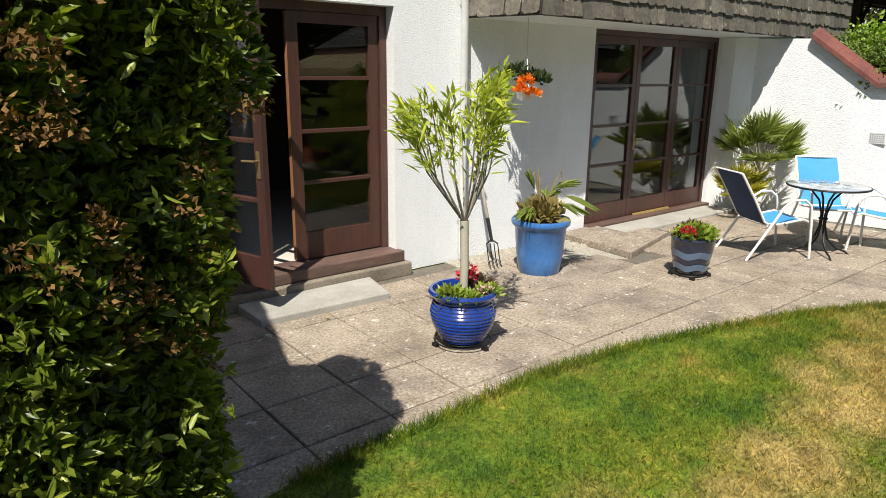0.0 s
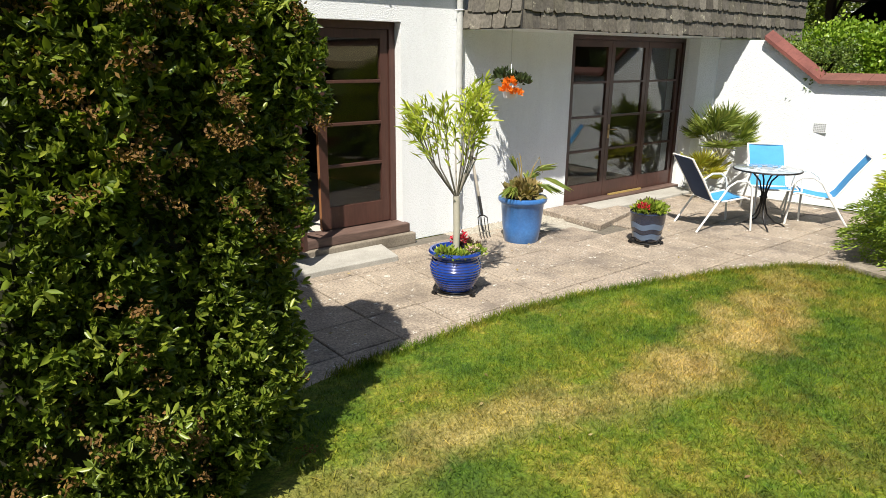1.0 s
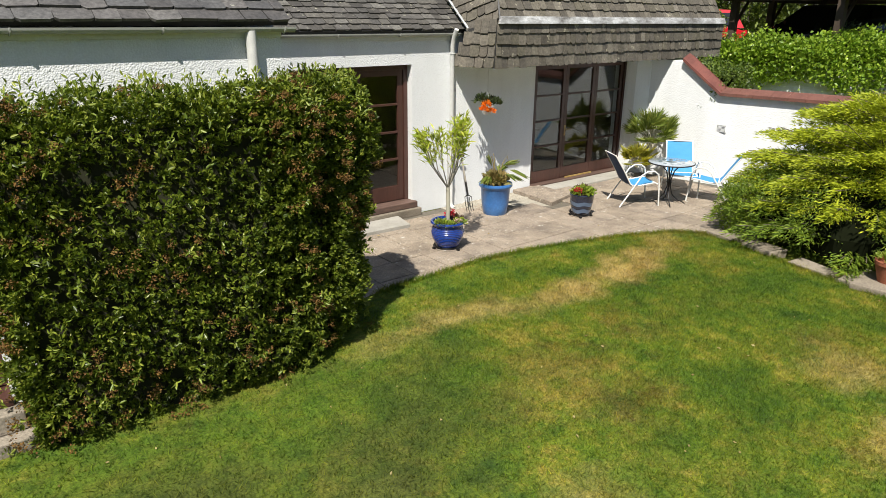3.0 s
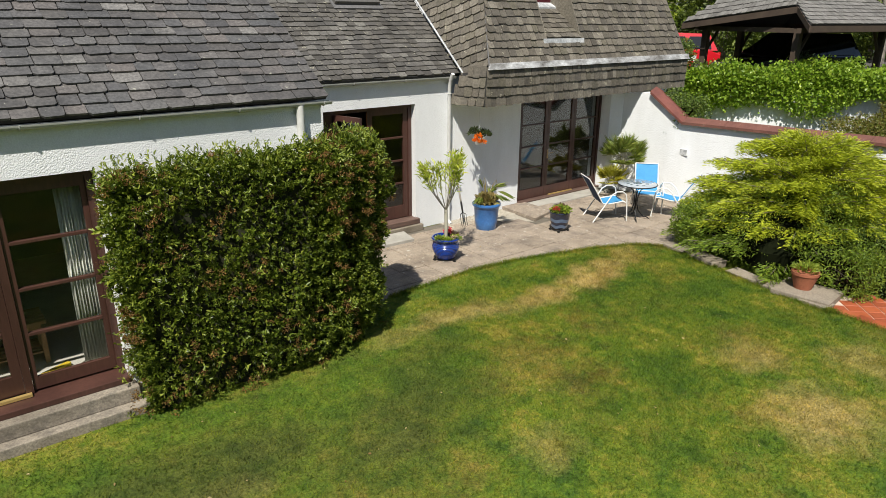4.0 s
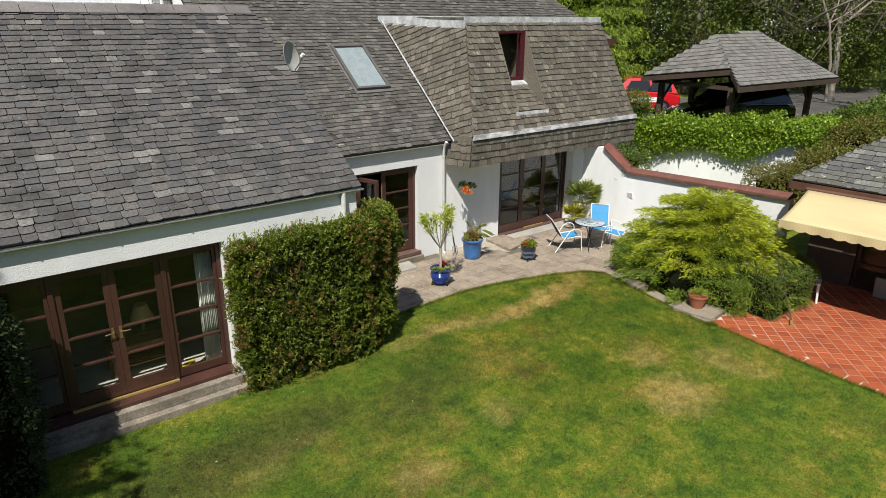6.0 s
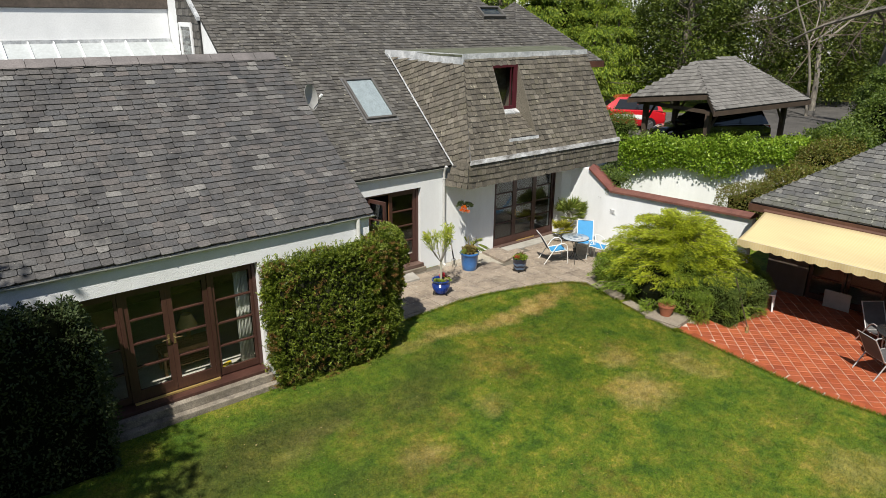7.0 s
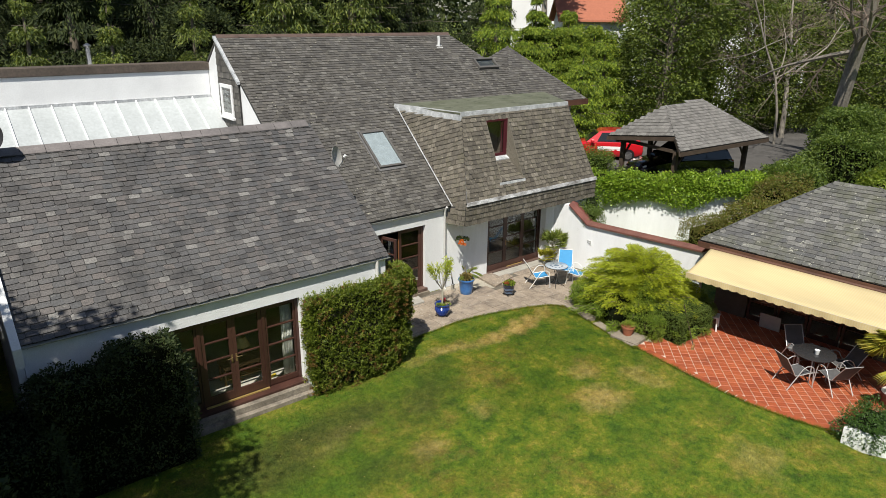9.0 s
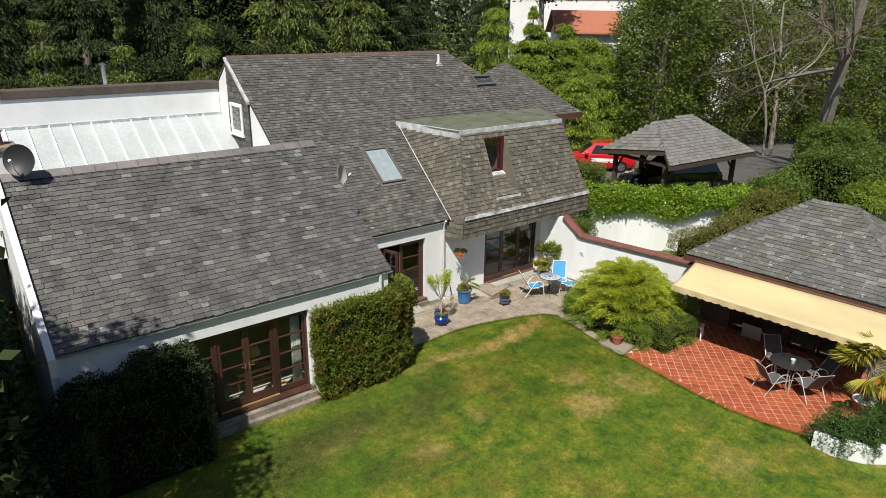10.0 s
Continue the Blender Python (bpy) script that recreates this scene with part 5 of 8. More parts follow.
part("pipe", Geo().tube([(0, 0, -0.05), (0, 0, 0.30), (-0.03, 0, 0.40)], 0.055, 12), M["white"], vp, smooth=True)
part("collar", Geo().box(-0.13, 0.16, -0.14, 0.12, -0.06, 0.02, pose(0, 0, 0, SLOPE, 0, 0)), M["white"], vp, bevel=0.01)


def dish(at, r, mat, label, az):
    """A satellite dish: bowl facing -y before turning, arm, receiver and wall bracket."""
    t = thing("satellite_dish", label, "satellite dish", at)
    tilt = pose(0, 0, 0.05, 78, 0, az)
    prof = [(r * k / 8, 0.32 * r * (k / 8) ** 2) for k in range(9)]
    b = Geo().lathe(prof + [(r * 1.01, 0.33 * r)] + [(a, z - 0.008) for a, z in prof[::-1]], 32)
    part("bowl", b, mat, t, smooth=True, at=tilt)
    part("arm", Geo().tube([(0, -r * 0.95, 0.3 * r), (0, -r * 0.62, r * 0.75), (0, -0.05, r * 1.15)], 0.014, 6), M["metal"], t, at=tilt)
    part("receiver", Geo().tube([(0, -0.05, r * 1.05), (0, 0.0, r * 1.25)], 0.035, 10), M["white"], t, "pale receiver head", at=tilt)
    part("bracket", Geo().tube([(0, 0.03, 0.0), (0, 0.10, -0.08), (0, 0.10, -0.42), (0.0, 0.0, -0.46)], 0.022, 8), M["metal"], t)
    part("bracket_plate", Geo().box(-0.08, 0.08, -0.07, 0.06, -0.49, -0.445), M["metal"], t, bevel=0.004)
    return t


dish(pose(-7.15, 4.92, 6.30), 0.36, M["dish_grey"], "dark grey satellite dish on the wing's ridge", -38)
dish(pose(0.74, 4.30, 5.02), 0.29, M["dish_pale"], "pale grey satellite dish beyond the wing's verge", 36)
ck = thing("chimney", "low white chimney stub with a brown flue pot", "chimney", pose(-7.45, 6.7, 5.9))
part("stack", Geo().box(-0.75, 0.35, -0.4, 0.4, -1.5, 0.45), M["white"], ck, bevel=0.01)
part("cap", Geo().box(-0.82, 0.42, -0.47, 0.47, 0.45, 0.57), M["stone"], ck, bevel=0.02)
part("flue_pot", Geo().lathe([(0.20, 0.57), (0.17, 0.62), (0.15, 0.85), (0.19, 0.9), (0.16, 0.9), (0.13, 0.6)], 20), M["brown"], ck, "brown flue pot", smooth=True)
fl = thing("flue", "steel stove flue with a cowl behind the parapet", "flue", pose(-2.95, 15.2, 6.7))
part("pipe", Geo().tube([(0, 0, 0.15), (0, 0, 0.95)], 0.085, 14), M["metal"], fl, smooth=True)
part("cowl", Geo().lathe([(0.08, 0.95), (0.14, 1.0), (0.14, 1.03), (0.03, 1.10)], 16), M["metal"], fl, smooth=True)
vt = thing("wall_vent", "white slotted air brick in the garden wall", "vent")
vt.matrix_basis = Matrix.Translation((gx(2.48) - 0.012, 2.48, 1.13)) @ Matrix.Diagonal((1.0, 0.8, 0.8, 1.0))
part("frame", Geo().box(-0.004, 0.012, -0.13, 0.13, -0.09, 0.09), M["white"], vt, bevel=0.002)
for r in range(5):
    for c in range(7):
        part("slot", Geo().box(-0.0065, -0.0045, -0.105 + c * 0.031, -0.087 + c * 0.031, -0.07 + r * 0.03, -0.056 + r * 0.03), M["black"], vt)

# ---- living room contents ----
lamp = thing("table_lamp", "table lamp with a parchment shade on the bench", "lamp", pose(-3.08, 2.50, 0.80))
part("base", Geo().lathe([(0.09, 0), (0.09, 0.02), (0.03, 0.05), (0.045, 0.14), (0.02, 0.26), (0.012, 0.34)], 18), M["wood"], lamp, smooth=True)
part("shade", Geo().lathe([(0.19, 0.30), (0.10, 0.54), (0.096, 0.54), (0.186, 0.30)], 24), M["lampshade"], lamp, smooth=True)
bench = thing("wooden_table", "light slatted wooden side table in the living room", "table", pose(-3.15, 2.42, 0.28))
for i in range(5):
    part("slat", Geo().box(-0.55, 0.55, -0.225 + i * 0.092, -0.145 + i * 0.092, 0.48, 0.52), M["wood"], bench, bevel=0.006)
    part("shelf_slat", Geo().box(-0.47, 0.47, -0.205 + i * 0.084, -0.14 + i * 0.084, 0.14, 0.16), M["wood"], bench)
part("apron", Geo().box(-0.5, 0.5, -0.18, 0.18, 0.40, 0.48), M["wood"], bench)
for a, b in ((-0.5, -0.17), (0.5, -0.17), (-0.5, 0.17), (0.5, 0.17)):
    part("leg", Geo().box(a - 0.025, a + 0.025, b - 0.025, b + 0.025, 0, 0.40), M["wood"], bench, bevel=0.004)


def curtain(x, y, z0, z1, w, label):
    t, n = Geo(), 60
    v = [(x + w * i / n, y + 0.035 * math.sin(i * 0.95) + 0.012 * math.sin(i * 2.3), z) for z in (z0, z1) for i in range(n + 1)]
    t.add(v, [(i, i + 1, n + 2 + i, n + 1 + i) for i in range(n)])
    o = t.mesh("curtain", M["curtain"], smooth=True)
    c = tagged(new("curtain", o), label, "curtain")
    s = c.modifiers.new("cloth", "SOLIDIFY")
    s.thickness = 0.006
    return c


curtain(-2.36, 1.70, 0.29, 2.6, 0.26, "pale full-length curtain drawn to the side")
ball = thing("toy", "yellow plastic toy lying on the carpet", "toy", pose(-2.62, 1.95, 0.28, 0, 0, 25))
part("body", Geo().box(-0.16, 0.16, -0.03, 0.03, 0.0, 0.05), M["yellow"], ball, bevel=0.012)

# ---- awning ----
aw = thing("awning", "cream and yellow striped awning with a scalloped valance, open", "awning")
g, n, k = Geo(), 60, 8
inner = lambda u: hp(u, -0.06, 2.33)
outer = lambda u: hp(u, -1.46, 1.92)
v = []
for j in range(k + 1):
    for i in range(n + 1):
        u = 0.42 + 5.75 * i / n
        q = inner(u).lerp(outer(u), j / k)
        v.append(q - Vector((0, 0, 0.035 * math.sin(math.pi * j / k))))
g.add(v, [(j * (n + 1) + i, j * (n + 1) + i + 1, (j + 1) * (n + 1) + i + 1, (j + 1) * (n + 1) + i) for j in range(k) for i in range(n)])
fab = part("fabric", g, M["awning"], aw, smooth=True)
s = fab.modifiers.new("cloth", "SOLIDIFY")
s.thickness = 0.004
g, n = Geo(), 240
v = []
for i in range(n + 1):
    u = 0.42 + 5.75 * i / n
    sc = 0.13 + 0.035 * abs(math.sin(math.pi * u / 0.24))
    q = outer(u) + Vector((-0.03, 0, 0))
    v += [q + Vector((0, 0, 0.02)), q + Vector((-0.012 * math.sin(u * 9), 0, -sc))]
g.add(v, [(2 * i, 2 * i + 1, 2 * i + 3, 2 * i + 2) for i in range(n)])
val = part("valance", g, M["awning"], aw, "scalloped valance")
s = val.modifiers.new("cloth", "SOLIDIFY")
s.thickness = 0.004
part("front_bar", Geo().tube([outer(0.40), outer(6.2)], 0.016, 10), M["gutter"], aw, "grey front bar", smooth=True)
part("cassette", Geo().tube([inner(0.38) + Vector((0.02, 0, 0.0)), inner(6.2) + Vector((0.02, 0, 0.0))], 0.05, 10), M["brown"], aw, "brown roller cassette", smooth=True)
for u in (0.9, 5.4):
    part("folding_arm", Geo().tube([inner(u) - Vector((0, 0, 0.06)), inner(u).lerp(outer(u + 0.5), 0.5) - Vector((0, 0, 0.1)), outer(u) - Vector((0, 0, 0.03))], 0.018, 8), M["white"], aw)
gd = thing("door_3", "dark glazed doors of the garden house", "door", kind="structure")
for i in range(4):
    u = 1.37 + i * 0.88
    m = Matrix.Translation(hp(u + 0.86, 1.02, 0.03)) @ pose(0, 0, 0, 0, 0, 90 + 5.15)
    glazed_leaf(gd, m, 0.85, 2.04, 4, stile=0.07, bottom=0.16)
pl = thing("low_screen", "low pale grey screen leaning inside the doorway", "screen", Matrix.Translation(hp(2.2, 0.72, 0.03)) @ pose(0, 0, 0, -8, 0, 95))
part("panel", Geo().box(-0.30, 0.30, -0.015, 0.015, 0, 0.48), M["gutter"], pl, bevel=0.006)

# ---- carport ----
cp_w = deck("roof_carport_west", [k4, kh, ra], "grey wooden-shingled hip of the carport")
cp_s = deck("roof_carport", [k1, k2, rb, ra], "grey shingled carport roof")
cp_e = deck("roof_carport_east", [k2, k3, rb], "grey shingled hip of the carport")
deck("roof_carport_north", [k3, k4, ra, rb], "grey shingled back slope of the carport")
g = Geo()
for a, b in ((k1, k2), (k2, k3), (k3, k4), (k4, kh), (kh, k1)):
    d = (b - a).normalized()
    s = Vector((d.y, -d.x, 0)) * 0.03
    g.slab([a + Vector((0, 0, -0.2)), b + Vector((0, 0, -0.2)), b + Vector((0, 0, -0.035)), a + Vector((0, 0, -0.035))], s)
structure("trim_carport_fascia", g, M["dark_wood"], "dark timber fascia of the carport", category="trim")
cf = thing("carport_frame", "dark timber posts and beams of the open carport", "carport")
for i, (x, y) in enumerate(((15.95, 3.1), (21.1, 2.85), (21.6, 6.0), (16.6, 6.2), (18.6, 6.15))):
    part("post", Geo().box(x - 0.09, x + 0.09, y - 0.09, y + 0.09, DRIVE, CZ - 0.12), M["dark_wood"], cf, bevel=0.01)
    e = Vector((18.6, 4.5, 0)) - Vector((x, y, 0))
    e = Vector((math.copysign(0.7, e.x), 0, 0))
    part("brace", Geo().tube([(x, y, CZ - 0.95), (x + e.x, y + e.y, CZ - 0.2)], 0.05, 6), M["dark_wood"], cf)
for a, b in (((15.6, 2.95), (21.5, 2.7)), ((16.2, 6.3), (22.0, 6.1)), ((15.9, 2.7), (16.6, 6.4)), ((21.1, 2.5), (21.7, 6.2))):
    part("beam", Geo().tube([(a[0], a[1], CZ - 0.17), (b[0], b[1], CZ - 0.17)], 0.09, 4), M["dark_wood"], cf)


# ---- cars ----
def car(at, paint, label, length=3.9, height=1.5, width=1.72, bars=False):
    """A car along +x: body shell with wheel arches, glasshouse, windows, wheels, lamps."""
    t = thing("car", label, "car", at)
    L, W, H = length, width / 2, height
    st = [(-0.5, 0.42, 0.62, 0.86), (-0.485, 0.30, 0.80, 0.95), (-0.40, 0.22, 0.90, 1.0), (-0.20, 0.20, 0.94, 1.0), (0.05, 0.20, 0.93, 1.0), (0.22, 0.20, 0.90, 1.0), (0.30, 0.20, 0.86, 1.0), (0.42, 0.24, 0.76, 0.97), (0.485, 0.32, 0.62, 0.9), (0.5, 0.42, 0.52, 0.8)]
    g, ring = Geo(), 10
    v = []
    for x, lo, hi, w in st:
        ww = W * w
        v += [(x * L, -ww * 0.9, lo), (x * L, -ww, lo + 0.12), (x * L, -ww, (lo + hi) / 2), (x * L, -ww * 0.97, hi - 0.05), (x * L, -ww * 0.86, hi), (x * L, ww * 0.86, hi), (x * L, ww * 0.97, hi - 0.05), (x * L, ww, (lo + hi) / 2), (x * L, ww, lo + 0.12), (x * L, ww * 0.9, lo)]
    n = len(st)
    g.add(v, [(i * ring + j, i * ring + (j + 1) % ring, (i + 1) * ring + (j + 1) % ring, (i + 1) * ring + j) for i in range(n - 1) for j in range(ring)] + [tuple(range(ring)), tuple(range((n - 1) * ring, n * ring))[::-1]])
    part("body", g, paint, t, smooth=True)
    cab = [(-0.46, 0.90, 0.80), (-0.38, H - 0.03, 0.66), (-0.10, H, 0.68), (0.06, H - 0.04, 0.66), (0.24, 0.90, 0.80)]
    g = Geo()
    v = []
    for x, z, w in cab:
        v += [(x * L, -W * w * (1.0 if z > 1 else 1.12), z), (x * L, W * w * (1.0 if z > 1 else 1.12), z), (x * L * 0.98, -W * 0.92, 0.90), (x * L * 0.98, W * 0.92, 0.90)]
    m = len(cab)
    g.add(v, [(4 * i, 4 * i + 4, 4 * i + 5, 4 * i + 1) for i in range(m - 1)] + [(4 * i + 2, 4 * i + 6, 4 * i + 4, 4 * i) for i in range(m - 1)] + [(4 * i + 1, 4 * i + 5, 4 * i + 7, 4 * i + 3) for i in range(m - 1)])
    part("cabin", g, paint, t, smooth=True)
    for s in (-1, 1):
        for xa, xb in ((-0.40, -0.20), (-0.18, 0.04)):
            lo, hi = 0.97, H - 0.12
            g = Geo().add([(xa * L, s * W * 0.915, lo), (xb * L + 0.22, s * W * 0.915, lo), (xb * L, s * W * 0.735, hi), (xa * L + 0.10, s * W * 0.735, hi), (xa * L, s * W * 0.93, lo), (xb * L + 0.22, s * W * 0.93, lo), (xb * L, s * W * 0.75, hi), (xa * L + 0.10, s * W * 0.75, hi)], [(0, 1, 2, 3), (7, 6, 5, 4), (0, 4, 5, 1), (1, 5, 6, 2), (2, 6, 7, 3), (3, 7, 4, 0)])
            part("side_window", g, M["car_glass"], t, "dark tinted window")
        part("wing_mirror", Geo().lathe([(0.02, -0.05), (0.09, -0.04), (0.10, 0.02), (0.05, 0.08)], 10, (0.16 * L, s * (W + 0.1), 0.98)), paint, t, smooth=True)
        part("headlight", Geo().lathe([(0.02, -0.06), (0.13, -0.02), (0.13, 0.04), (0.02, 0.1)], 12, (0.455 * L, s * W * 0.66, 0.62)), M["car_lamp"], t, "clear headlight", smooth=True)
        part("tail_light", Geo().box(-0.496 * L, -0.47 * L, s * W * 0.7 - 0.1, s * W * 0.7 + 0.1, 0.62, 0.84), M["car_red_lamp"], t, "red tail light", bevel=0.02)
        for x in (-0.31, 0.31):
            wheel = part("wheel", Geo().tube([(x * L, s * (W - 0.19), 0.31), (x * L, s * (W + 0.012), 0.31)], 0.31, 24), M["black"], t, "black tyre", smooth=True)
            part("rim", Geo().tube([(x * L, s * (W - 0.05), 0.31), (x * L, s * (W + 0.02), 0.31)], 0.20, 20), M["metal"], wheel, "silver rim")
            for a in range(5):
                c, d = math.cos(a * 1.2566), math.sin(a * 1.2566)
                part("spoke", Geo().tube([(x * L, s * (W + 0.024), 0.31), (x * L + 0.19 * c, s * (W + 0.024), 0.31 + 0.19 * d)], 0.018, 5), M["metal"], wheel)
    part("windscreen", Geo().add([(0.235 * L + 0.02, -W * 0.86, 0.93), (0.235 * L + 0.02, W * 0.86, 0.93), (0.07 * L + 0.02, W * 0.66, H - 0.09), (0.07 * L + 0.02, -W * 0.66, H - 0.09), (0.235 * L + 0.005, -W * 0.86, 0.92), (0.235 * L + 0.005, W * 0.86, 0.92), (0.07 * L + 0.005, W * 0.66, H - 0.10), (0.07 * L + 0.005, -W * 0.66, H - 0.10)], [(0, 1, 2, 3), (7, 6, 5, 4), (0, 4, 5, 1), (1, 5, 6, 2), (2, 6, 7, 3), (3, 7, 4, 0)]), M["car_glass"], t, "dark windscreen")
    if bars:
        for k, (xa, xb, z, hgt) in enumerate(((-1.05, 0.35, 0.66, 0.14), (-0.5, 0.3, 0.55, 0.05), (-1.0, -0.62, 0.55, 0.05))):
            part("sign_bar", Geo().box(xa, xb, W + 0.002, W + 0.007, z - hgt / 2, z + hgt / 2), M["white"], t, "plain white bar on the door")
    part("grille", Geo().box(0.49 * L, 0.505 * L, -0.4, 0.4, 0.42, 0.52), M["black"], t)
    return t


car(pose(19.60, 9.66, DRIVE + 0.02, 0, 0, 133), M["car_red"], "shiny red hatchback with white bars on its door", bars=True)
car(pose(19.0, 4.75, DRIVE + 0.02, 0, 0, 155), M["car_black"], "black estate car parked under the carport", 4.6, 1.62, 1.85)


# ---- garden furniture ----
def sling_chair(at, tube, sling, label, group, reverse=None):
    """An outdoor armchair facing +x: two bent tube sides, a seat and back of stretched fabric."""
    t = thing("garden_chair", label, "chair", at, group)
    for s in (-0.28, 0.28):
        part("arm_frame", Geo().tube([(-0.38, s, 0.012), (-0.10, s, 0.44), (-0.02, s, 0.57), (0.08, s, 0.635), (0.20, s, 0.635), (0.275, s, 0.58), (0.30, s, 0.48), (0.34, s, 0.012)], 0.0135, 8), tube, t, smooth=True)
        part("sling_rail", Geo().tube([(0.30, s * 0.86, 0.40), (0.24, s * 0.86, 0.425), (0.0, s * 0.86, 0.385), (-0.14, s * 0.86, 0.375), (-0.20, s * 0.86, 0.41), (-0.34, s * 0.86, 0.65), (-0.51, s * 0.86, 0.91)], 0.012, 8), tube, t, smooth=True)
    for a, z in ((0.30, 0.40), (-0.16, 0.37), (-0.51, 0.91)):
        part("crossbar", Geo().tube([(a, -0.245, z), (a, 0.245, z)], 0.011, 8), tube, t, smooth=True)
    for a, z in ((0.02, 0.40), (-0.15, 0.40)):
        for s in (-1, 1):
            part("stay", Geo().tube([(a, s * 0.24, z - 0.01), (a, s * 0.285, z)], 0.009, 6), tube, t)
    line = [(0.29, 0.415), (0.22, 0.422), (0.10, 0.392), (0.0, 0.378), (-0.10, 0.368), (-0.16, 0.378), (-0.21, 0.425), (-0.275, 0.54), (-0.345, 0.655), (-0.425, 0.785), (-0.51, 0.91)]
    for nm, seg in (("seat", line[:6]), ("backrest", line[5:])):
        g, v, n = Geo(), [], 8
        for x, z in seg:
            for j in range(n + 1):
                y = -0.232 + 0.464 * j / n
                sag = -0.018 * (1 - (2 * j / n - 1) ** 2)
                v.append((x + (sag if nm == "backrest" else 0), y, z + (sag if nm == "seat" else 0)))
        v += [(x, y, z - 0.006) if nm == "seat" else (x - 0.006, y, z) for x, y, z in v]
        k, m = len(seg), len(seg) * (n + 1)
        f = [(i * (n + 1) + j, i * (n + 1) + j + 1, (i + 1) * (n + 1) + j + 1, (i + 1) * (n + 1) + j) for i in range(k - 1) for j in range(n)]
        back = [tuple(q + m for q in r[::-1]) for r in f]
        # the rear sheet gets the darker copy, so its shade is in the colour
        if nm == "backrest" and reverse:
            part("backrest_lining", Geo().add(v, back), reverse, t, "rear of the blue sling, shade put into its navy colour", smooth=True)
            back = []
        part(nm, g.add(v, f + back), sling, t, smooth=True)
    return t


c = sling_chair(pose(7.60, 2.58, 0.005, 0, 0, -30), M["white_tube"], M["blue_sling"], "white tubular garden chair with a bright blue sling", "chairs round the mosaic table", M["shaded_sling"])
copy_thing(c, pose(8.86, 1.90, 0.005, 0, 0, 117))
copy_thing(c, pose(8.86, 2.49, 0.005, 0, 0, -138))
c = sling_chair(pose(8.03, -6.01, 0.012, 0, 0, -28), M["silver_tube"], M["grey_sling"], "silver tubular terrace chair with a dark grey sling", "chairs round the terrace table")
copy_thing(c, pose(8.54, -6.76, 0.012, 0, 0, 61))
copy_thing(c, pose(9.22, -5.56, 0.012, 0, 0, -128))
copy_thing(c, pose(9.42, -6.62, 0.012, 0, 0, 146))

tb = thing("bistro_table", "round mosaic garden table on curled black iron legs", "table", pose(8.05, 2.20, 0.005))
part("tabletop", Geo().lathe([(0.0, 0.735), (0.385, 0.735), (0.392, 0.742), (0.392, 0.755), (0.385, 0.76), (0.0, 0.76)], 40), M["mosaic"], tb, smooth=True)
part("rim", Geo().tube([(0.393 * math.cos(a), 0.393 * math.sin(a), 0.748) for a in np.linspace(0, 2 * math.pi, 40, endpoint=False)], 0.011, 6, close=True), M["iron"], tb, smooth=True)
for i in range(10):
    a = i * 0.628
    part("inlay", Geo().lathe([(0.0, 0.7602), (0.035, 0.7602), (0.035, 0.7622), (0.0, 0.7622)], 8, (0.2 * math.cos(a), 0.2 * math.sin(a), 0)), M["mosaic_dark"], tb, "blue-grey mosaic roundel")
part("inlay", Geo().lathe([(0.0, 0.7602), (0.09, 0.7602), (0.09, 0.7622), (0.0, 0.7622)], 24), M["mosaic_dark"], tb, "blue-grey mosaic roundel")
for i in range(4):
    q = pose(0, 0, 0, 0, 0, 45 + 90 * i)
    part("leg", Geo().tube([q @ Vector(p) for p in ((0.26, 0, 0.73), (0.16, 0, 0.70), (0.07, 0, 0.60), (0.028, 0, 0.45), (0.028, 0, 0.32), (0.07, 0, 0.18), (0.17, 0, 0.08), (0.27, 0, 0.045), (0.31, 0, 0.012))], 0.0105, 8), M["iron"], tb, smooth=True)
part("collar", Geo().tube([(0.04 * math.cos(a), 0.04 * math.sin(a), 0.40) for a in np.linspace(0, 2 * math.pi, 20, endpoint=False)], 0.009, 6, close=True), M["iron"], tb, smooth=True)

tt = thing("terrace_table", "round speckled black terrace table with four silver legs", "table", pose(8.72, -6.12, 0.012))
part("tabletop", Geo().lathe([(0.0, 0.70), (0.50, 0.70), (0.515, 0.71), (0.515, 0.722), (0.50, 0.73), (0.0, 0.73)], 44), M["black_glass"], tt, smooth=True)
for i in range(4):
    q = pose(0, 0, 0, 0, 0, 20 + 90 * i)
    part("leg", Geo().tube([q @ Vector(p) for p in ((0.40, 0, 0.70), (0.36, 0, 0.55), (0.34, 0, 0.3), (0.38, 0, 0.012))], 0.016, 8), M["silver_tube"], tt, smooth=True)
part("brace_ring", Geo().tube([(0.34 * math.cos(a), 0.34 * math.sin(a), 0.32) for a in np.linspace(0, 2 * math.pi, 32, endpoint=False)], 0.009, 6, close=True), M["silver_tube"], tt, smooth=True)
cu = thing("cup", "white ribbed cup standing on the terrace table", "cup", pose(8.66, -6.20, 0.742))
part("bowl", Geo().lathe([(0.045, 0.0), (0.048, 0.005), (0.062, 0.11), (0.066, 0.118), (0.060, 0.118), (0.045, 0.012), (0.0, 0.012)], 20), M["white"], cu, smooth=True)

sl = thing("stool", "white plastic stool beside the juniper", "stool", pose(9.32, -2.98, 0.012, 0, 0, 20))
part("seat", Geo().box(-0.19, 0.19, -0.17, 0.17, 0.42, 0.46), M["white"], sl, bevel=0.012)
for a, b in ((-1, -1), (1, -1), (-1, 1), (1, 1)):
    part("leg", Geo().tube([(a * 0.15, b * 0.13, 0.42), (a * 0.18, b * 0.155, 0.0)], [0.028, 0.022], 8), M["white"], sl)
br = thing("broom", "yard broom leaning on the juniper", "broom", pose(7.75, -3.33, 0.012, 0, 0, 25))
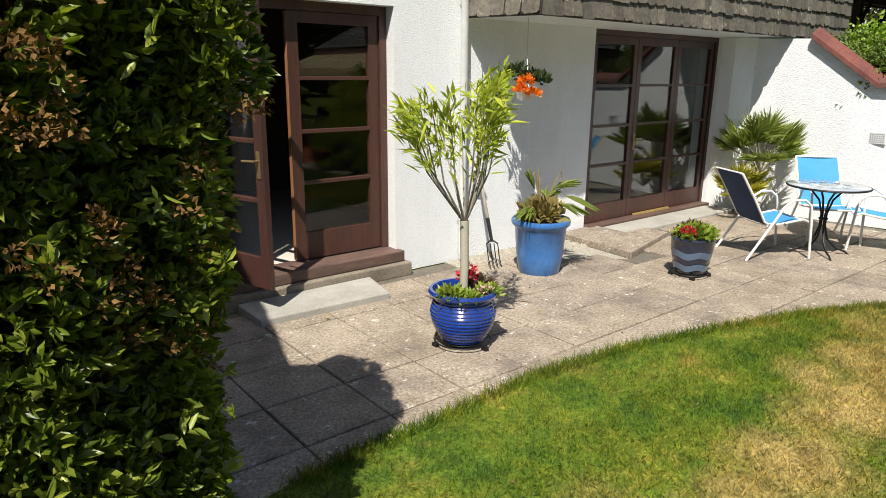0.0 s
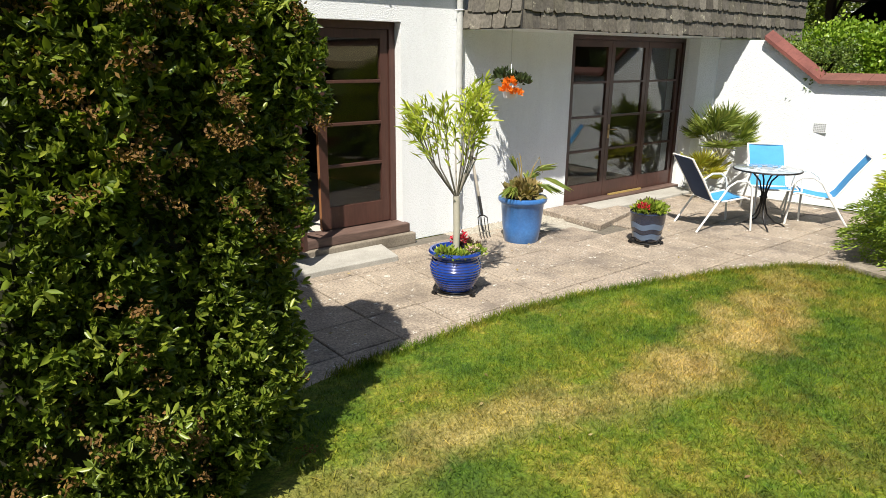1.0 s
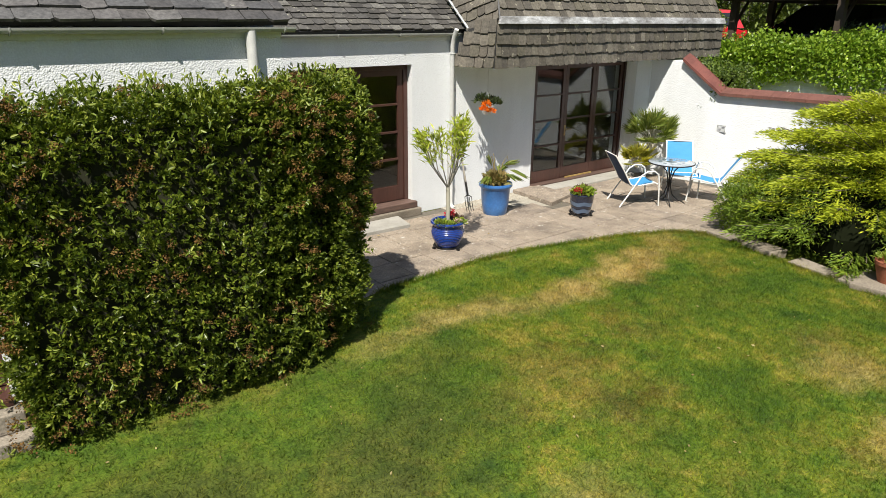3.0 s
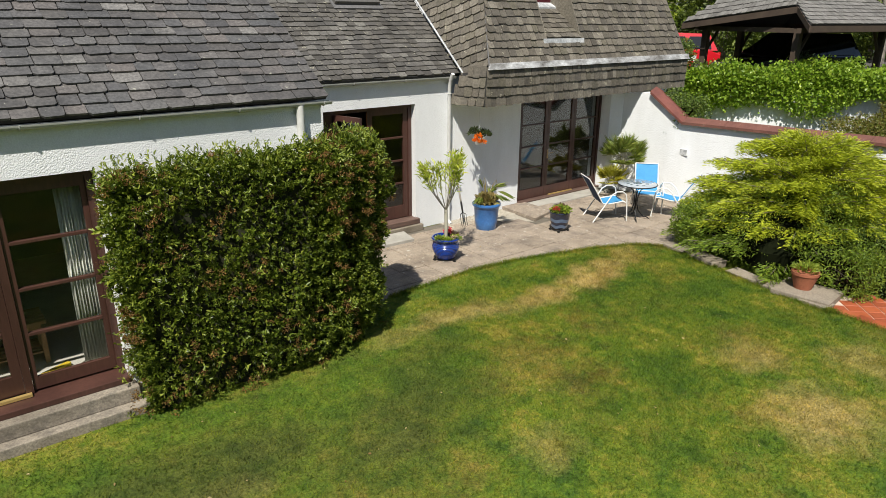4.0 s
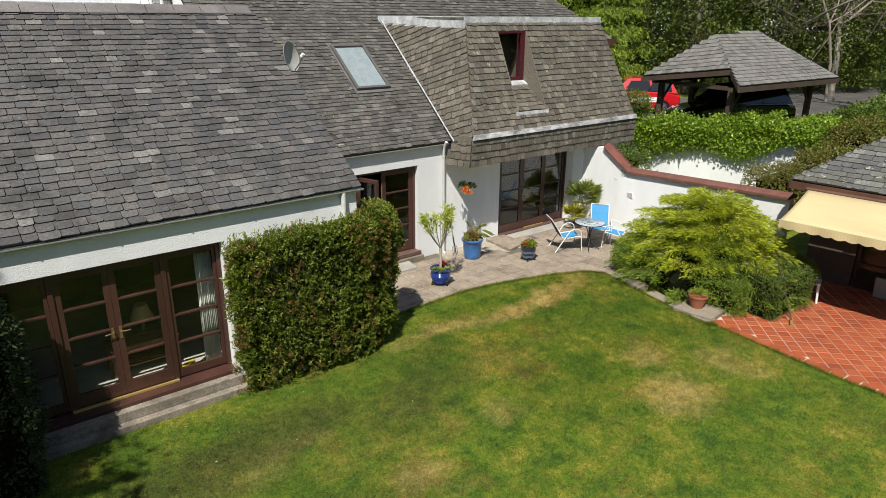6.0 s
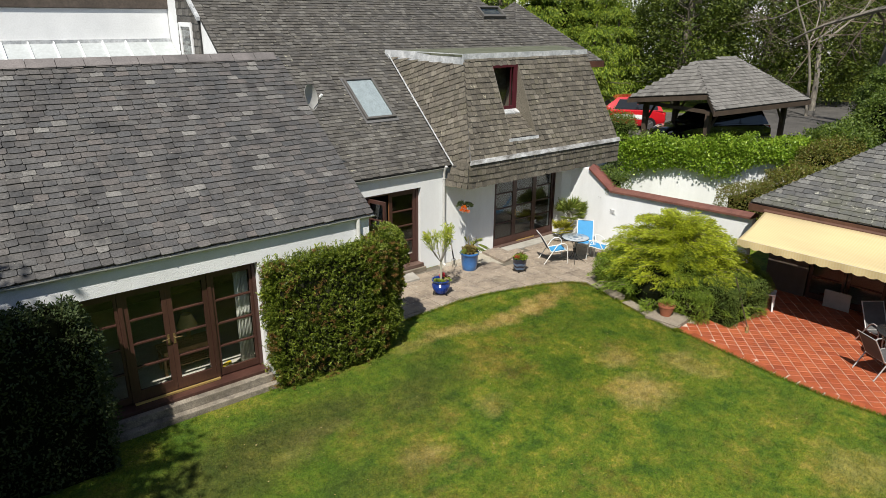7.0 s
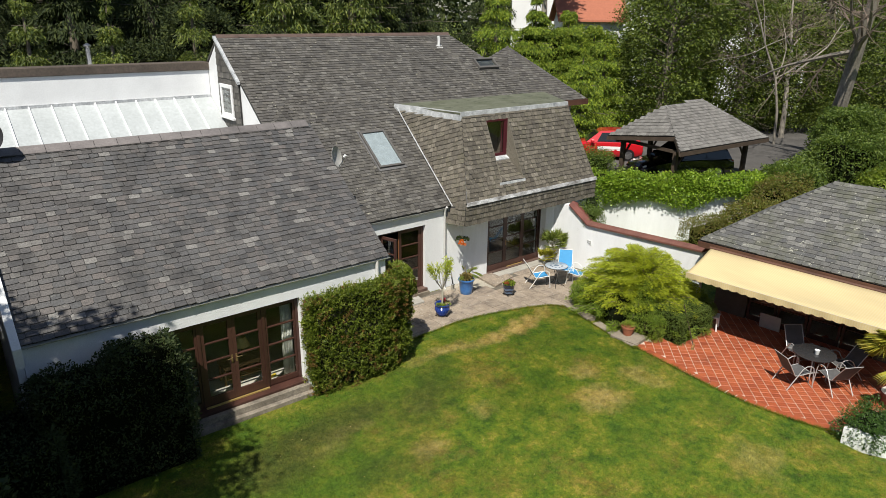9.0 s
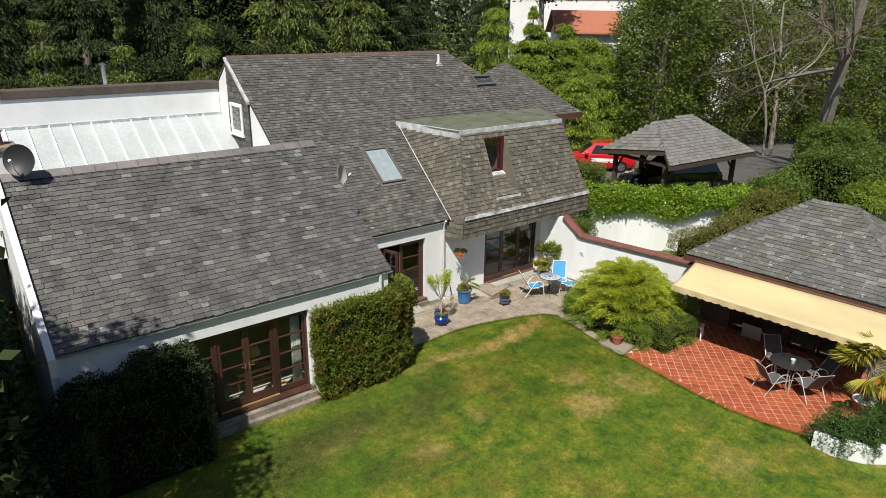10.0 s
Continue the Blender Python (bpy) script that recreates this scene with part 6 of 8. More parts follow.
part("head", Geo().box(-0.16, 0.16, -0.025, 0.025, 0.05, 0.09), M["wood"], br, bevel=0.008)
part("bristles", Geo().add([(-0.15, -0.022, 0.05), (0.15, -0.022, 0.05), (0.15, 0.022, 0.05), (-0.15, 0.022, 0.05), (-0.17, -0.04, 0), (0.17, -0.04, 0), (0.17, 0.04, 0), (-0.17, 0.04, 0)], [(0, 1, 2, 3), (7, 6, 5, 4), (0, 4, 5, 1), (1, 5, 6, 2), (2, 6, 7, 3), (3, 7, 4, 0)]), M["straw"], br)
part("handle", Geo().tube([(0, 0, 0.08), (0.30, 0.42, 1.15)], 0.012, 8), M["dark_wood"], br)

fk = thing("garden_fork", "old garden fork with a wooden shaft leaning on the wall", "garden fork", Matrix.Translation((4.86, 3.86, 0.015)) @ pose(0, 0, 0, -25.5, 8, 0))
for i in range(4):
    x = -0.075 + 0.05 * i
    part("tine", Geo().tube([(x, 0, 0.0), (x, 0.012, 0.12), (x, 0, 0.26)], [0.003, 0.006, 0.006], 6), M["iron"], fk)
part("shoulder", Geo().tube([(-0.075, 0, 0.26), (-0.03, 0, 0.285), (0.03, 0, 0.285), (0.075, 0, 0.26)], 0.008, 6), M["iron"], fk)
part("socket", Geo().tube([(0, 0, 0.28), (0, 0, 0.52)], [0.016, 0.019], 8), M["iron"], fk)
part("shaft", Geo().tube([(0, 0, 0.50), (0, 0, 0.98)], 0.017, 8), M["bark_pale"], fk)
part("grip", Geo().tube([(-0.06, 0, 0.99), (0.06, 0, 0.99)], 0.018, 8), M["dark_wood"], fk)


# ---- pots ----
def trivet(parent, r, wheels=3):
    for q in (r, r * 0.72):
        part("ring", Geo().tube([(q * math.cos(a), q * math.sin(a), 0.05) for a in np.linspace(0, 2 * math.pi, 30, endpoint=False)], 0.006, 6, close=True), M["iron"], parent, smooth=True)
    for i in range(wheels):
        a = i * 2 * math.pi / wheels + 0.7
        part("castor", Geo().tube([(r * math.cos(a) - 0.014, r * math.sin(a), 0.026), (r * math.cos(a) + 0.014, r * math.sin(a), 0.026)], 0.026, 10), M["iron"], parent)


def leafy(name, lots, mat, parent):
    v, f = merge(*lots)
    return soup(name, v, f, mat, parent)


rng = np.random.default_rng(7)


def tuft(c, r, n, size, squash=0.7, up=0.6):
    """A little dome of leaves."""
    d = unit(rng.normal(size=(n, 3)))
    d[:, 2] = np.abs(d[:, 2])
    at = np.array(c) + d * np.array([r, r, r * squash]) * rng.uniform(0.5, 1, (n, 1))
    return leaf_soup(rng, at, d + np.array([0, 0, up]) + rng.normal(size=(n, 3)) * 0.5, rng.uniform(0.7, 1.2, n) * size, rng.uniform(0.7, 1.2, n) * size * 0.55)


# ribbed cobalt pot with a standard oleander
p1 = thing("flower_pot", "ribbed cobalt blue pot with a standard shrub on wire trivet", "flower pot", pose(3.40, 2.67, 0.005))
prof = [(0.0, 0.055), (0.13, 0.055)]
for i in range(49):
    z = 0.06 + 0.30 * i / 48
    prof.append((0.145 + 0.085 * math.sin(math.pi * 0.5 * min(1, (z - 0.05) / 0.22)) - max(0, z - 0.27) * 0.28 + 0.0035 * math.sin(i * math.pi * 0.5), z))
prof += [(0.205, 0.37), (0.235, 0.385), (0.245, 0.405), (0.235, 0.425), (0.215, 0.425), (0.205, 0.40), (0.20, 0.36), (0.0, 0.36)]
part("pot", Geo().lathe(prof, 44), M["blue_rib"], p1, smooth=True)
part("soil", Geo().lathe([(0.0, 0.362), (0.202, 0.362), (0.15, 0.385), (0.0, 0.395)], 24), M["soil"], p1, smooth=True)
trivet(p1, 0.20)
part("stem", Geo().tube([(0, 0, 0.37), (0.006, 0, 0.6), (0, 0.004, 0.90)], [0.031, 0.029, 0.030], 12), M["cream_stem"], p1, smooth=True)
lots, twigs = [], Geo()
for i in range(19):
    a = i * 2.4
    sp = 0.14 + 0.44 * ((i * 0.618) % 1)
    tip = Vector((sp * math.cos(a), sp * math.sin(a), 1.72 + 0.26 * ((i * 0.37) % 1) - sp * 0.42))
    mid = Vector((tip.x * 0.62, tip.y * 0.62, 1.16 + 0.12 * ((i * 0.53) % 1)))
    twigs.tube([(0, 0, 0.88), mid, tip], [0.008, 0.006, 0.003], 6)
    n = 44
    t = rng.uniform(0, 1, n)[:, None] ** 0.6
    at = np.array(mid) * (1 - t) + np.array(tip) * t + rng.normal(size=(n, 3)) * 0.03
    way = np.array([0, 0, 0.9]) + rng.normal(size=(n, 3)) * 0.42 + np.array([tip.x, tip.y, 0]) * 1.3
    lots.append(leaf_soup(rng, at, way, rng.uniform(0.10, 0.19, n), rng.uniform(0.016, 0.028, n), 0.15, droop=0.25))
part("branchwork", twigs, M["bark_pale"], p1)
leafy("foliage", lots, M["olean"], p1)
leafy("bedding_plant", [tuft((-0.15, -0.05, 0.40), 0.10, 160, 0.05), tuft((-0.08, -0.15, 0.39), 0.08, 120, 0.045), tuft((0.10, -0.14, 0.39), 0.09, 120, 0.05)], M["lime_leaf"], p1)
leafy("bedding_plant", [tuft((0.16, 0.02, 0.40), 0.10, 110, 0.05), tuft((0.0, -0.13, 0.38), 0.06, 60, 0.05)], M["purple"], p1)
leafy("blossom", [tuft((0.09, 0.06, 0.46), 0.075, 150, 0.035, 1.3, 0.2)], M["red_petal"], p1)
leafy("blossom", [tuft((0.06, -0.16, 0.43), 0.045, 50, 0.03)], M["pink_petal"], p1)

# plain blue pot with a half-dead cordyline
p2 = thing("flower_pot", "tall worn blue glazed pot with a half-dead palm", "flower pot", pose(5.15, 3.58, 0.005))
part("pot", Geo().lathe([(0.0, 0.0), (0.185, 0.0), (0.195, 0.012), (0.225, 0.2), (0.245, 0.45), (0.262, 0.47), (0.278, 0.485), (0.282, 0.51), (0.272, 0.535), (0.245, 0.535), (0.235, 0.49), (0.0, 0.48)], 44), M["blue_pot"], p2, smooth=True)
part("soil", Geo().lathe([(0.0, 0.482), (0.236, 0.482), (0.15, 0.51), (0.0, 0.53)], 24), M["soil"], p2, smooth=True)


def fan(c, way, r, n, spread, mat_len=1.0, droop=0.3, width=0.03):
    """A fan palm leaf: narrow blades spreading from one point."""
    way = Vector(way).normalized()
    side = way.cross(Vector((0, 0, 1)))
    side = side.normalized() if side.length > 0.05 else Vector((1, 0, 0))
    at = np.tile(np.array(c), (n, 1))
    ang = np.linspace(-spread, spread, n)
    d = np.outer(np.cos(ang), np.array(way)) + np.outer(np.sin(ang), np.array(side)) + rng.normal(size=(n, 3)) * 0.03
    return leaf_soup(rng, at, d, r * (1 - 0.25 * np.abs(ang / spread)) * rng.uniform(0.9, 1.05, n), width, 0.12, droop=droop)


def fan_palm(parent, base, crown, stems, r, mat, height, trunk=None, droop=0.3, seed=3, lean=0.55, n=22, low=0.15):
    rr = random.Random(seed)
    lots, st = [], Geo()
    for i in range(stems):
        a = i * 2.39996 + rr.random() * 0.4
        el = low + (1.4 - low) * ((i * 0.7548) % 1)
        length = crown * (0.7 + 0.5 * rr.random())
        tip = Vector(base) + Vector((math.cos(a) * math.cos(el) * length, math.sin(a) * math.cos(el) * length, height + math.sin(el) * length))
        foot = Vector(base) + Vector((0, 0, height * 0.8))
        st.tube([foot, foot.lerp(tip, 0.6) + Vector((0, 0, 0.05)), tip], [0.008, 0.006, 0.004], 5)
        way = (tip - foot).normalized() * lean + Vector((math.cos(a), math.sin(a), 0.15)) * (1 - lean)
        lots.append(fan(tip, way, r * (0.8 + 0.4 * rr.random()), n, 1.35, droop=droop))
    part("stalkwork", st, M["cream_stem"], parent)
    leafy("fronds", lots, mat, parent)
    if trunk:
        part("trunk", Geo().tube(trunk, [0.075, 0.065, 0.085], 10), M["bark"], parent, smooth=True)


lots = [fan((0.20, -0.10, 0.74), (0.9, -0.45, -0.1), 0.40, 18, 0.55), fan((-0.10, 0.0, 0.66), (-0.85, -0.3, 0.05), 0.36, 16, 0.5), fan((0.12, -0.10, 0.68), (0.5, -0.8, 0.0), 0.34, 16, 0.6), fan((0.16, 0, 0.80), (0.8, -0.2, 0.45), 0.38, 14, 0.5), fan((-0.05, 0.05, 0.80), (-0.3, 0.1, 1.0), 0.34, 12, 0.35), fan((0.06, 0.0, 0.7), (0.6, 0.3, 0.5), 0.36, 12, 0.5)]
leafy("green_fronds", lots, M["palm"], p2)
lots = [tuft((0, 0, 0.53), 0.17, 240, 0.13, 0.8, 0.5)]
leafy("dead_fronds", lots, M["straw"], p2)
g = Geo()
for tip, top in (((0.20, -0.1, 0.80), 0.98), ((-0.12, 0.02, 0.95), 0.98), ((-0.03, 0.05, 1.02), 0.98)):
    g.tube([(0, 0, 0.5), (tip[0] * 0.5, tip[1] * 0.5, top - 0.12), (tip[0] * 0.8, tip[1] * 0.8, top), tip], [0.009, 0.008, 0.006, 0.004], 5)
part("stalkwork", g, M["straw"], p2)

# banded navy pot
p3 = thing("flower_pot", "navy pot with pale wavy bands and red flowers, on castors", "flower pot", pose(6.19, 2.60, 0.005))
part("pot", Geo().lathe([(0.0, 0.06), (0.13, 0.06), (0.145, 0.075), (0.175, 0.20), (0.192, 0.30), (0.196, 0.37), (0.205, 0.385), (0.20, 0.40), (0.18, 0.40), (0.175, 0.36), (0.0, 0.35)], 40), M["navy_pot"], p3, smooth=True)
for zc in (0.125, 0.245):
    g, n, v = Geo(), 60, []
    for i in range(n):
        a = 2 * math.pi * i / n
        z = zc + 0.012 * math.sin(a * 5)
        for dz in (-0.032, 0.032):
            rr = 0.145 + (z + dz - 0.075) * (0.24 if z + dz < 0.2 else 0.17) + (0.006 if z + dz >= 0.2 else 0) + 0.004
            v.append((rr * math.cos(a), rr * math.sin(a), z + dz))
    g.add(v, [(2 * i, 2 * ((i + 1) % n), 2 * ((i + 1) % n) + 1, 2 * i + 1) for i in range(n)])
    part("glaze_band", g, M["pale_band"], p3, "pale blue wavy glaze band", smooth=True)
part("soil", Geo().lathe([(0.0, 0.352), (0.176, 0.352), (0.0, 0.38)], 20), M["soil"], p3)
trivet(p3, 0.17, 4)
leafy("foliage", [tuft((0, -0.03, 0.40), 0.19, 420, 0.06, 0.55)], M["lime_leaf"], p3)
leafy("bronze_foliage", [tuft((0.08, 0.05, 0.41), 0.16, 160, 0.06, 0.6)], M["purple"], p3)
leafy("blossom", [tuft((-0.13, -0.02, 0.45), 0.07, 110, 0.035), tuft((0.14, 0.06, 0.45), 0.05, 50, 0.03)], M["red_petal"], p3)

# clay pot on the edging stone
p4 = thing("flower_pot", "terracotta pot with trailing yellow-green plant on the edging", "flower pot", pose(6.80, -1.78, 0.105))
part("pot", Geo().lathe([(0.0, 0.0), (0.125, 0.0), (0.165, 0.14), (0.19, 0.225), (0.20, 0.23), (0.20, 0.27), (0.182, 0.27), (0.17, 0.225), (0.0, 0.215)], 32), M["clay"], p4, smooth=True)
leafy("foliage", [tuft((0, 0, 0.29), 0.20, 260, 0.05, 0.5), tuft((0.12, -0.05, 0.30), 0.12, 90, 0.045, 0.5)], M["lime_leaf"], p4)

# palm in a wide dark pot on the terrace
p5 = thing("palm_pot", "wide dark red pot with white gravel and a golden fan palm", "flower pot", pose(8.92, -8.02, 0.012))
part("pot", Geo().lathe([(0.0, 0.0), (0.24, 0.0), (0.27, 0.02), (0.33, 0.22), (0.345, 0.33), (0.36, 0.345), (0.36, 0.38), (0.33, 0.38), (0.32, 0.35), (0.0, 0.34)], 40), M["maroon_pot"], p5, smooth=True)
part("gravel_top", Geo().lathe([(0.13, 0.352), (0.322, 0.352), (0.32, 0.372), (0.24, 0.385), (0.12, 0.375)], 30), M["white_stone"], p5, "white gravel dressing", smooth=True)
part("soil", Geo().lathe([(0.0, 0.345), (0.13, 0.345), (0.12, 0.372), (0.0, 0.38)], 20), M["soil"], p5)
fan_palm(p5, (-0.02, 0.06, 0.0), 0.50, 30, 0.60, M["palm_gold"], 1.50, [(0.0, 0.0, 0.36), (-0.01, 0.03, 0.9), (-0.02, 0.06, 1.58)], 0.45, 11, 0.6, 26, -0.75)

# low fan palms against the garden wall
fp = thing("fan_palm", "low bushy fan palm against the garden wall", "palm", pose(9.44, 3.60, 0.0))
fan_palm(fp, (0.12, 0.06, 0), 0.40, 36, 0.38, M["palm"], 0.72, None, 0.08, 5, 0.98, 26)
fan_palm(fp, (-0.22, 0.14, 0), 0.26, 24, 0.28, M["palm_gold"], 0.28, None, 0.08, 8, 0.98, 26)

# hanging basket
hb = thing("hanging_basket", "hanging pot of orange begonias under the overhang", "hanging basket", pose(5.20, 3.90, 1.62))
part("pot", Geo().lathe([(0.0, 0.0), (0.07, 0.0), (0.10, 0.11), (0.105, 0.13), (0.09, 0.13), (0.0, 0.11)], 24), M["white"], hb, smooth=True)
part("wire", Geo().tube([(0, 0, 0.78), (0, 0, 0.40)], 0.004, 6), M["metal"], hb)
for i in range(3):
    a = i * 2.094
    part("wire", Geo().tube([(0.1 * math.cos(a), 0.1 * math.sin(a), 0.12), (0, 0, 0.40)], 0.003, 5), M["metal"], hb)
leafy("foliage", [tuft((0.10, -0.02, 0.16), 0.16, 190, 0.075, 0.6), tuft((-0.08, 0.04, 0.20), 0.13, 80, 0.08, 0.8)], M["shrub_dark"], hb)
leafy("blossom", [tuft((-0.10, -0.10, 0.16), 0.06, 60, 0.055, 0.9), tuft((-0.13, -0.06, 0.08), 0.06, 60, 0.055, 0.9), tuft((-0.03, -0.13, 0.05), 0.055, 55, 0.055, 0.9)], M["orange_petal"], hb)
fp.location.z = 0.004


# ---- hedges and shrubs ----
rng = np.random.default_rng(21)


def wob(p, scale, seed=0.0):
    """Smooth bumps, one number for each point."""
    return np.array([noise.noise((x * scale + seed, y * scale, z * scale)) for x, y, z in p])


def box_skin(lo, hi, n, round_r=0.25, bottom=False):
    """Points and outward ways on a rounded box."""
    lo, hi = np.array(lo, float), np.array(hi, float)
    s = hi - lo
    area = [s[1] * s[2], s[1] * s[2], s[0] * s[2], s[0] * s[2], s[0] * s[1], s[0] * s[1] * (1 if bottom else 0)]
    side = rng.choice(6, n, p=np.array(area) / sum(area))
    p = lo + rng.uniform(size=(n, 3)) * s
    ax, hi_side = np.array([0, 0, 1, 1, 2, 2])[side], np.array([0, 1, 0, 1, 1, 0])[side]
    p[np.arange(n), ax] = np.where(hi_side, hi[ax], lo[ax])
    c = np.clip(p, lo + round_r, hi - round_r)
    c[:, 2] = np.clip(p[:, 2], lo[2] + 0.02, hi[2] - round_r)
    d = unit(p - c)
    return c + d * round_r, d


def hedge_leaves(boxes, per, length, width, bump_amt=0.09, depth=0.16, near=True, foot=0.15, holes=False, curve=0.28):
    lots = []
    for lo, hi in boxes:
        s = np.array(hi) - np.array(lo)
        n = int(per * (2 * s[0] * s[2] + 2 * s[1] * s[2] + s[0] * s[1]))
        p, d = box_skin(lo, hi, n, min(curve, s.min() * 0.47))
        p = p + d * (wob(p, 1.7)[:, None] * bump_amt + wob(p, 5.0, 9.0)[:, None] * bump_amt * 0.6) - d * (rng.uniform(0, 1, (n, 1)) ** 1.6 * depth)
        low = np.clip(1 - p[:, 2:] / 0.7, 0, 1)
        p[:, :2] -= d[:, :2] * low * foot
        way = d * 0.6 + np.array([0, 0, 0.25]) + rng.normal(size=(n, 3)) * 0.8
        if holes:
            keep = wob(p, 6.5, 3.0) + rng.normal(size=n) * 0.12 > -0.20
            p, way, n = p[keep], way[keep], int(keep.sum())
        close = p[:, 0] > -0.3 if near else np.zeros(n, bool)
        for m, fine in ((close, True), (~close, False)):
            k = int(m.sum())
            if k:
                lots.append(leaf_soup(rng, p[m], way[m], rng.uniform(0.65, 1.25, k) * length, rng.uniform(0.75, 1.2, k) * width, 0.3, fine, 0.15))
    return lots


def rosettes(boxes, per, length, width, bump_amt=0.13, depth=0.20, foot=0.15):
    """Shoot tips over rounded boxes, each with a whorl of leaves opening outwards."""
    lots = []
    for lo, hi in boxes:
        s = np.array(hi) - np.array(lo)
        n = int(per * (2 * s[0] * s[2] + 2 * s[1] * s[2] + s[0] * s[1]))
        p, d = box_skin(lo, hi, n, min(0.28, s.min() * 0.47))
        p = p + d * (wob(p, 1.7)[:, None] * bump_amt + wob(p, 5.0, 9.0)[:, None] * bump_amt * 0.7) - d * (rng.uniform(0, 1, (n, 1)) ** 1.5 * depth)
        p[:, :2] -= d[:, :2] * np.clip(1 - p[:, 2:] / 0.7, 0, 1) * foot
        high = np.clip(p[:, 2] / 2.6, 0, 1)
        p[:, 1] += 0.11 * high ** 3 * np.clip(-d[:, 1], 0, 1)
        d[:, 2] += 0.4 * high ** 2
        keep = wob(p, 6.0, 3.0) + rng.normal(size=n) * 0.12 > -0.46
        p, d = p[keep], d[keep]
        n = len(p)
        axis = unit(d * 0.7 + np.array([-0.15, -0.1, 0.55]) + rng.normal(size=(n, 3)) * 0.38)
        size = rng.uniform(0.7, 1.25, n)
        for m, k in ((p[:, 0] > -0.3, 8), (p[:, 0] <= -0.3, 6)):
            c = int(m.sum())
            if not c:
                continue
            a, q = np.repeat(axis[m], k, 0), np.repeat(p[m], k, 0)
            z = np.repeat(size[m], k) * rng.uniform(0.75, 1.2, c * k)
            side = unit(np.cross(a, rng.normal(size=(c * k, 3))))
            spread = rng.uniform(0.35, 1.5, (c * k, 1))
            at = q - a * rng.uniform(0, 0.03, (c * k, 1)) * spread
            lots.append(leaf_soup(rng, at, a + side * spread, z * length, z * width, 0.28, k == 8, 0.12))
    return lots


def flower_heads(boxes, count, r, mini=26):
    lots = []
    for lo, hi in boxes:
        s = np.array(hi) - np.array(lo)
        k = int(count * (s[0] + s[1]))
        p, d = box_skin(lo, hi, k, min(0.28, s.min() * 0.45))
        p = p + d * wob(p, 1.7)[:, None] * 0.09 + d * 0.01
        keep = wob(p, 1.9, 4.0) + 0.25 * wob(p, 6.0, 2.0) > 0.08
        p, d = p[keep], d[keep]
        n = len(p) * mini
        at = np.repeat(p, mini, 0) + unit(rng.normal(size=(n, 3))) * r * rng.uniform(0.3, 1, (n, 1)) * np.array([1, 1, 0.7])
        lots.append(leaf_soup(rng, at, np.repeat(d, mini, 0) + rng.normal(size=(n, 3)), rng.uniform(0.014, 0.028, n), 0.013, 0.2))
    return lots


# A solid filler behind the leaves; its dark colour stands in for inner shade.
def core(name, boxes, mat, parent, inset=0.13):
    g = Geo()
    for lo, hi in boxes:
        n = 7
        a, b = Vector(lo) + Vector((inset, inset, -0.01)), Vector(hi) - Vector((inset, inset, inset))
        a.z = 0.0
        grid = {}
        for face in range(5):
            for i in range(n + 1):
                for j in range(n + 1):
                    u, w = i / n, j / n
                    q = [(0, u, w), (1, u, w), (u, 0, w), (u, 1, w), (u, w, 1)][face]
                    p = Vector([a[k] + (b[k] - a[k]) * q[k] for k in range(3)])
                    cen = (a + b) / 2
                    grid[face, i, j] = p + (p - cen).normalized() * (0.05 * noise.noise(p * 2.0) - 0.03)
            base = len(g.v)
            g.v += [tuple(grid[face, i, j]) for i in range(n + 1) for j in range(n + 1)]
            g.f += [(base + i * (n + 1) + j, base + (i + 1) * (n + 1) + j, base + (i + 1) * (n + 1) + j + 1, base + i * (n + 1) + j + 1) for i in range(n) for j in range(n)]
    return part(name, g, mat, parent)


def bush(label, boxes, per, size, mat, name="shrub"):
    t = thing(name, label, "shrub")
    curve = min(1.5, 0.47 * min(min(b - a for a, b in zip(lo, hi)) for lo, hi in boxes))
    # filler coloured near-black in place of shade inside the bush
    core("shrub_inside", boxes, M["shade_core"], t, 0.15 + 0.42 * curve)
    leafy("foliage", hedge_leaves(boxes, per, size, size * 0.5, 0.22 + 0.12 * curve, 0.3, False, 0.05, False, curve), mat, t)
    return t


HEDGE = [((-2.12, 0.66, 0.02), (0.46, 1.23, 2.60)), ((-0.05, 0.79, 0.02), (0.88, 1.6, 2.58)), ((0.20, 1.04, 0.02), (1.15, 1.85, 2.57)), ((0.30, 1.25, 0.02), (1.31, 2.05, 2.56)), ((0.35, 1.12, 1.75), (1.38, 2.0, 2.58))]
hd = thing("hedge", "clipped dark green evergreen hedge with brown spent flowers", "hedge")
core("hedge_inside", HEDGE, M["hedge_shade"], hd, 0.24)
leafy("foliage", rosettes(HEDGE, 980, 0.047, 0.020), M["hedge_leaf"], hd)
leafy("spent_bloom", flower_heads(HEDGE, 300, 0.055, 30), M["spent"], hd)
# young shoots standing out of the top
n = 900
p, d = box_skin(HEDGE[0][0], HEDGE[0][1], n, 0.26)
p2_, d2_ = box_skin(HEDGE[2][0], HEDGE[2][1], n, 0.26)
p, d = np.concatenate([p, p2_]), np.concatenate([d, d2_])
keep = (p[:, 2] > 2.2) | (rng.uniform(size=len(p)) < 0.25)
p, d = p[keep], d[keep]
at = np.repeat(p, 7, 0) + np.repeat(d + np.array([0, 0, 0.8]), 7, 0) * np.tile(np.linspace(0.0, 0.07, 7), len(p))[:, None]
leafy("young_growth", [leaf_soup(rng, at, np.repeat(d, 7, 0) * 0.5 + rng.normal(size=(len(at), 3)) * 0.7 + np.array([0, 0, 0.5]), 0.055, 0.02, 0.3, True, 0.1)], M["shoot"], hd)

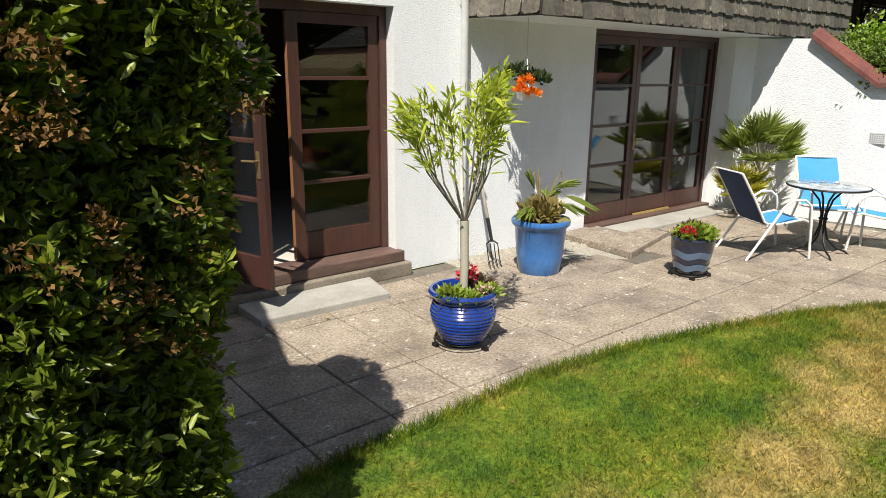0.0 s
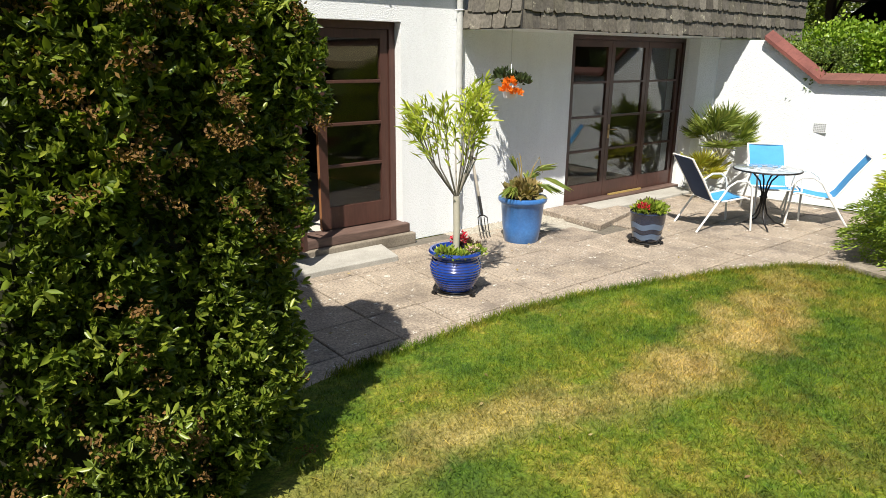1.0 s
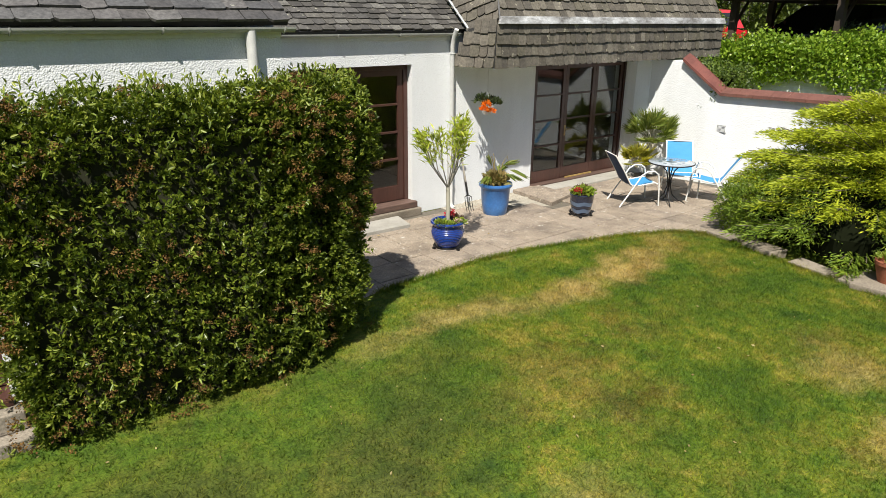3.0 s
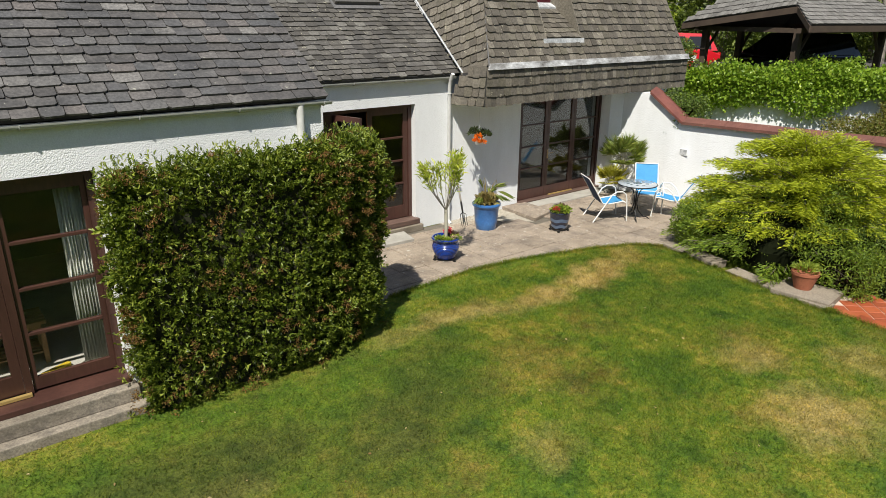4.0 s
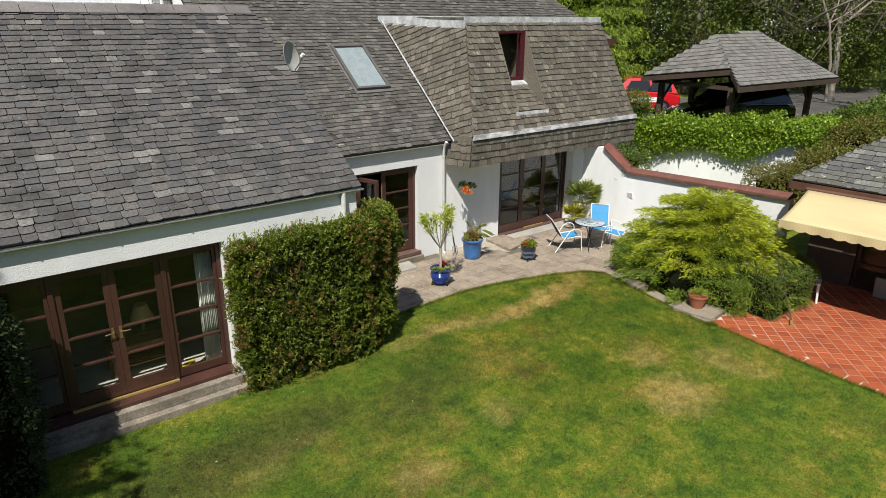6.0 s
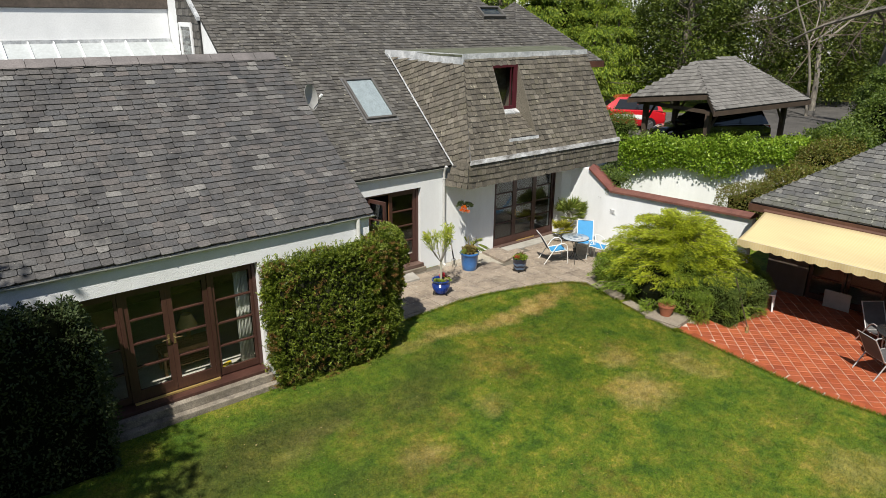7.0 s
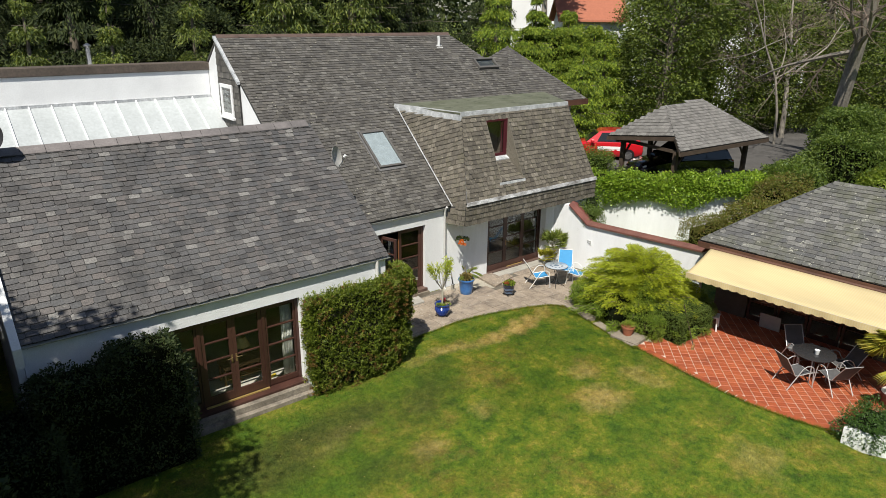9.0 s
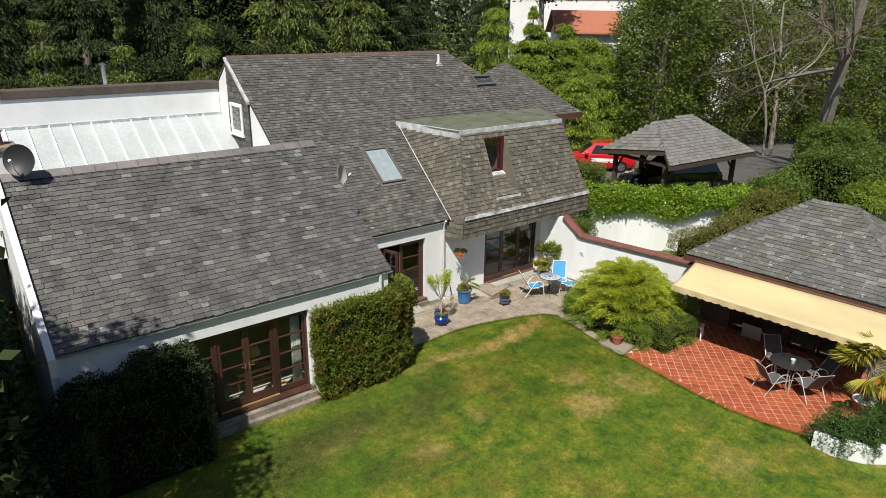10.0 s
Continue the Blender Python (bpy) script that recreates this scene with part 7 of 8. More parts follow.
BUSH = [((-7.75, 0.10, 0.02), (-4.95, 1.24, 2.55)), ((-6.3, 0.25, 0.9), (-5.1, 1.2, 2.82)), ((-8.9, -0.6, 0.02), (-7.4, 1.4, 1.9))]
bs = thing("shrub", "loose dark evergreen shrub against the wing wall", "shrub")
# black filler paints the shade behind this shrub's leaves
core("shrub_inside", BUSH, M["shade_core"], bs)
leafy("foliage", hedge_leaves(BUSH, 950, 0.075, 0.034, 0.22, 0.3, False), M["shrub_dark"], bs)


def juniper(name, label, c, rx, ry, h, boughs, per, mat, seed, flat=0.35):
    """A spreading shrub: arching boughs, each a flat feathery fan."""
    t = thing(name, label, "shrub", pose(c[0], c[1], 0.0))
    rr = random.Random(seed)
    lots, low, st = [], [], Geo()
    for i in range(boughs):
        a = i * 2.39996 + rr.random() * 0.5
        q = ((i * 0.7548) % 1) ** 1.15
        zt = 0.10 + 0.88 * q + 0.03 * rr.random()
        rad = math.sqrt(max(0.02, 1.02 - zt * zt)) * (0.72 + 0.36 * rr.random())
        ex, ey = math.cos(a) * rx * rad, math.sin(a) * ry * rad
        ez = h * zt
        tip = np.array([ex, ey, ez])
        out = unit(np.array([ex + 0.01, ey, (0.10 + 0.35 * rr.random()) * (0.5 + zt)]))
        back = tip - out * (0.75 + 0.45 * rr.random())
        st.tube([(ex * 0.1, ey * 0.1, 0.0), tuple(back * np.array([0.6, 0.6, 0.75])), tuple(back), tuple(tip)], [0.022, 0.015, 0.010, 0.004], 4)
        side = unit(np.cross(out, [0, 0, 1.0]))
        if ez < 0.8 and c[0] + ex < 7.0 and c[1] + ey < -1.42:
            continue
        n = per
        u = rng.uniform(0, 1, n)[:, None] ** 0.8
        w = rng.normal(size=(n, 1)) * 0.19 * (1.12 - u * 0.90)
        at = back + out * u * np.linalg.norm(tip - back) * 1.1 + side * w + np.array([0, 0, 1.0]) * (rng.normal(size=(n, 1)) * 0.022 - np.abs(w) * flat + 0.11 * np.sin(u * 3) - 0.14 * u * u)
        way = out * 1.0 + side * np.sign(w) * 0.55 + np.array([0, 0, 0.08]) + rng.normal(size=(n, 3)) * 0.22
        (low if zt < 0.24 + 0.16 * rr.random() else lots).append(leaf_soup(rng, at, way, rng.uniform(0.05, 0.115, n), rng.uniform(0.011, 0.019, n), 0.2, False, 0.2))
    part("bough_wood", st, M["bark"], t)
    leafy("foliage", lots, mat, t)
    leafy("older_foliage", low, M["juniper_green"], t)
    return t


jp = juniper("juniper", "wide spreading golden juniper in feathery tiers", (8.34, -0.95), 1.84, 2.12, 2.25, 400, 280, M["juniper"], 5, 0.45)
leafy("inner_foliage", hedge_leaves([((-1.42, -1.75, 0.02), (1.55, 1.75, 0.95)), ((-1.0, -1.25, 0.2), (1.25, 1.3, 1.45))], 1500, 0.06, 0.016, 0.2, 0.25, False, 0.1, False, 0.6), M["juniper_green"], jp)
sh = thing("shrub", "rounded dark green shrub at the terrace corner", "shrub")
SH = [((7.4, -3.15, 0.02), (9.3, -1.95, 1.0))]
core("shrub_inside", SH, M["shade_core"], sh)
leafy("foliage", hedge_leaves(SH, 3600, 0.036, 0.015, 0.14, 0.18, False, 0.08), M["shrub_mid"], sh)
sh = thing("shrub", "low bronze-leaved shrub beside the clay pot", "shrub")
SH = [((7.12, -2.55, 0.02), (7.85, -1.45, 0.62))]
core("shrub_inside", SH, M["shade_core"], sh)
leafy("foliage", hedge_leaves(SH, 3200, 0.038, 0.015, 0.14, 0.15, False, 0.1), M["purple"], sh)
# turned lumps coloured near-black for the shade under the juniper boughs
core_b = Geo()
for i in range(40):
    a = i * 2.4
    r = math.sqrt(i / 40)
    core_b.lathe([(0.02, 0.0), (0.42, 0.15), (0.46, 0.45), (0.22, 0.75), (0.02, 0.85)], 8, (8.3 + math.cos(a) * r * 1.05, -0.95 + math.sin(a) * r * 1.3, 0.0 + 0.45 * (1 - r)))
tagged(part("juniper_inside", core_b, M["shade_core"]), "near-black filler painting the shade inside the juniper", "shrub", kind="stuff")

bush("tall dark evergreen bank west of the wing", [((-13.0, -6.0, 0.0), (-8.3, 0.2, 2.3)), ((-13.0, -0.5, 0.0), (-8.35, 10.0, 5.0)), ((-12.5, -1.5, 0.0), (-9.2, 3.0, 3.6)), ((-12.5, 3.0, 0.0), (-9.0, 11.0, 4.6))], 110, 0.17, M["shrub_dark"], "hedge")

# ivy on the curved wall
iv = thing("ivy", "bright green ivy tumbling over the curved wall", "ivy")
n = 36000
k = rng.integers(0, len(smooth_line) - 1, n)
f = rng.uniform(size=(n, 1))
line = np.array([tuple(q) for q in smooth_line])
mid = line[k] * (1 - f) + line[k + 1] * f
d = unit(line[k + 1] - line[k])
s = np.stack([d[:, 1], -d[:, 0], d[:, 2] * 0], 1)
ang = rng.uniform(-0.5, math.pi + 0.2, n)
hang = rng.uniform(0, 1, n) ** 1.3
on_face = rng.uniform(size=n) < 0.55
wv = 0.12 * np.sin(mid[:, 0] * 2.1) + 0.1 * np.sin(mid[:, 1] * 3.3)
off = np.where(on_face, 0.30 + 0.10 * np.sin(hang * 3), np.where(np.cos(ang) < 0, 0.8, 0.42) * np.cos(ang))
zz = np.where(on_face, 2.42 - hang * (0.72 + wv * 1.8 + 1.15 * np.clip((mid[:, 1] - 4.3) / 1.2, 0, 1)), 2.28 + 0.36 * np.abs(np.sin(ang)) + wv)
lump = wob(mid + s * off[:, None] * 3, 1.6) * 0.22
at = mid + s * off[:, None] + np.array([0, 0, 1.0]) * (zz + np.where(on_face, 0, lump))[:, None] + rng.normal(size=(n, 3)) * 0.07
leafy("foliage", [leaf_soup(rng, at, s * 0.5 + np.array([0, 0, 0.5]) + rng.normal(size=(n, 3)) * 0.7, rng.uniform(0.06, 0.115, n), rng.uniform(0.05, 0.09, n), 0.2)], M["ivy"], iv)
# near-black tube along the wall top paints the shade within the ivy
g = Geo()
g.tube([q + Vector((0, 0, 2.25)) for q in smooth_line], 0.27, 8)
part("ivy_inside", g, M["shade_core"], iv)

# shrubs between the garden wall and the curved wall, and round the drive
bush("green ivy mound beside the carport", [((14.4, 5.7, 1.0), (15.8, 7.3, 3.3)), ((15.0, 4.7, 1.0), (16.1, 5.9, 2.65))], 600, 0.075, M["shrub_mid"], "ivy")
bush("green shrub creeping over the red coping", [((10.12, 2.3, 1.2), (10.75, 3.4, 2.35))], 900, 0.06, M["shrub_mid"])
bush("dark shrub behind the garden wall", [((11.3, 4.2, 0.0), (13.2, 6.6, 2.4))], 300, 0.09, M["shrub_dark"])
bush("bronze-green shrubs below the drive", [((15.6, -1.2, 0.0), (18.4, 1.0, 2.05)), ((18.0, -0.9, 0.0), (21.0, 1.1, 2.75))], 500, 0.085, M["bronze"])
bush("green shrubs beside the drive", [((19.5, -0.6, 0.0), (24.0, 1.6, 3.1)), ((22.0, -2.5, 0.0), (26.5, 0.8, 4.3))], 300, 0.115, M["shrub_mid"])
bush("dark rounded evergreen beside the drive", [((23.3, -1.6, 0.0), (26.2, 1.4, 5.2))], 700, 0.11, M["shrub_mid"])
bush("dark evergreen bank behind the garden house", [((26.5, -5.5, 0.0), (33.0, -1.0, 4.6)), ((18.0, -5.5, 0.0), (21.5, -3.0, 2.3))], 190, 0.145, M["shrub_dark"])
bush("pale yellow-leaved shrub behind the garden house", [((21.8, -3.6, 0.0), (23.8, -1.5, 3.1))], 520, 0.11, M["lime_leaf"])
bush("bronze-yellow shrub trailing below the curved wall", [((13.4, 0.1, 0.0), (15.8, 1.1, 1.75))], 600, 0.07, M["bronze"])
bush("yellow-green shrub tip beside the carport", [((16.9, 1.9, 2.0), (17.4, 2.4, 2.95))], 900, 0.07, M["ivy"])
bush("grey-green shrub in the carport corner", [((16.2, 2.6, 1.9), (17.0, 3.4, 3.0))], 600, 0.08, M["shrub_dark"])
fx = thing("flax", "striped yellow-green flax clump beside the drive", "flax", pose(16.9, 10.6, DRIVE))
n = 130
a = rng.uniform(0, 2 * math.pi, n)
leafy("blades", [leaf_soup(rng, np.stack([np.cos(a), np.sin(a), a * 0], 1) * 0.15, np.stack([np.cos(a) * 0.45, np.sin(a) * 0.45, 1 + a * 0], 1) + rng.normal(size=(n, 3)) * 0.15, rng.uniform(1.3, 2.3, n), 0.09, 0.2, False, 0.35)], M["palm_gold"], fx)

# low white wall with a clipped hedge at the terrace's end
lw = [Vector((6.40, -7.85, 0)), Vector((6.45, -8.3, 0)), Vector((6.72, -8.85, 0)), Vector((7.2, -9.25, 0)), Vector((8.2, -9.55, 0)), Vector((10.0, -9.7, 0))]
g, v = Geo(), []
for i, p in enumerate(lw):
    d = (lw[min(5, i + 1)] - lw[max(0, i - 1)]).normalized()
    s = Vector((d.y, -d.x, 0))
    v += [p - s * 0.1, p + s * 0.1, p + s * 0.1 + Vector((0, 0, 0.42)), p - s * 0.1 + Vector((0, 0, 0.42))]
g.add(v, [(4 * i + j, 4 * i + (j + 1) % 4, 4 * i + 4 + (j + 1) % 4, 4 * i + 4 + j) for i in range(5) for j in range(4)] + [(0, 3, 2, 1), (20, 21, 22, 23)])
structure("wall_low", g, M["white"], "low white curved wall at the end of the terrace", category="wall")
HB = [((6.26, -8.6, 0.10), (7.7, -7.72, 0.72)), ((6.55, -9.20, 0.34), (9.8, -8.35, 0.74)), ((7.6, -9.66, 0.38), (9.9, -8.8, 0.72))]
bush("clipped ivy hedge on the low white wall", HB, 1500, 0.055, M["ivy_dark"], "hedge")

# ---- trees ----
def tree(label, x, y, h, r, mat, style="broad", leaves=7000, size=0.16, z0=None, trunk_r=0.25, bare=0.12, seed=1, bark=None):
    """Tapered trunk, limbs, and a crown of many small leaves in clumps with gaps."""
    rr = np.random.default_rng(seed)
    z0 = ground_z(x, y) if z0 is None else z0
    t = thing("tree", label, "tree", pose(x, y, z0))
    st = Geo()
    lean = rr.normal(size=2) * 0.03 * h
    spine = [Vector((lean[0] * k, lean[1] * k, h * 0.96 * k)) for k in (0, 0.2, 0.45, 0.7, 1.0)]
    st.tube(spine, [trunk_r * 1.25, trunk_r, trunk_r * 0.75, trunk_r * 0.42, 0.03], 9)
    clumps = int(leaves / 90)
    pts, ways = [], []
    for i in range(clumps):
        k = bare + (1 - bare) * ((i + rr.uniform()) / clumps)
        if style == "conifer":
            tiers = h / 0.95
            k = bare + (1 - bare) * (math.floor((k - bare) / (1 - bare) * tiers) + 0.5 + rr.normal() * 0.13) / tiers
            rad = r * (1.02 - k) ** 0.75 * rr.uniform(0.4, 1.15) * (1.0 + 0.18 * math.sin(k * 40)) + 0.1
        elif style == "column":
            rad = r * min(1.0, 3.2 * (1.02 - k)) * rr.uniform(0.6, 1.05)
        else:
            m = (k - bare) / (1 - bare)
            rad = r * math.sqrt(max(0.03, 1 - (2 * m - 0.85) ** 2 * 0.85)) * rr.uniform(0.58, 1.08)
        a = i * 2.39996 + rr.uniform(0, 0.8)
        out = np.array([math.cos(a), math.sin(a), 0])
        c = out * rad + np.array([lean[0] * k, lean[1] * k, h * k])
        if i % 3 == 0:
            b = Vector((lean[0] * k, lean[1] * k, h * k * (0.97 if style == "conifer" else 0.85)))
            st.tube([b, b.lerp(Vector(c), 0.6) + Vector((0, 0, 0.03 * h * 0.2)), Vector(c)], [max(0.02, trunk_r * 0.28 * (1.1 - k)), 0.02, 0.008], 4)
        cr = r * (0.27 if style == "conifer" else 0.20 if style == "column" else 0.19)
        n = 90
        q = rr.normal(size=(n, 3)) * np.array([cr, cr, cr * 0.6]) * 0.62
        if style == "conifer":
            # a drooping bough in a tier: sprays spread along it and hang from it
            s = rr.uniform(0.25, 1.0, n) ** 0.7
            side = np.array([-out[1], out[0], 0])
            q = np.outer((s - 1) * rad, out) + np.outer(rr.normal(size=n) * (0.10 + 0.24 * rad * (1.15 - s)), side)
            q[:, 2] += 0.16 * rad * np.sin(s * 2.6) - 0.30 * rad * s ** 2 - np.abs(rr.normal(size=n)) * (0.10 + 0.03 * rad)
        pts.append(c + q)
        ways.append(np.tile(out, (n, 1)) * 0.6 + np.array([0, 0, -0.55 if style == "conifer" else 0.2]) + rr.normal(size=(n, 3)) * (0.4 if style == "conifer" else 0.6))
    part("trunk", st, bark or M["bark"], t, smooth=True)
    pts, ways = np.concatenate(pts), np.concatenate(ways)
    n = len(pts)
    v, f = leaf_soup(rr, pts, ways, rr.uniform(0.7, 1.3, n) * size, rr.uniform(0.7, 1.3, n) * size * (0.30 if style == "conifer" else 0.45 if style == "column" else 0.6), 0.2, False, 0.2)
    soup("crown", v, f, mat, t)
    return t


def bare_tree(label, x, y, h, seed, trunk_r=0.35, lean=(0.1, 0.0), limb=0.6):
    rr = random.Random(seed)
    t = thing("tree", label, "tree", pose(x, y, ground_z(x, y)))
    trunk, twigs = Geo(), Geo()

    def grow(p, d, length, rad, level):
        pts, rs, q = [p], [rad], p.copy()
        steps = 5
        for i in range(steps):
            d = (d + Vector((rr.gauss(0, 0.13), rr.gauss(0, 0.13), rr.gauss(0, 0.10) + 0.02))).normalized()
            q = q + d * length / steps
            pts.append(q.copy())
            rs.append(rad * (1 - 0.75 * (i + 1) / steps))
        (trunk if level < 2 else twigs).tube(pts, rs, 8 if level == 0 else 5 if level == 1 else 3)
        if level < 4:
            for i in range([7, 7, 6, 4][level]):
                k = rr.randint(2 if level == 0 else 1, steps)
                e = (d + Vector((rr.gauss(0, 1), rr.gauss(0, 1), rr.gauss(0.0, 0.6)))).normalized()
                grow(pts[k], e, length * rr.uniform(0.32, 0.62), max(0.006, rs[k] * (limb if level == 0 else 0.6)), level + 1)

    grow(Vector((0, 0, 0)), Vector((lean[0], lean[1], 1)).normalized(), h, trunk_r, 0)
    part("trunk", trunk, M["bark_pale"], t, smooth=True)
    part("branchwork", twigs, M["twig"], t)
    return t


# behind the house
for i, (x, y, h, r) in enumerate(((-15, 22, 17, 3.6), (-10.5, 21, 18, 3.6), (-6.5, 23, 17, 3.4), (-2.2, 21.5, 16, 3.2), (1.5, 24, 18, 3.2), (-12.5, 27, 20, 4.0), (-4, 28, 20, 4))):
    tree("tall dark conifer behind the house", x, y, h, r, M["conifer_dark"], "conifer", 42000, 0.21, seed=40 + i, trunk_r=0.28, bare=0.02)
for i, (x, y, h, r) in enumerate(((1.4, 16.6, 9.6, 2.0), (-1.6, 16.8, 8.8, 1.6), (-4.6, 17.2, 9.4, 1.7))):
    tree("yellow-green conifer behind the parapet", x, y, h, r, M["conifer_mid"], "conifer", 17000, 0.13, seed=61 + i, bare=0.05)
bare_tree("grey leafless tree with fine twigs beside the drive", 31.0, 6.2, 9.5, 12, 0.085)
for i, (x, y, h, r, m) in enumerate(((7.6, 21.5, 15, 4.0, "conifer_mid"), (12.2, 22.0, 15, 3.4, "conifer_mid"), (16.0, 25, 17, 3.4, "conifer_dark"), (20.0, 27, 18, 3.6, "conifer_dark"))):
    tree("drooping green conifer behind the ridge", x, y, h, r, M[m], "conifer", 34000, 0.21, seed=70 + i, trunk_r=0.3, bare=0.04)
# between the house and the carport
for box in (((23.0, 18.2, 0.0), (26.4, 20.6, 8.0)), ((25.8, 18.0, 0.0), (29.4, 20.4, 7.6)), ((28.8, 17.6, 0.0), (32.4, 20.0, 7.0))):
    bush("golden-green evergreen standing before the white houses", [box, ((box[0][0] + 0.9, box[0][1] + 0.5, 2.0), (box[1][0] - 0.9, box[1][1] - 0.4, box[1][2] + 0.9))], 180, 0.14, M["conifer_lime"], "thicket")
for i, (x, y, h, r) in enumerate(((20.6, 19.5, 9.2, 2.7), (23.4, 18.6, 8.0, 2.6), (26.3, 18.6, 7.4, 2.6), (29.0, 18.4, 6.6, 2.8), (26.0, 15.0, 5.6, 2.5), (22.8, 14.4, 5.0, 2.2))):
    tree("golden-green conifer with tiered boughs", x, y, h, r, M["conifer_lime"], "conifer", 24000, 0.17, seed=80 + i, trunk_r=0.2, bare=0.02)
for i, (x, y, h, r, m) in enumerate(((28.5, 12.5, 10.5, 3.0, "broad"), (33, 15, 13, 3.6, "broad"), (31, 20, 5.6, 2.6, "broad"), (37, 9, 7.6, 3.0, "broad"), (33.6, 10.2, 8.6, 3.0, "broad"), (24.5, 24.5, 15, 3.0, "conifer_dark"), (40, 2, 12, 4.0, "broad"), (38, -5, 11, 3.6, "broad"), (46, 11, 13, 4.0, "broad"))):
    tree("dark leafy tree at the edge of the garden" if m == "broad" else "tall dark conifer at the edge of the garden", x, y, h, r, M[m], "broad" if m == "broad" else "conifer", 24000, 0.18, seed=90 + i, trunk_r=0.28, bare=0.06)
bare_tree("tall leafless tree with a pale trunk beside the drive", 28.0, 2.4, 15.0, 5, 0.42, (0.10, -0.06), 0.42)
bare_tree("leafless tree with twisted branches beside the drive", 33.5, 7.0, 9.0, 9, 0.17)
bare_tree("leafless tree with twisted branches beside the drive", 35.0, 0.0, 10.0, 19, 0.18)
tree("bare-stemmed pine behind the far gable", 27.5, 21.5, 15, 2.6, M["conifer_dark"], "broad", 4500, 0.28, seed=120, trunk_r=0.3, bare=0.6, bark=M["bark_pale"])
# west of the wing, shading it
for i, (x, y, h, r) in enumerate(((-11.9, -4.1, 12.6, 2.8), (-13.6, -2.1, 12.4, 3.2), (-16.0, 14.5, 13, 3.4))):
    tree("large dark evergreen beside the wing", x, y, h, r, M["conifer_dark"], "broad", 20000, 0.20, seed=130 + i, trunk_r=0.35, bare=0.08)


def far_woods():
    """Woodland all round, closing the view."""
    rr = np.random.default_rng(5)
    pts, sizes = [], []
    for i in range(150):
        a = i / 150 * 2 * math.pi
        rad = 52 + rr.uniform(-6, 16)
        h, r = rr.uniform(10, 19), rr.uniform(3.0, 5.0)
        c = np.array([8 + rad * math.cos(a), 6 + rad * math.sin(a), 1.0])
        seen = -0.2 < a < 2.2
        n = 1250 if seen else 300
        z = rr.uniform(0, 1, n)
        q = unit(rr.normal(size=(n, 3)))[:, :2] * (r * (1.05 - z) ** 0.6 * rr.uniform(0.6, 1.05, n))[:, None]
        pts.append(c + np.column_stack([q, z * h]))
        sizes.append(np.full(n, 0.55 if seen else 1.4))
    pts, sizes = np.concatenate(pts), np.concatenate(sizes)
    n = len(pts)
    v, f = leaf_soup(rr, pts, rr.normal(size=(n, 3)) + np.array([0, 0, -0.3]), sizes * rr.uniform(0.6, 1.4, n), sizes * rr.uniform(0.4, 0.9, n), 0.2)
    ob = soup("far_woods", v, f, M["conifer_dark"])
    return tagged(ob, "dark mixed woodland closing the view all round", "woodland", "", "stuff")


far_woods()
rt = random.Random(17)
for k in range(18):
    x, y, top = -25.0 + k * 2.5 + rt.uniform(-0.6, 0.6), 18.4 + (3.0 if k > 14 else 0) + rt.uniform(-0.8, 0.8), rt.uniform(6.6, 9.6)
    w = rt.uniform(1.5, 2.1)
    bush("dark evergreen bush in the thicket behind the house", [((x - w, y - 1.4, 0.0), (x + w, y + 1.4, top)), ((x - w * 1.1, y - 1.7, 0.0), (x + w * 1.1, y + 1.3, top * 0.72))], 150, 0.14, M["conifer_mid" if k % 4 == 1 else "conifer_dark"], "thicket")
bush("tall dark woodland edge beyond the thicket", [((-30.0, 27.0, 0.0), (-12.0, 31.0, 15.0)), ((-13.0, 28.0, 0.0), (0.0, 32.0, 13.5)), ((-1.0, 29.0, 0.0), (12.0, 33.0, 15.5)), ((11.0, 30.0, 0.0), (24.0, 34.0, 14.0))], 60, 0.28, M["conifer_dark"], "thicket")


def far_house(x, y, w, d, h, turn, roof, label):
    t = thing("house", label, "house", pose(x, y, 2.0, 0, 0, turn))
    part("wall", Geo().box(-w / 2, w / 2, -d / 2, d / 2, 0, h), M["white"], t)
    e = 0.4
    part("roof", Geo().slab([(-w / 2 - e, -d / 2 - e, h - 0.1), (w / 2 + e, -d / 2 - e, h - 0.1), (w / 2 + e, 0, h + d * 0.38), (-w / 2 - e, 0, h + d * 0.38)], (0, 0.02, 0.12)).slab([(-w / 2 - e, 0, h + d * 0.38), (w / 2 + e, 0, h + d * 0.38), (w / 2 + e, d / 2 + e, h - 0.1), (-w / 2 - e, d / 2 + e, h - 0.1)], (0, 0.02, 0.12)), roof, t)
    part("gable", Geo().slab([(-w / 2, -d / 2, h), (-w / 2, d / 2, h), (-w / 2, 0, h + d * 0.36)], (w, 0, 0)), M["white"], t)
    for i in range(3):
        a = -w / 2 + w * (i + 0.5) / 3
        win_ob = part("window", Geo().box(a - 0.6, a + 0.6, -d / 2 - 0.03, -d / 2 + 0.02, h * 0.45, h * 0.45 + 1.2), M["car_glass"], t, "dark window")
        part("window_sill", Geo().box(a - 0.66, a + 0.66, -d / 2 - 0.05, -d / 2 - 0.032, h * 0.45 - 0.06, h * 0.45), M["white"], win_ob)
    return t


far_house(32.6, 22.2, 4.4, 3.8, 6.6, -38, M["orange_tile"], "low white house wing with an orange tiled roof beyond the trees")
far_house(37.5, 27.0, 11.0, 6.0, 9.6, -52, M["orange_tile"], "tall white house with an orange tiled roof beyond the trees")
far_house(44.5, 14.5, 6, 6, 5.6, 25, M["slate"], "white house half hidden beyond the trees")

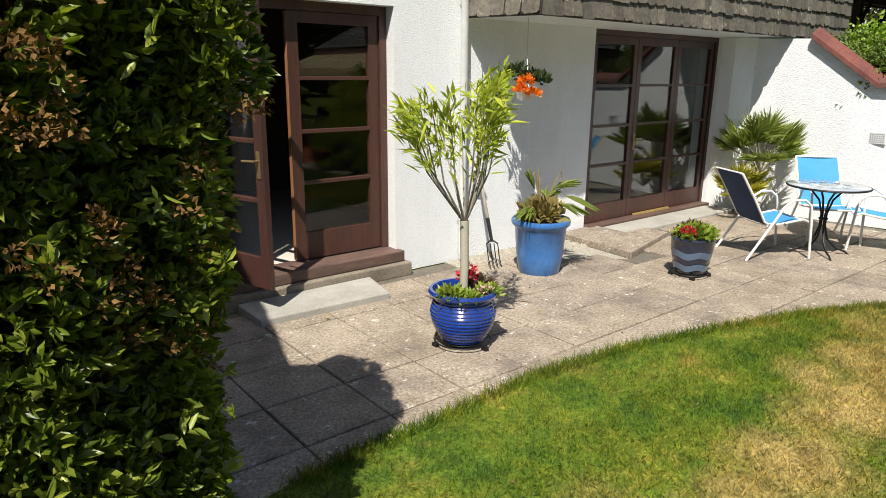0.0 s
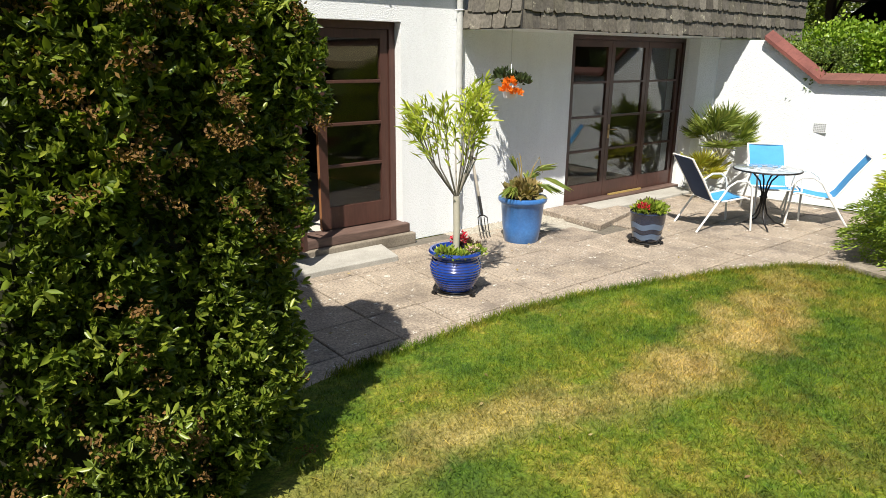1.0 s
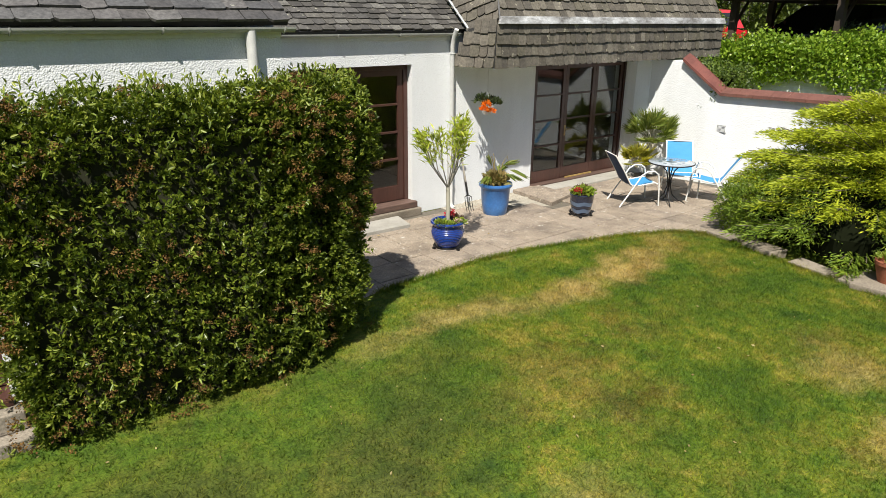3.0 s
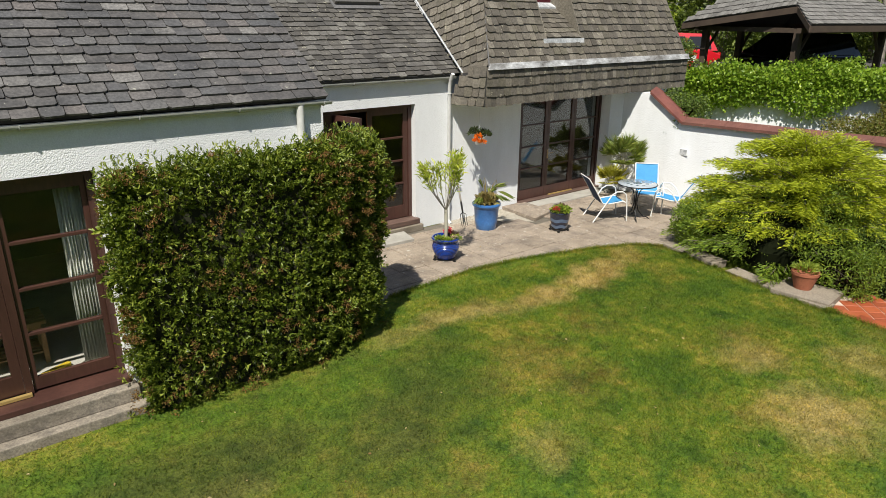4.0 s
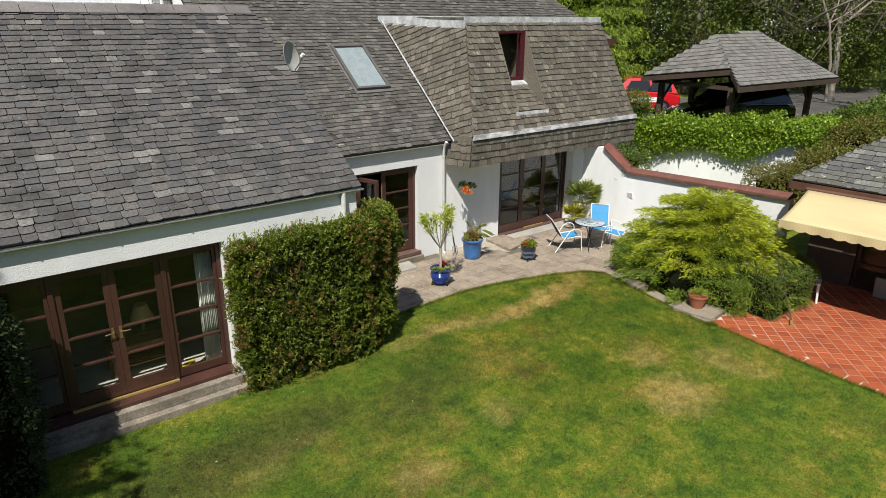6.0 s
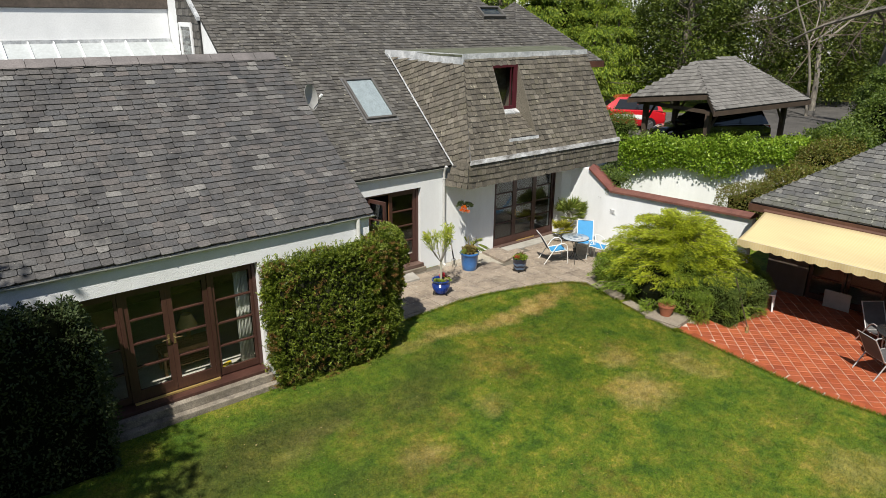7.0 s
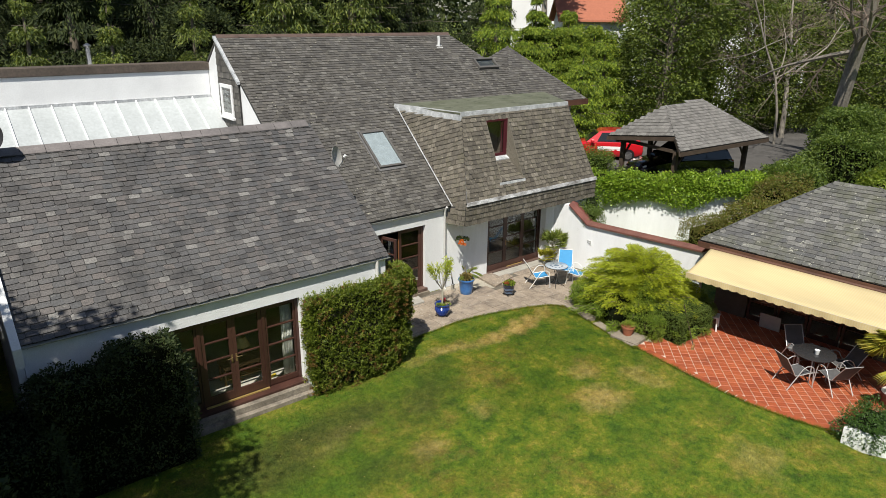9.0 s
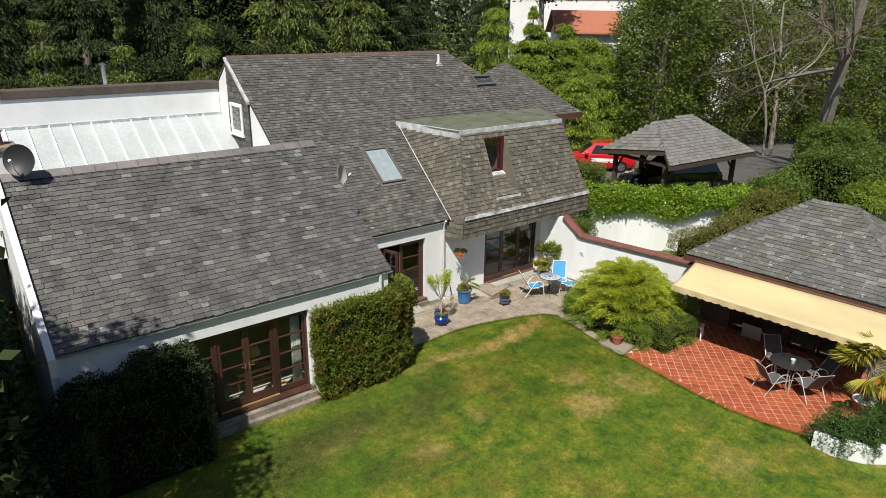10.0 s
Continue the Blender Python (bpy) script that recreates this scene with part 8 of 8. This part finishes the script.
# ---- lawn detail ----
rng = np.random.default_rng(3)
LAWN = [(-9.5, -12.0), (6.2, -12.0), (6.3, -8.4), (6.38, -7.7)] + [(x, y) for x, y in terrace_edge[::-1][1:]] + LAWN_EDGE[::-1] + [(1.0, 0.9), (-2.0, 1.1), (-5.4, 0.95), (-7.5, 1.2), (-9.5, 1.3)]


def inside_many(poly, p):
    hit = np.zeros(len(p), bool)
    for (x1, y1), (x2, y2) in zip(poly, poly[1:] + poly[:1]):
        if y1 != y2:
            hit ^= ((y1 > p[:, 1]) != (y2 > p[:, 1])) & (p[:, 0] < (x2 - x1) * (p[:, 1] - y1) / (y2 - y1) + x1)
    return hit


def blades(p, h, w, lean):
    n = len(p)
    a = rng.uniform(0, 2 * math.pi, n)
    d = np.stack([np.cos(a), np.sin(a), a * 0], 1)
    b = np.column_stack([p, np.full(n, 0.024)])
    l = rng.normal(size=(n, 3)) * lean
    l[:, 2] = 1
    v = np.stack([b - d * w, b + d * w, b + l * rng.uniform(0.6, 1.2, (n, 1)) * h], 1).reshape(-1, 3)
    return v, np.arange(3 * n).reshape(-1, 3)


near = rng.uniform((0.0, -4.6), (7.0, 2.1), (190000, 2))
near = near[rng.uniform(size=len(near)) < np.clip(near[:, 0] / 2.5, 0, 1) * np.clip((near[:, 1] + 4.6) / 2.5, 0, 1)]
wide = rng.uniform((-7.0, -10.0), (6.9, 1.4), (255000, 2))
p, wide = near[inside_many(LAWN, near)], wide[inside_many(LAWN, wide)]
edge = np.array(LAWN_EDGE[1:] + terrace_edge)
k = rng.integers(0, len(edge) - 1, 16000)
f = rng.uniform(size=(16000, 1))
e = edge[k] * (1 - f) + edge[k + 1] * f + rng.normal(size=(16000, 2)) * 0.035 - np.array([0.0, 0.015])
v, f = merge(blades(p, 0.040, 0.0036, 0.6), blades(wide, 0.042, 0.0058, 0.75), blades(e, 0.065, 0.0036, 0.5))
tagged(soup("grass", v, f, M["blade"]), "short mown grass, green with dry tips", "grass", "", "stuff")
n = 420
p = rng.uniform((-6, -7), (6.9, 4.0), (n, 2))
p = p[(inside_many(LAWN, p) | inside_many(PATIO, p))]
v, f = leaf_soup(rng, np.column_stack([p, np.full(len(p), 0.05)]), rng.normal(size=(len(p), 3)) * np.array([1, 1, 0.15]), rng.uniform(0.015, 0.05, len(p)), rng.uniform(0.010, 0.025, len(p)), 0.2)
tagged(soup("fallen_leaves", v, f, M["fallen"]), "dry leaves and petals scattered on the lawn", "leaf litter", "", "stuff")
n = 900
p = rng.uniform((4.9, 3.95), (6.3, 4.38), (n, 2))
g = Geo()
for x, y in p:
    r = random.uniform(0.012, 0.035)
    g.add([(x - r, y - r * 0.8, 0.0), (x + r, y - r, 0.0), (x + r * 0.9, y + r, 0.0), (x - r, y + r * 0.7, 0.0), (x + r * 0.2, y, r * 1.1)], [(0, 1, 4), (1, 2, 4), (2, 3, 4), (3, 0, 4)])
tagged(part("gravel", g, M["gravel"]), "pale gravel strip along the house wall", "gravel", kind="stuff")

# ---- pieces: slabs, tiles, stones, slates ----
def paver(poly_in, x0, x1, y0, y1, px, py, mat, parent, name, h, turn=0.0, origin=(0, 0), gap=0.012, limit=300, rough=0.004, seed=2, stagger=False, sx=None):
    """Paving pieces on a grid turned about an origin, those inside the outline. The first are objects, the rest one mesh."""
    rr = random.Random(seed)
    c, s = math.cos(radians(turn)), math.sin(radians(turn))
    meshes = []
    for i in range(5):
        a, b = px / 2 - gap / 2, py / 2 - gap / 2
        e = 0.006
        j = lambda: rr.uniform(-rough, rough)
        low = [(-a, -b, -0.02), (a, -b, -0.02), (a, b, -0.02), (-a, b, -0.02)]
        mid = [(-a + j(), -b + j(), h - e), (a + j(), -b + j(), h - e), (a + j(), b + j(), h - e), (-a + j(), b + j(), h - e)]
        top = [(x * (1 - e / a), y * (1 - e / b), h + rr.uniform(-0.001, 0.001)) for x, y, z in mid]
        meshes.append(Geo().add(low + mid + top, [(8, 9, 10, 11)] + [(k, (k + 1) % 4, 4 + (k + 1) % 4, 4 + k) for k in range(4)] + [(4 + k, 4 + (k + 1) % 4, 8 + (k + 1) % 4, 8 + k) for k in range(4)]).mesh(name, mat))
    made, lv, lf = 0, [], []
    for jy in range(int((y1 - y0) / py) + 1):
        for ix in range(int((x1 - x0) / px) + 1):
            u, w = x0 + (ix + (0.5 if stagger and jy % 2 else 0)) * px, y0 + jy * py
            x, y = origin[0] + u * c - w * s, origin[1] + u * s + w * c
            if not in_poly(poly_in, x, y):
                continue
            m = pose(x, y, rr.uniform(-0.002, 0.003), rr.uniform(-0.3, 0.3), rr.uniform(-0.3, 0.3), turn)
            me = meshes[rr.randrange(5)]
            if made < limit:
                ob = new(name, me)
                ob.parent, ob.matrix_basis = parent, m
                made += 1
            else:
                o = len(lv)
                lv += [m @ q.co for q in me.vertices]
                lf += [tuple(o + i for i in q.vertices) for q in me.polygons]
    if lv:
        me = bpy.data.meshes.new(name + "s_beyond")
        me.from_pydata(lv, [], lf)
        me.materials.append(mat)
        ob = new(name + "s_beyond", me)
        ob.parent = parent
        tagged(ob, kind="stuff")


SLABS = LAWN_EDGE[:10] + [(8.2, -0.1), (10.2, -0.1), (9.9, 3.8), (9.4, 3.9), (7.45, 3.9), (7.45, 3.6), (6.25, 3.28), (5.6, 3.85), (4.6, 4.02), (3.7, 4.1), (0.4, 4.36), (0.4, 1.75)]
grow = [(x, y - 0.22) for x, y in LAWN_EDGE[:7]] + [(x + 0.1, y - 0.1) for x, y in LAWN_EDGE[7:10]] + SLABS[10:]
paver(grow, 1.105, 10.4, 0.40, 4.4, 0.527, 0.497, M["concrete"], patio, "paving_slab", 0.020, 0, (0, 0), 0.014)
structure("pavement_gravel", Geo().slab([(4.62, 4.04, 0.0), (5.6, 3.86, 0.0), (6.24, 3.33, 0.0), (6.34, 4.38, 0.0), (4.62, 4.38, 0.0)], (0, 0, 0.008)), M["gravel"], "gravel bed along the wall", category="gravel")
inner_t = [(x + 0.20, y) for x, y in terrace_edge] + [(7.5, -8.6), (9.0, -9.4), (11.5, -9.4), (11.5, -2.2), (9.0, -1.75), (7.0, -2.35)]
paver(inner_t, -3.0, 9.0, -8.2, 4.0, 0.228, 0.202, M["terracotta"], terrace, "quarry_tile", 0.020, -46, (7.0, -4.0), 0.016, 300, 0.002)
rr = random.Random(4)
edge_line = []
for (ax, ay), (bx, by) in zip(terrace_edge, terrace_edge[1:]):
    k = max(1, round(math.hypot(bx - ax, by - ay) / 0.225))
    edge_line += [(ax + (bx - ax) * i / k, ay + (by - ay) * i / k, math.atan2(by - ay, bx - ax)) for i in range(k)]
brick = Geo().box(-0.106, 0.106, -0.105, 0.105, -0.02, 0.030).mesh("border_tile", M["terracotta"], 0.004)
for x, y, a in edge_line:
    ob = new("border_tile", brick)
    ob.parent, ob.matrix_basis = terrace, Matrix.Translation((x + 0.145, y, 0)) @ pose(0, 0, rr.uniform(0, 0.003), 0, 0, math.degrees(a) + 0)

edging = thing("edging", "uneven grey stones edging the juniper bed", "edging", kind="structure")
pts = LAWN_EDGE[8:]
for (ax, ay), (bx, by) in zip(pts, pts[1:]):
    k = max(1, round(math.hypot(bx - ax, by - ay) / 0.55))
    for i in range(k):
        t = (i + 0.5) / k
        l, w, h = rr.uniform(0.46, 0.54), rr.uniform(0.28, 0.38), rr.uniform(0.07, 0.10)
        g = Geo().box(-l / 2, l / 2, -w / 2, w / 2, -0.03, h)
        g.v = [(x + rr.uniform(-0.02, 0.02), y + rr.uniform(-0.02, 0.02), z + rr.uniform(-0.008, 0.008)) for x, y, z in g.v]
        part("edging_stone", g, M["stone"], edging, bevel=0.014, at=pose(ax + (bx - ax) * t + 0.16, ay + (by - ay) * t, 0, 0, 0, math.degrees(math.atan2(by - ay, bx - ax))))
part("edging_stone", Geo().box(-0.34, 0.36, -0.40, 0.42, 0.0, 0.105), M["stone"], edging, bevel=0.014, at=pose(6.76, -1.88, 0, 0, 0, 6))

south_slates = [(WX0, 1.150, WE[1] - 0.0254), (WX1 + 0.06, 1.150, WE[1] - 0.0254)] + south[2:]
slate_face(roof_wing, south_slates, 0.225, 0.138, M["slate"], 300, 3)
slate_face(roof_main, main_poly, 0.19, 0.122, M["slate_old"], 300, 5, holes=[(3.20, 4.22, mz(5.70), mz(7.05))])
slate_face(roof_skirt, skirt, 0.15, 0.175, M["shingle"], 150, 7, thick=0.015)
slate_face(roof_skirt, skirt_l, 0.15, 0.175, M["shingle"], 40, 8)
slate_face(roof_mansard, front, 0.17, 0.155, M["shingle"], 300, 9, holes=[(hx0 - 0.01, hx1 + 0.01, zs - 0.03, hz1 + 0.02)], thick=0.016)
slate_face(roof_mansard_side, side, 0.17, 0.155, M["shingle"], 200, 10, thick=0.013)
slate_face(apron, [(x, y - 0.004, z + 0.004) for x, y, z in APRON], 0.2, 0.15, M["shingle"], 60, 11)
slate_face(roof_far, far_s, 0.24, 0.15, M["slate_old"], 120, 12)
slate_face(roof_far_w, far_w, 0.24, 0.15, M["slate_old"], 60, 13)
slate_face(roof_h2, [c2, c1, R1, R2], 0.25, 0.15, M["slate_lichen"], 300, 14)
slate_face(roof_h2n, [c1, c4, R1], 0.25, 0.15, M["slate_lichen"], 60, 15)
slate_face(roof_h2s, [c3, c2, R2], 0.25, 0.15, M["slate_lichen"], 60, 16)
slate_face(cp_s, [k1, k2, rb, ra], 0.14, 0.17, M["shingle_grey"], 300, 17)
slate_face(cp_w, [k4, kh, ra], 0.14, 0.17, M["shingle_grey"], 120, 18)
slate_face(cp_e, [k2, k3, rb], 0.14, 0.17, M["shingle_grey"], 60, 19)
slate_face(hung_wall, [(x - 0.034, y, z) for x, y, z in hung], 0.26, 0.20, M["slate_old"], 60, 20)
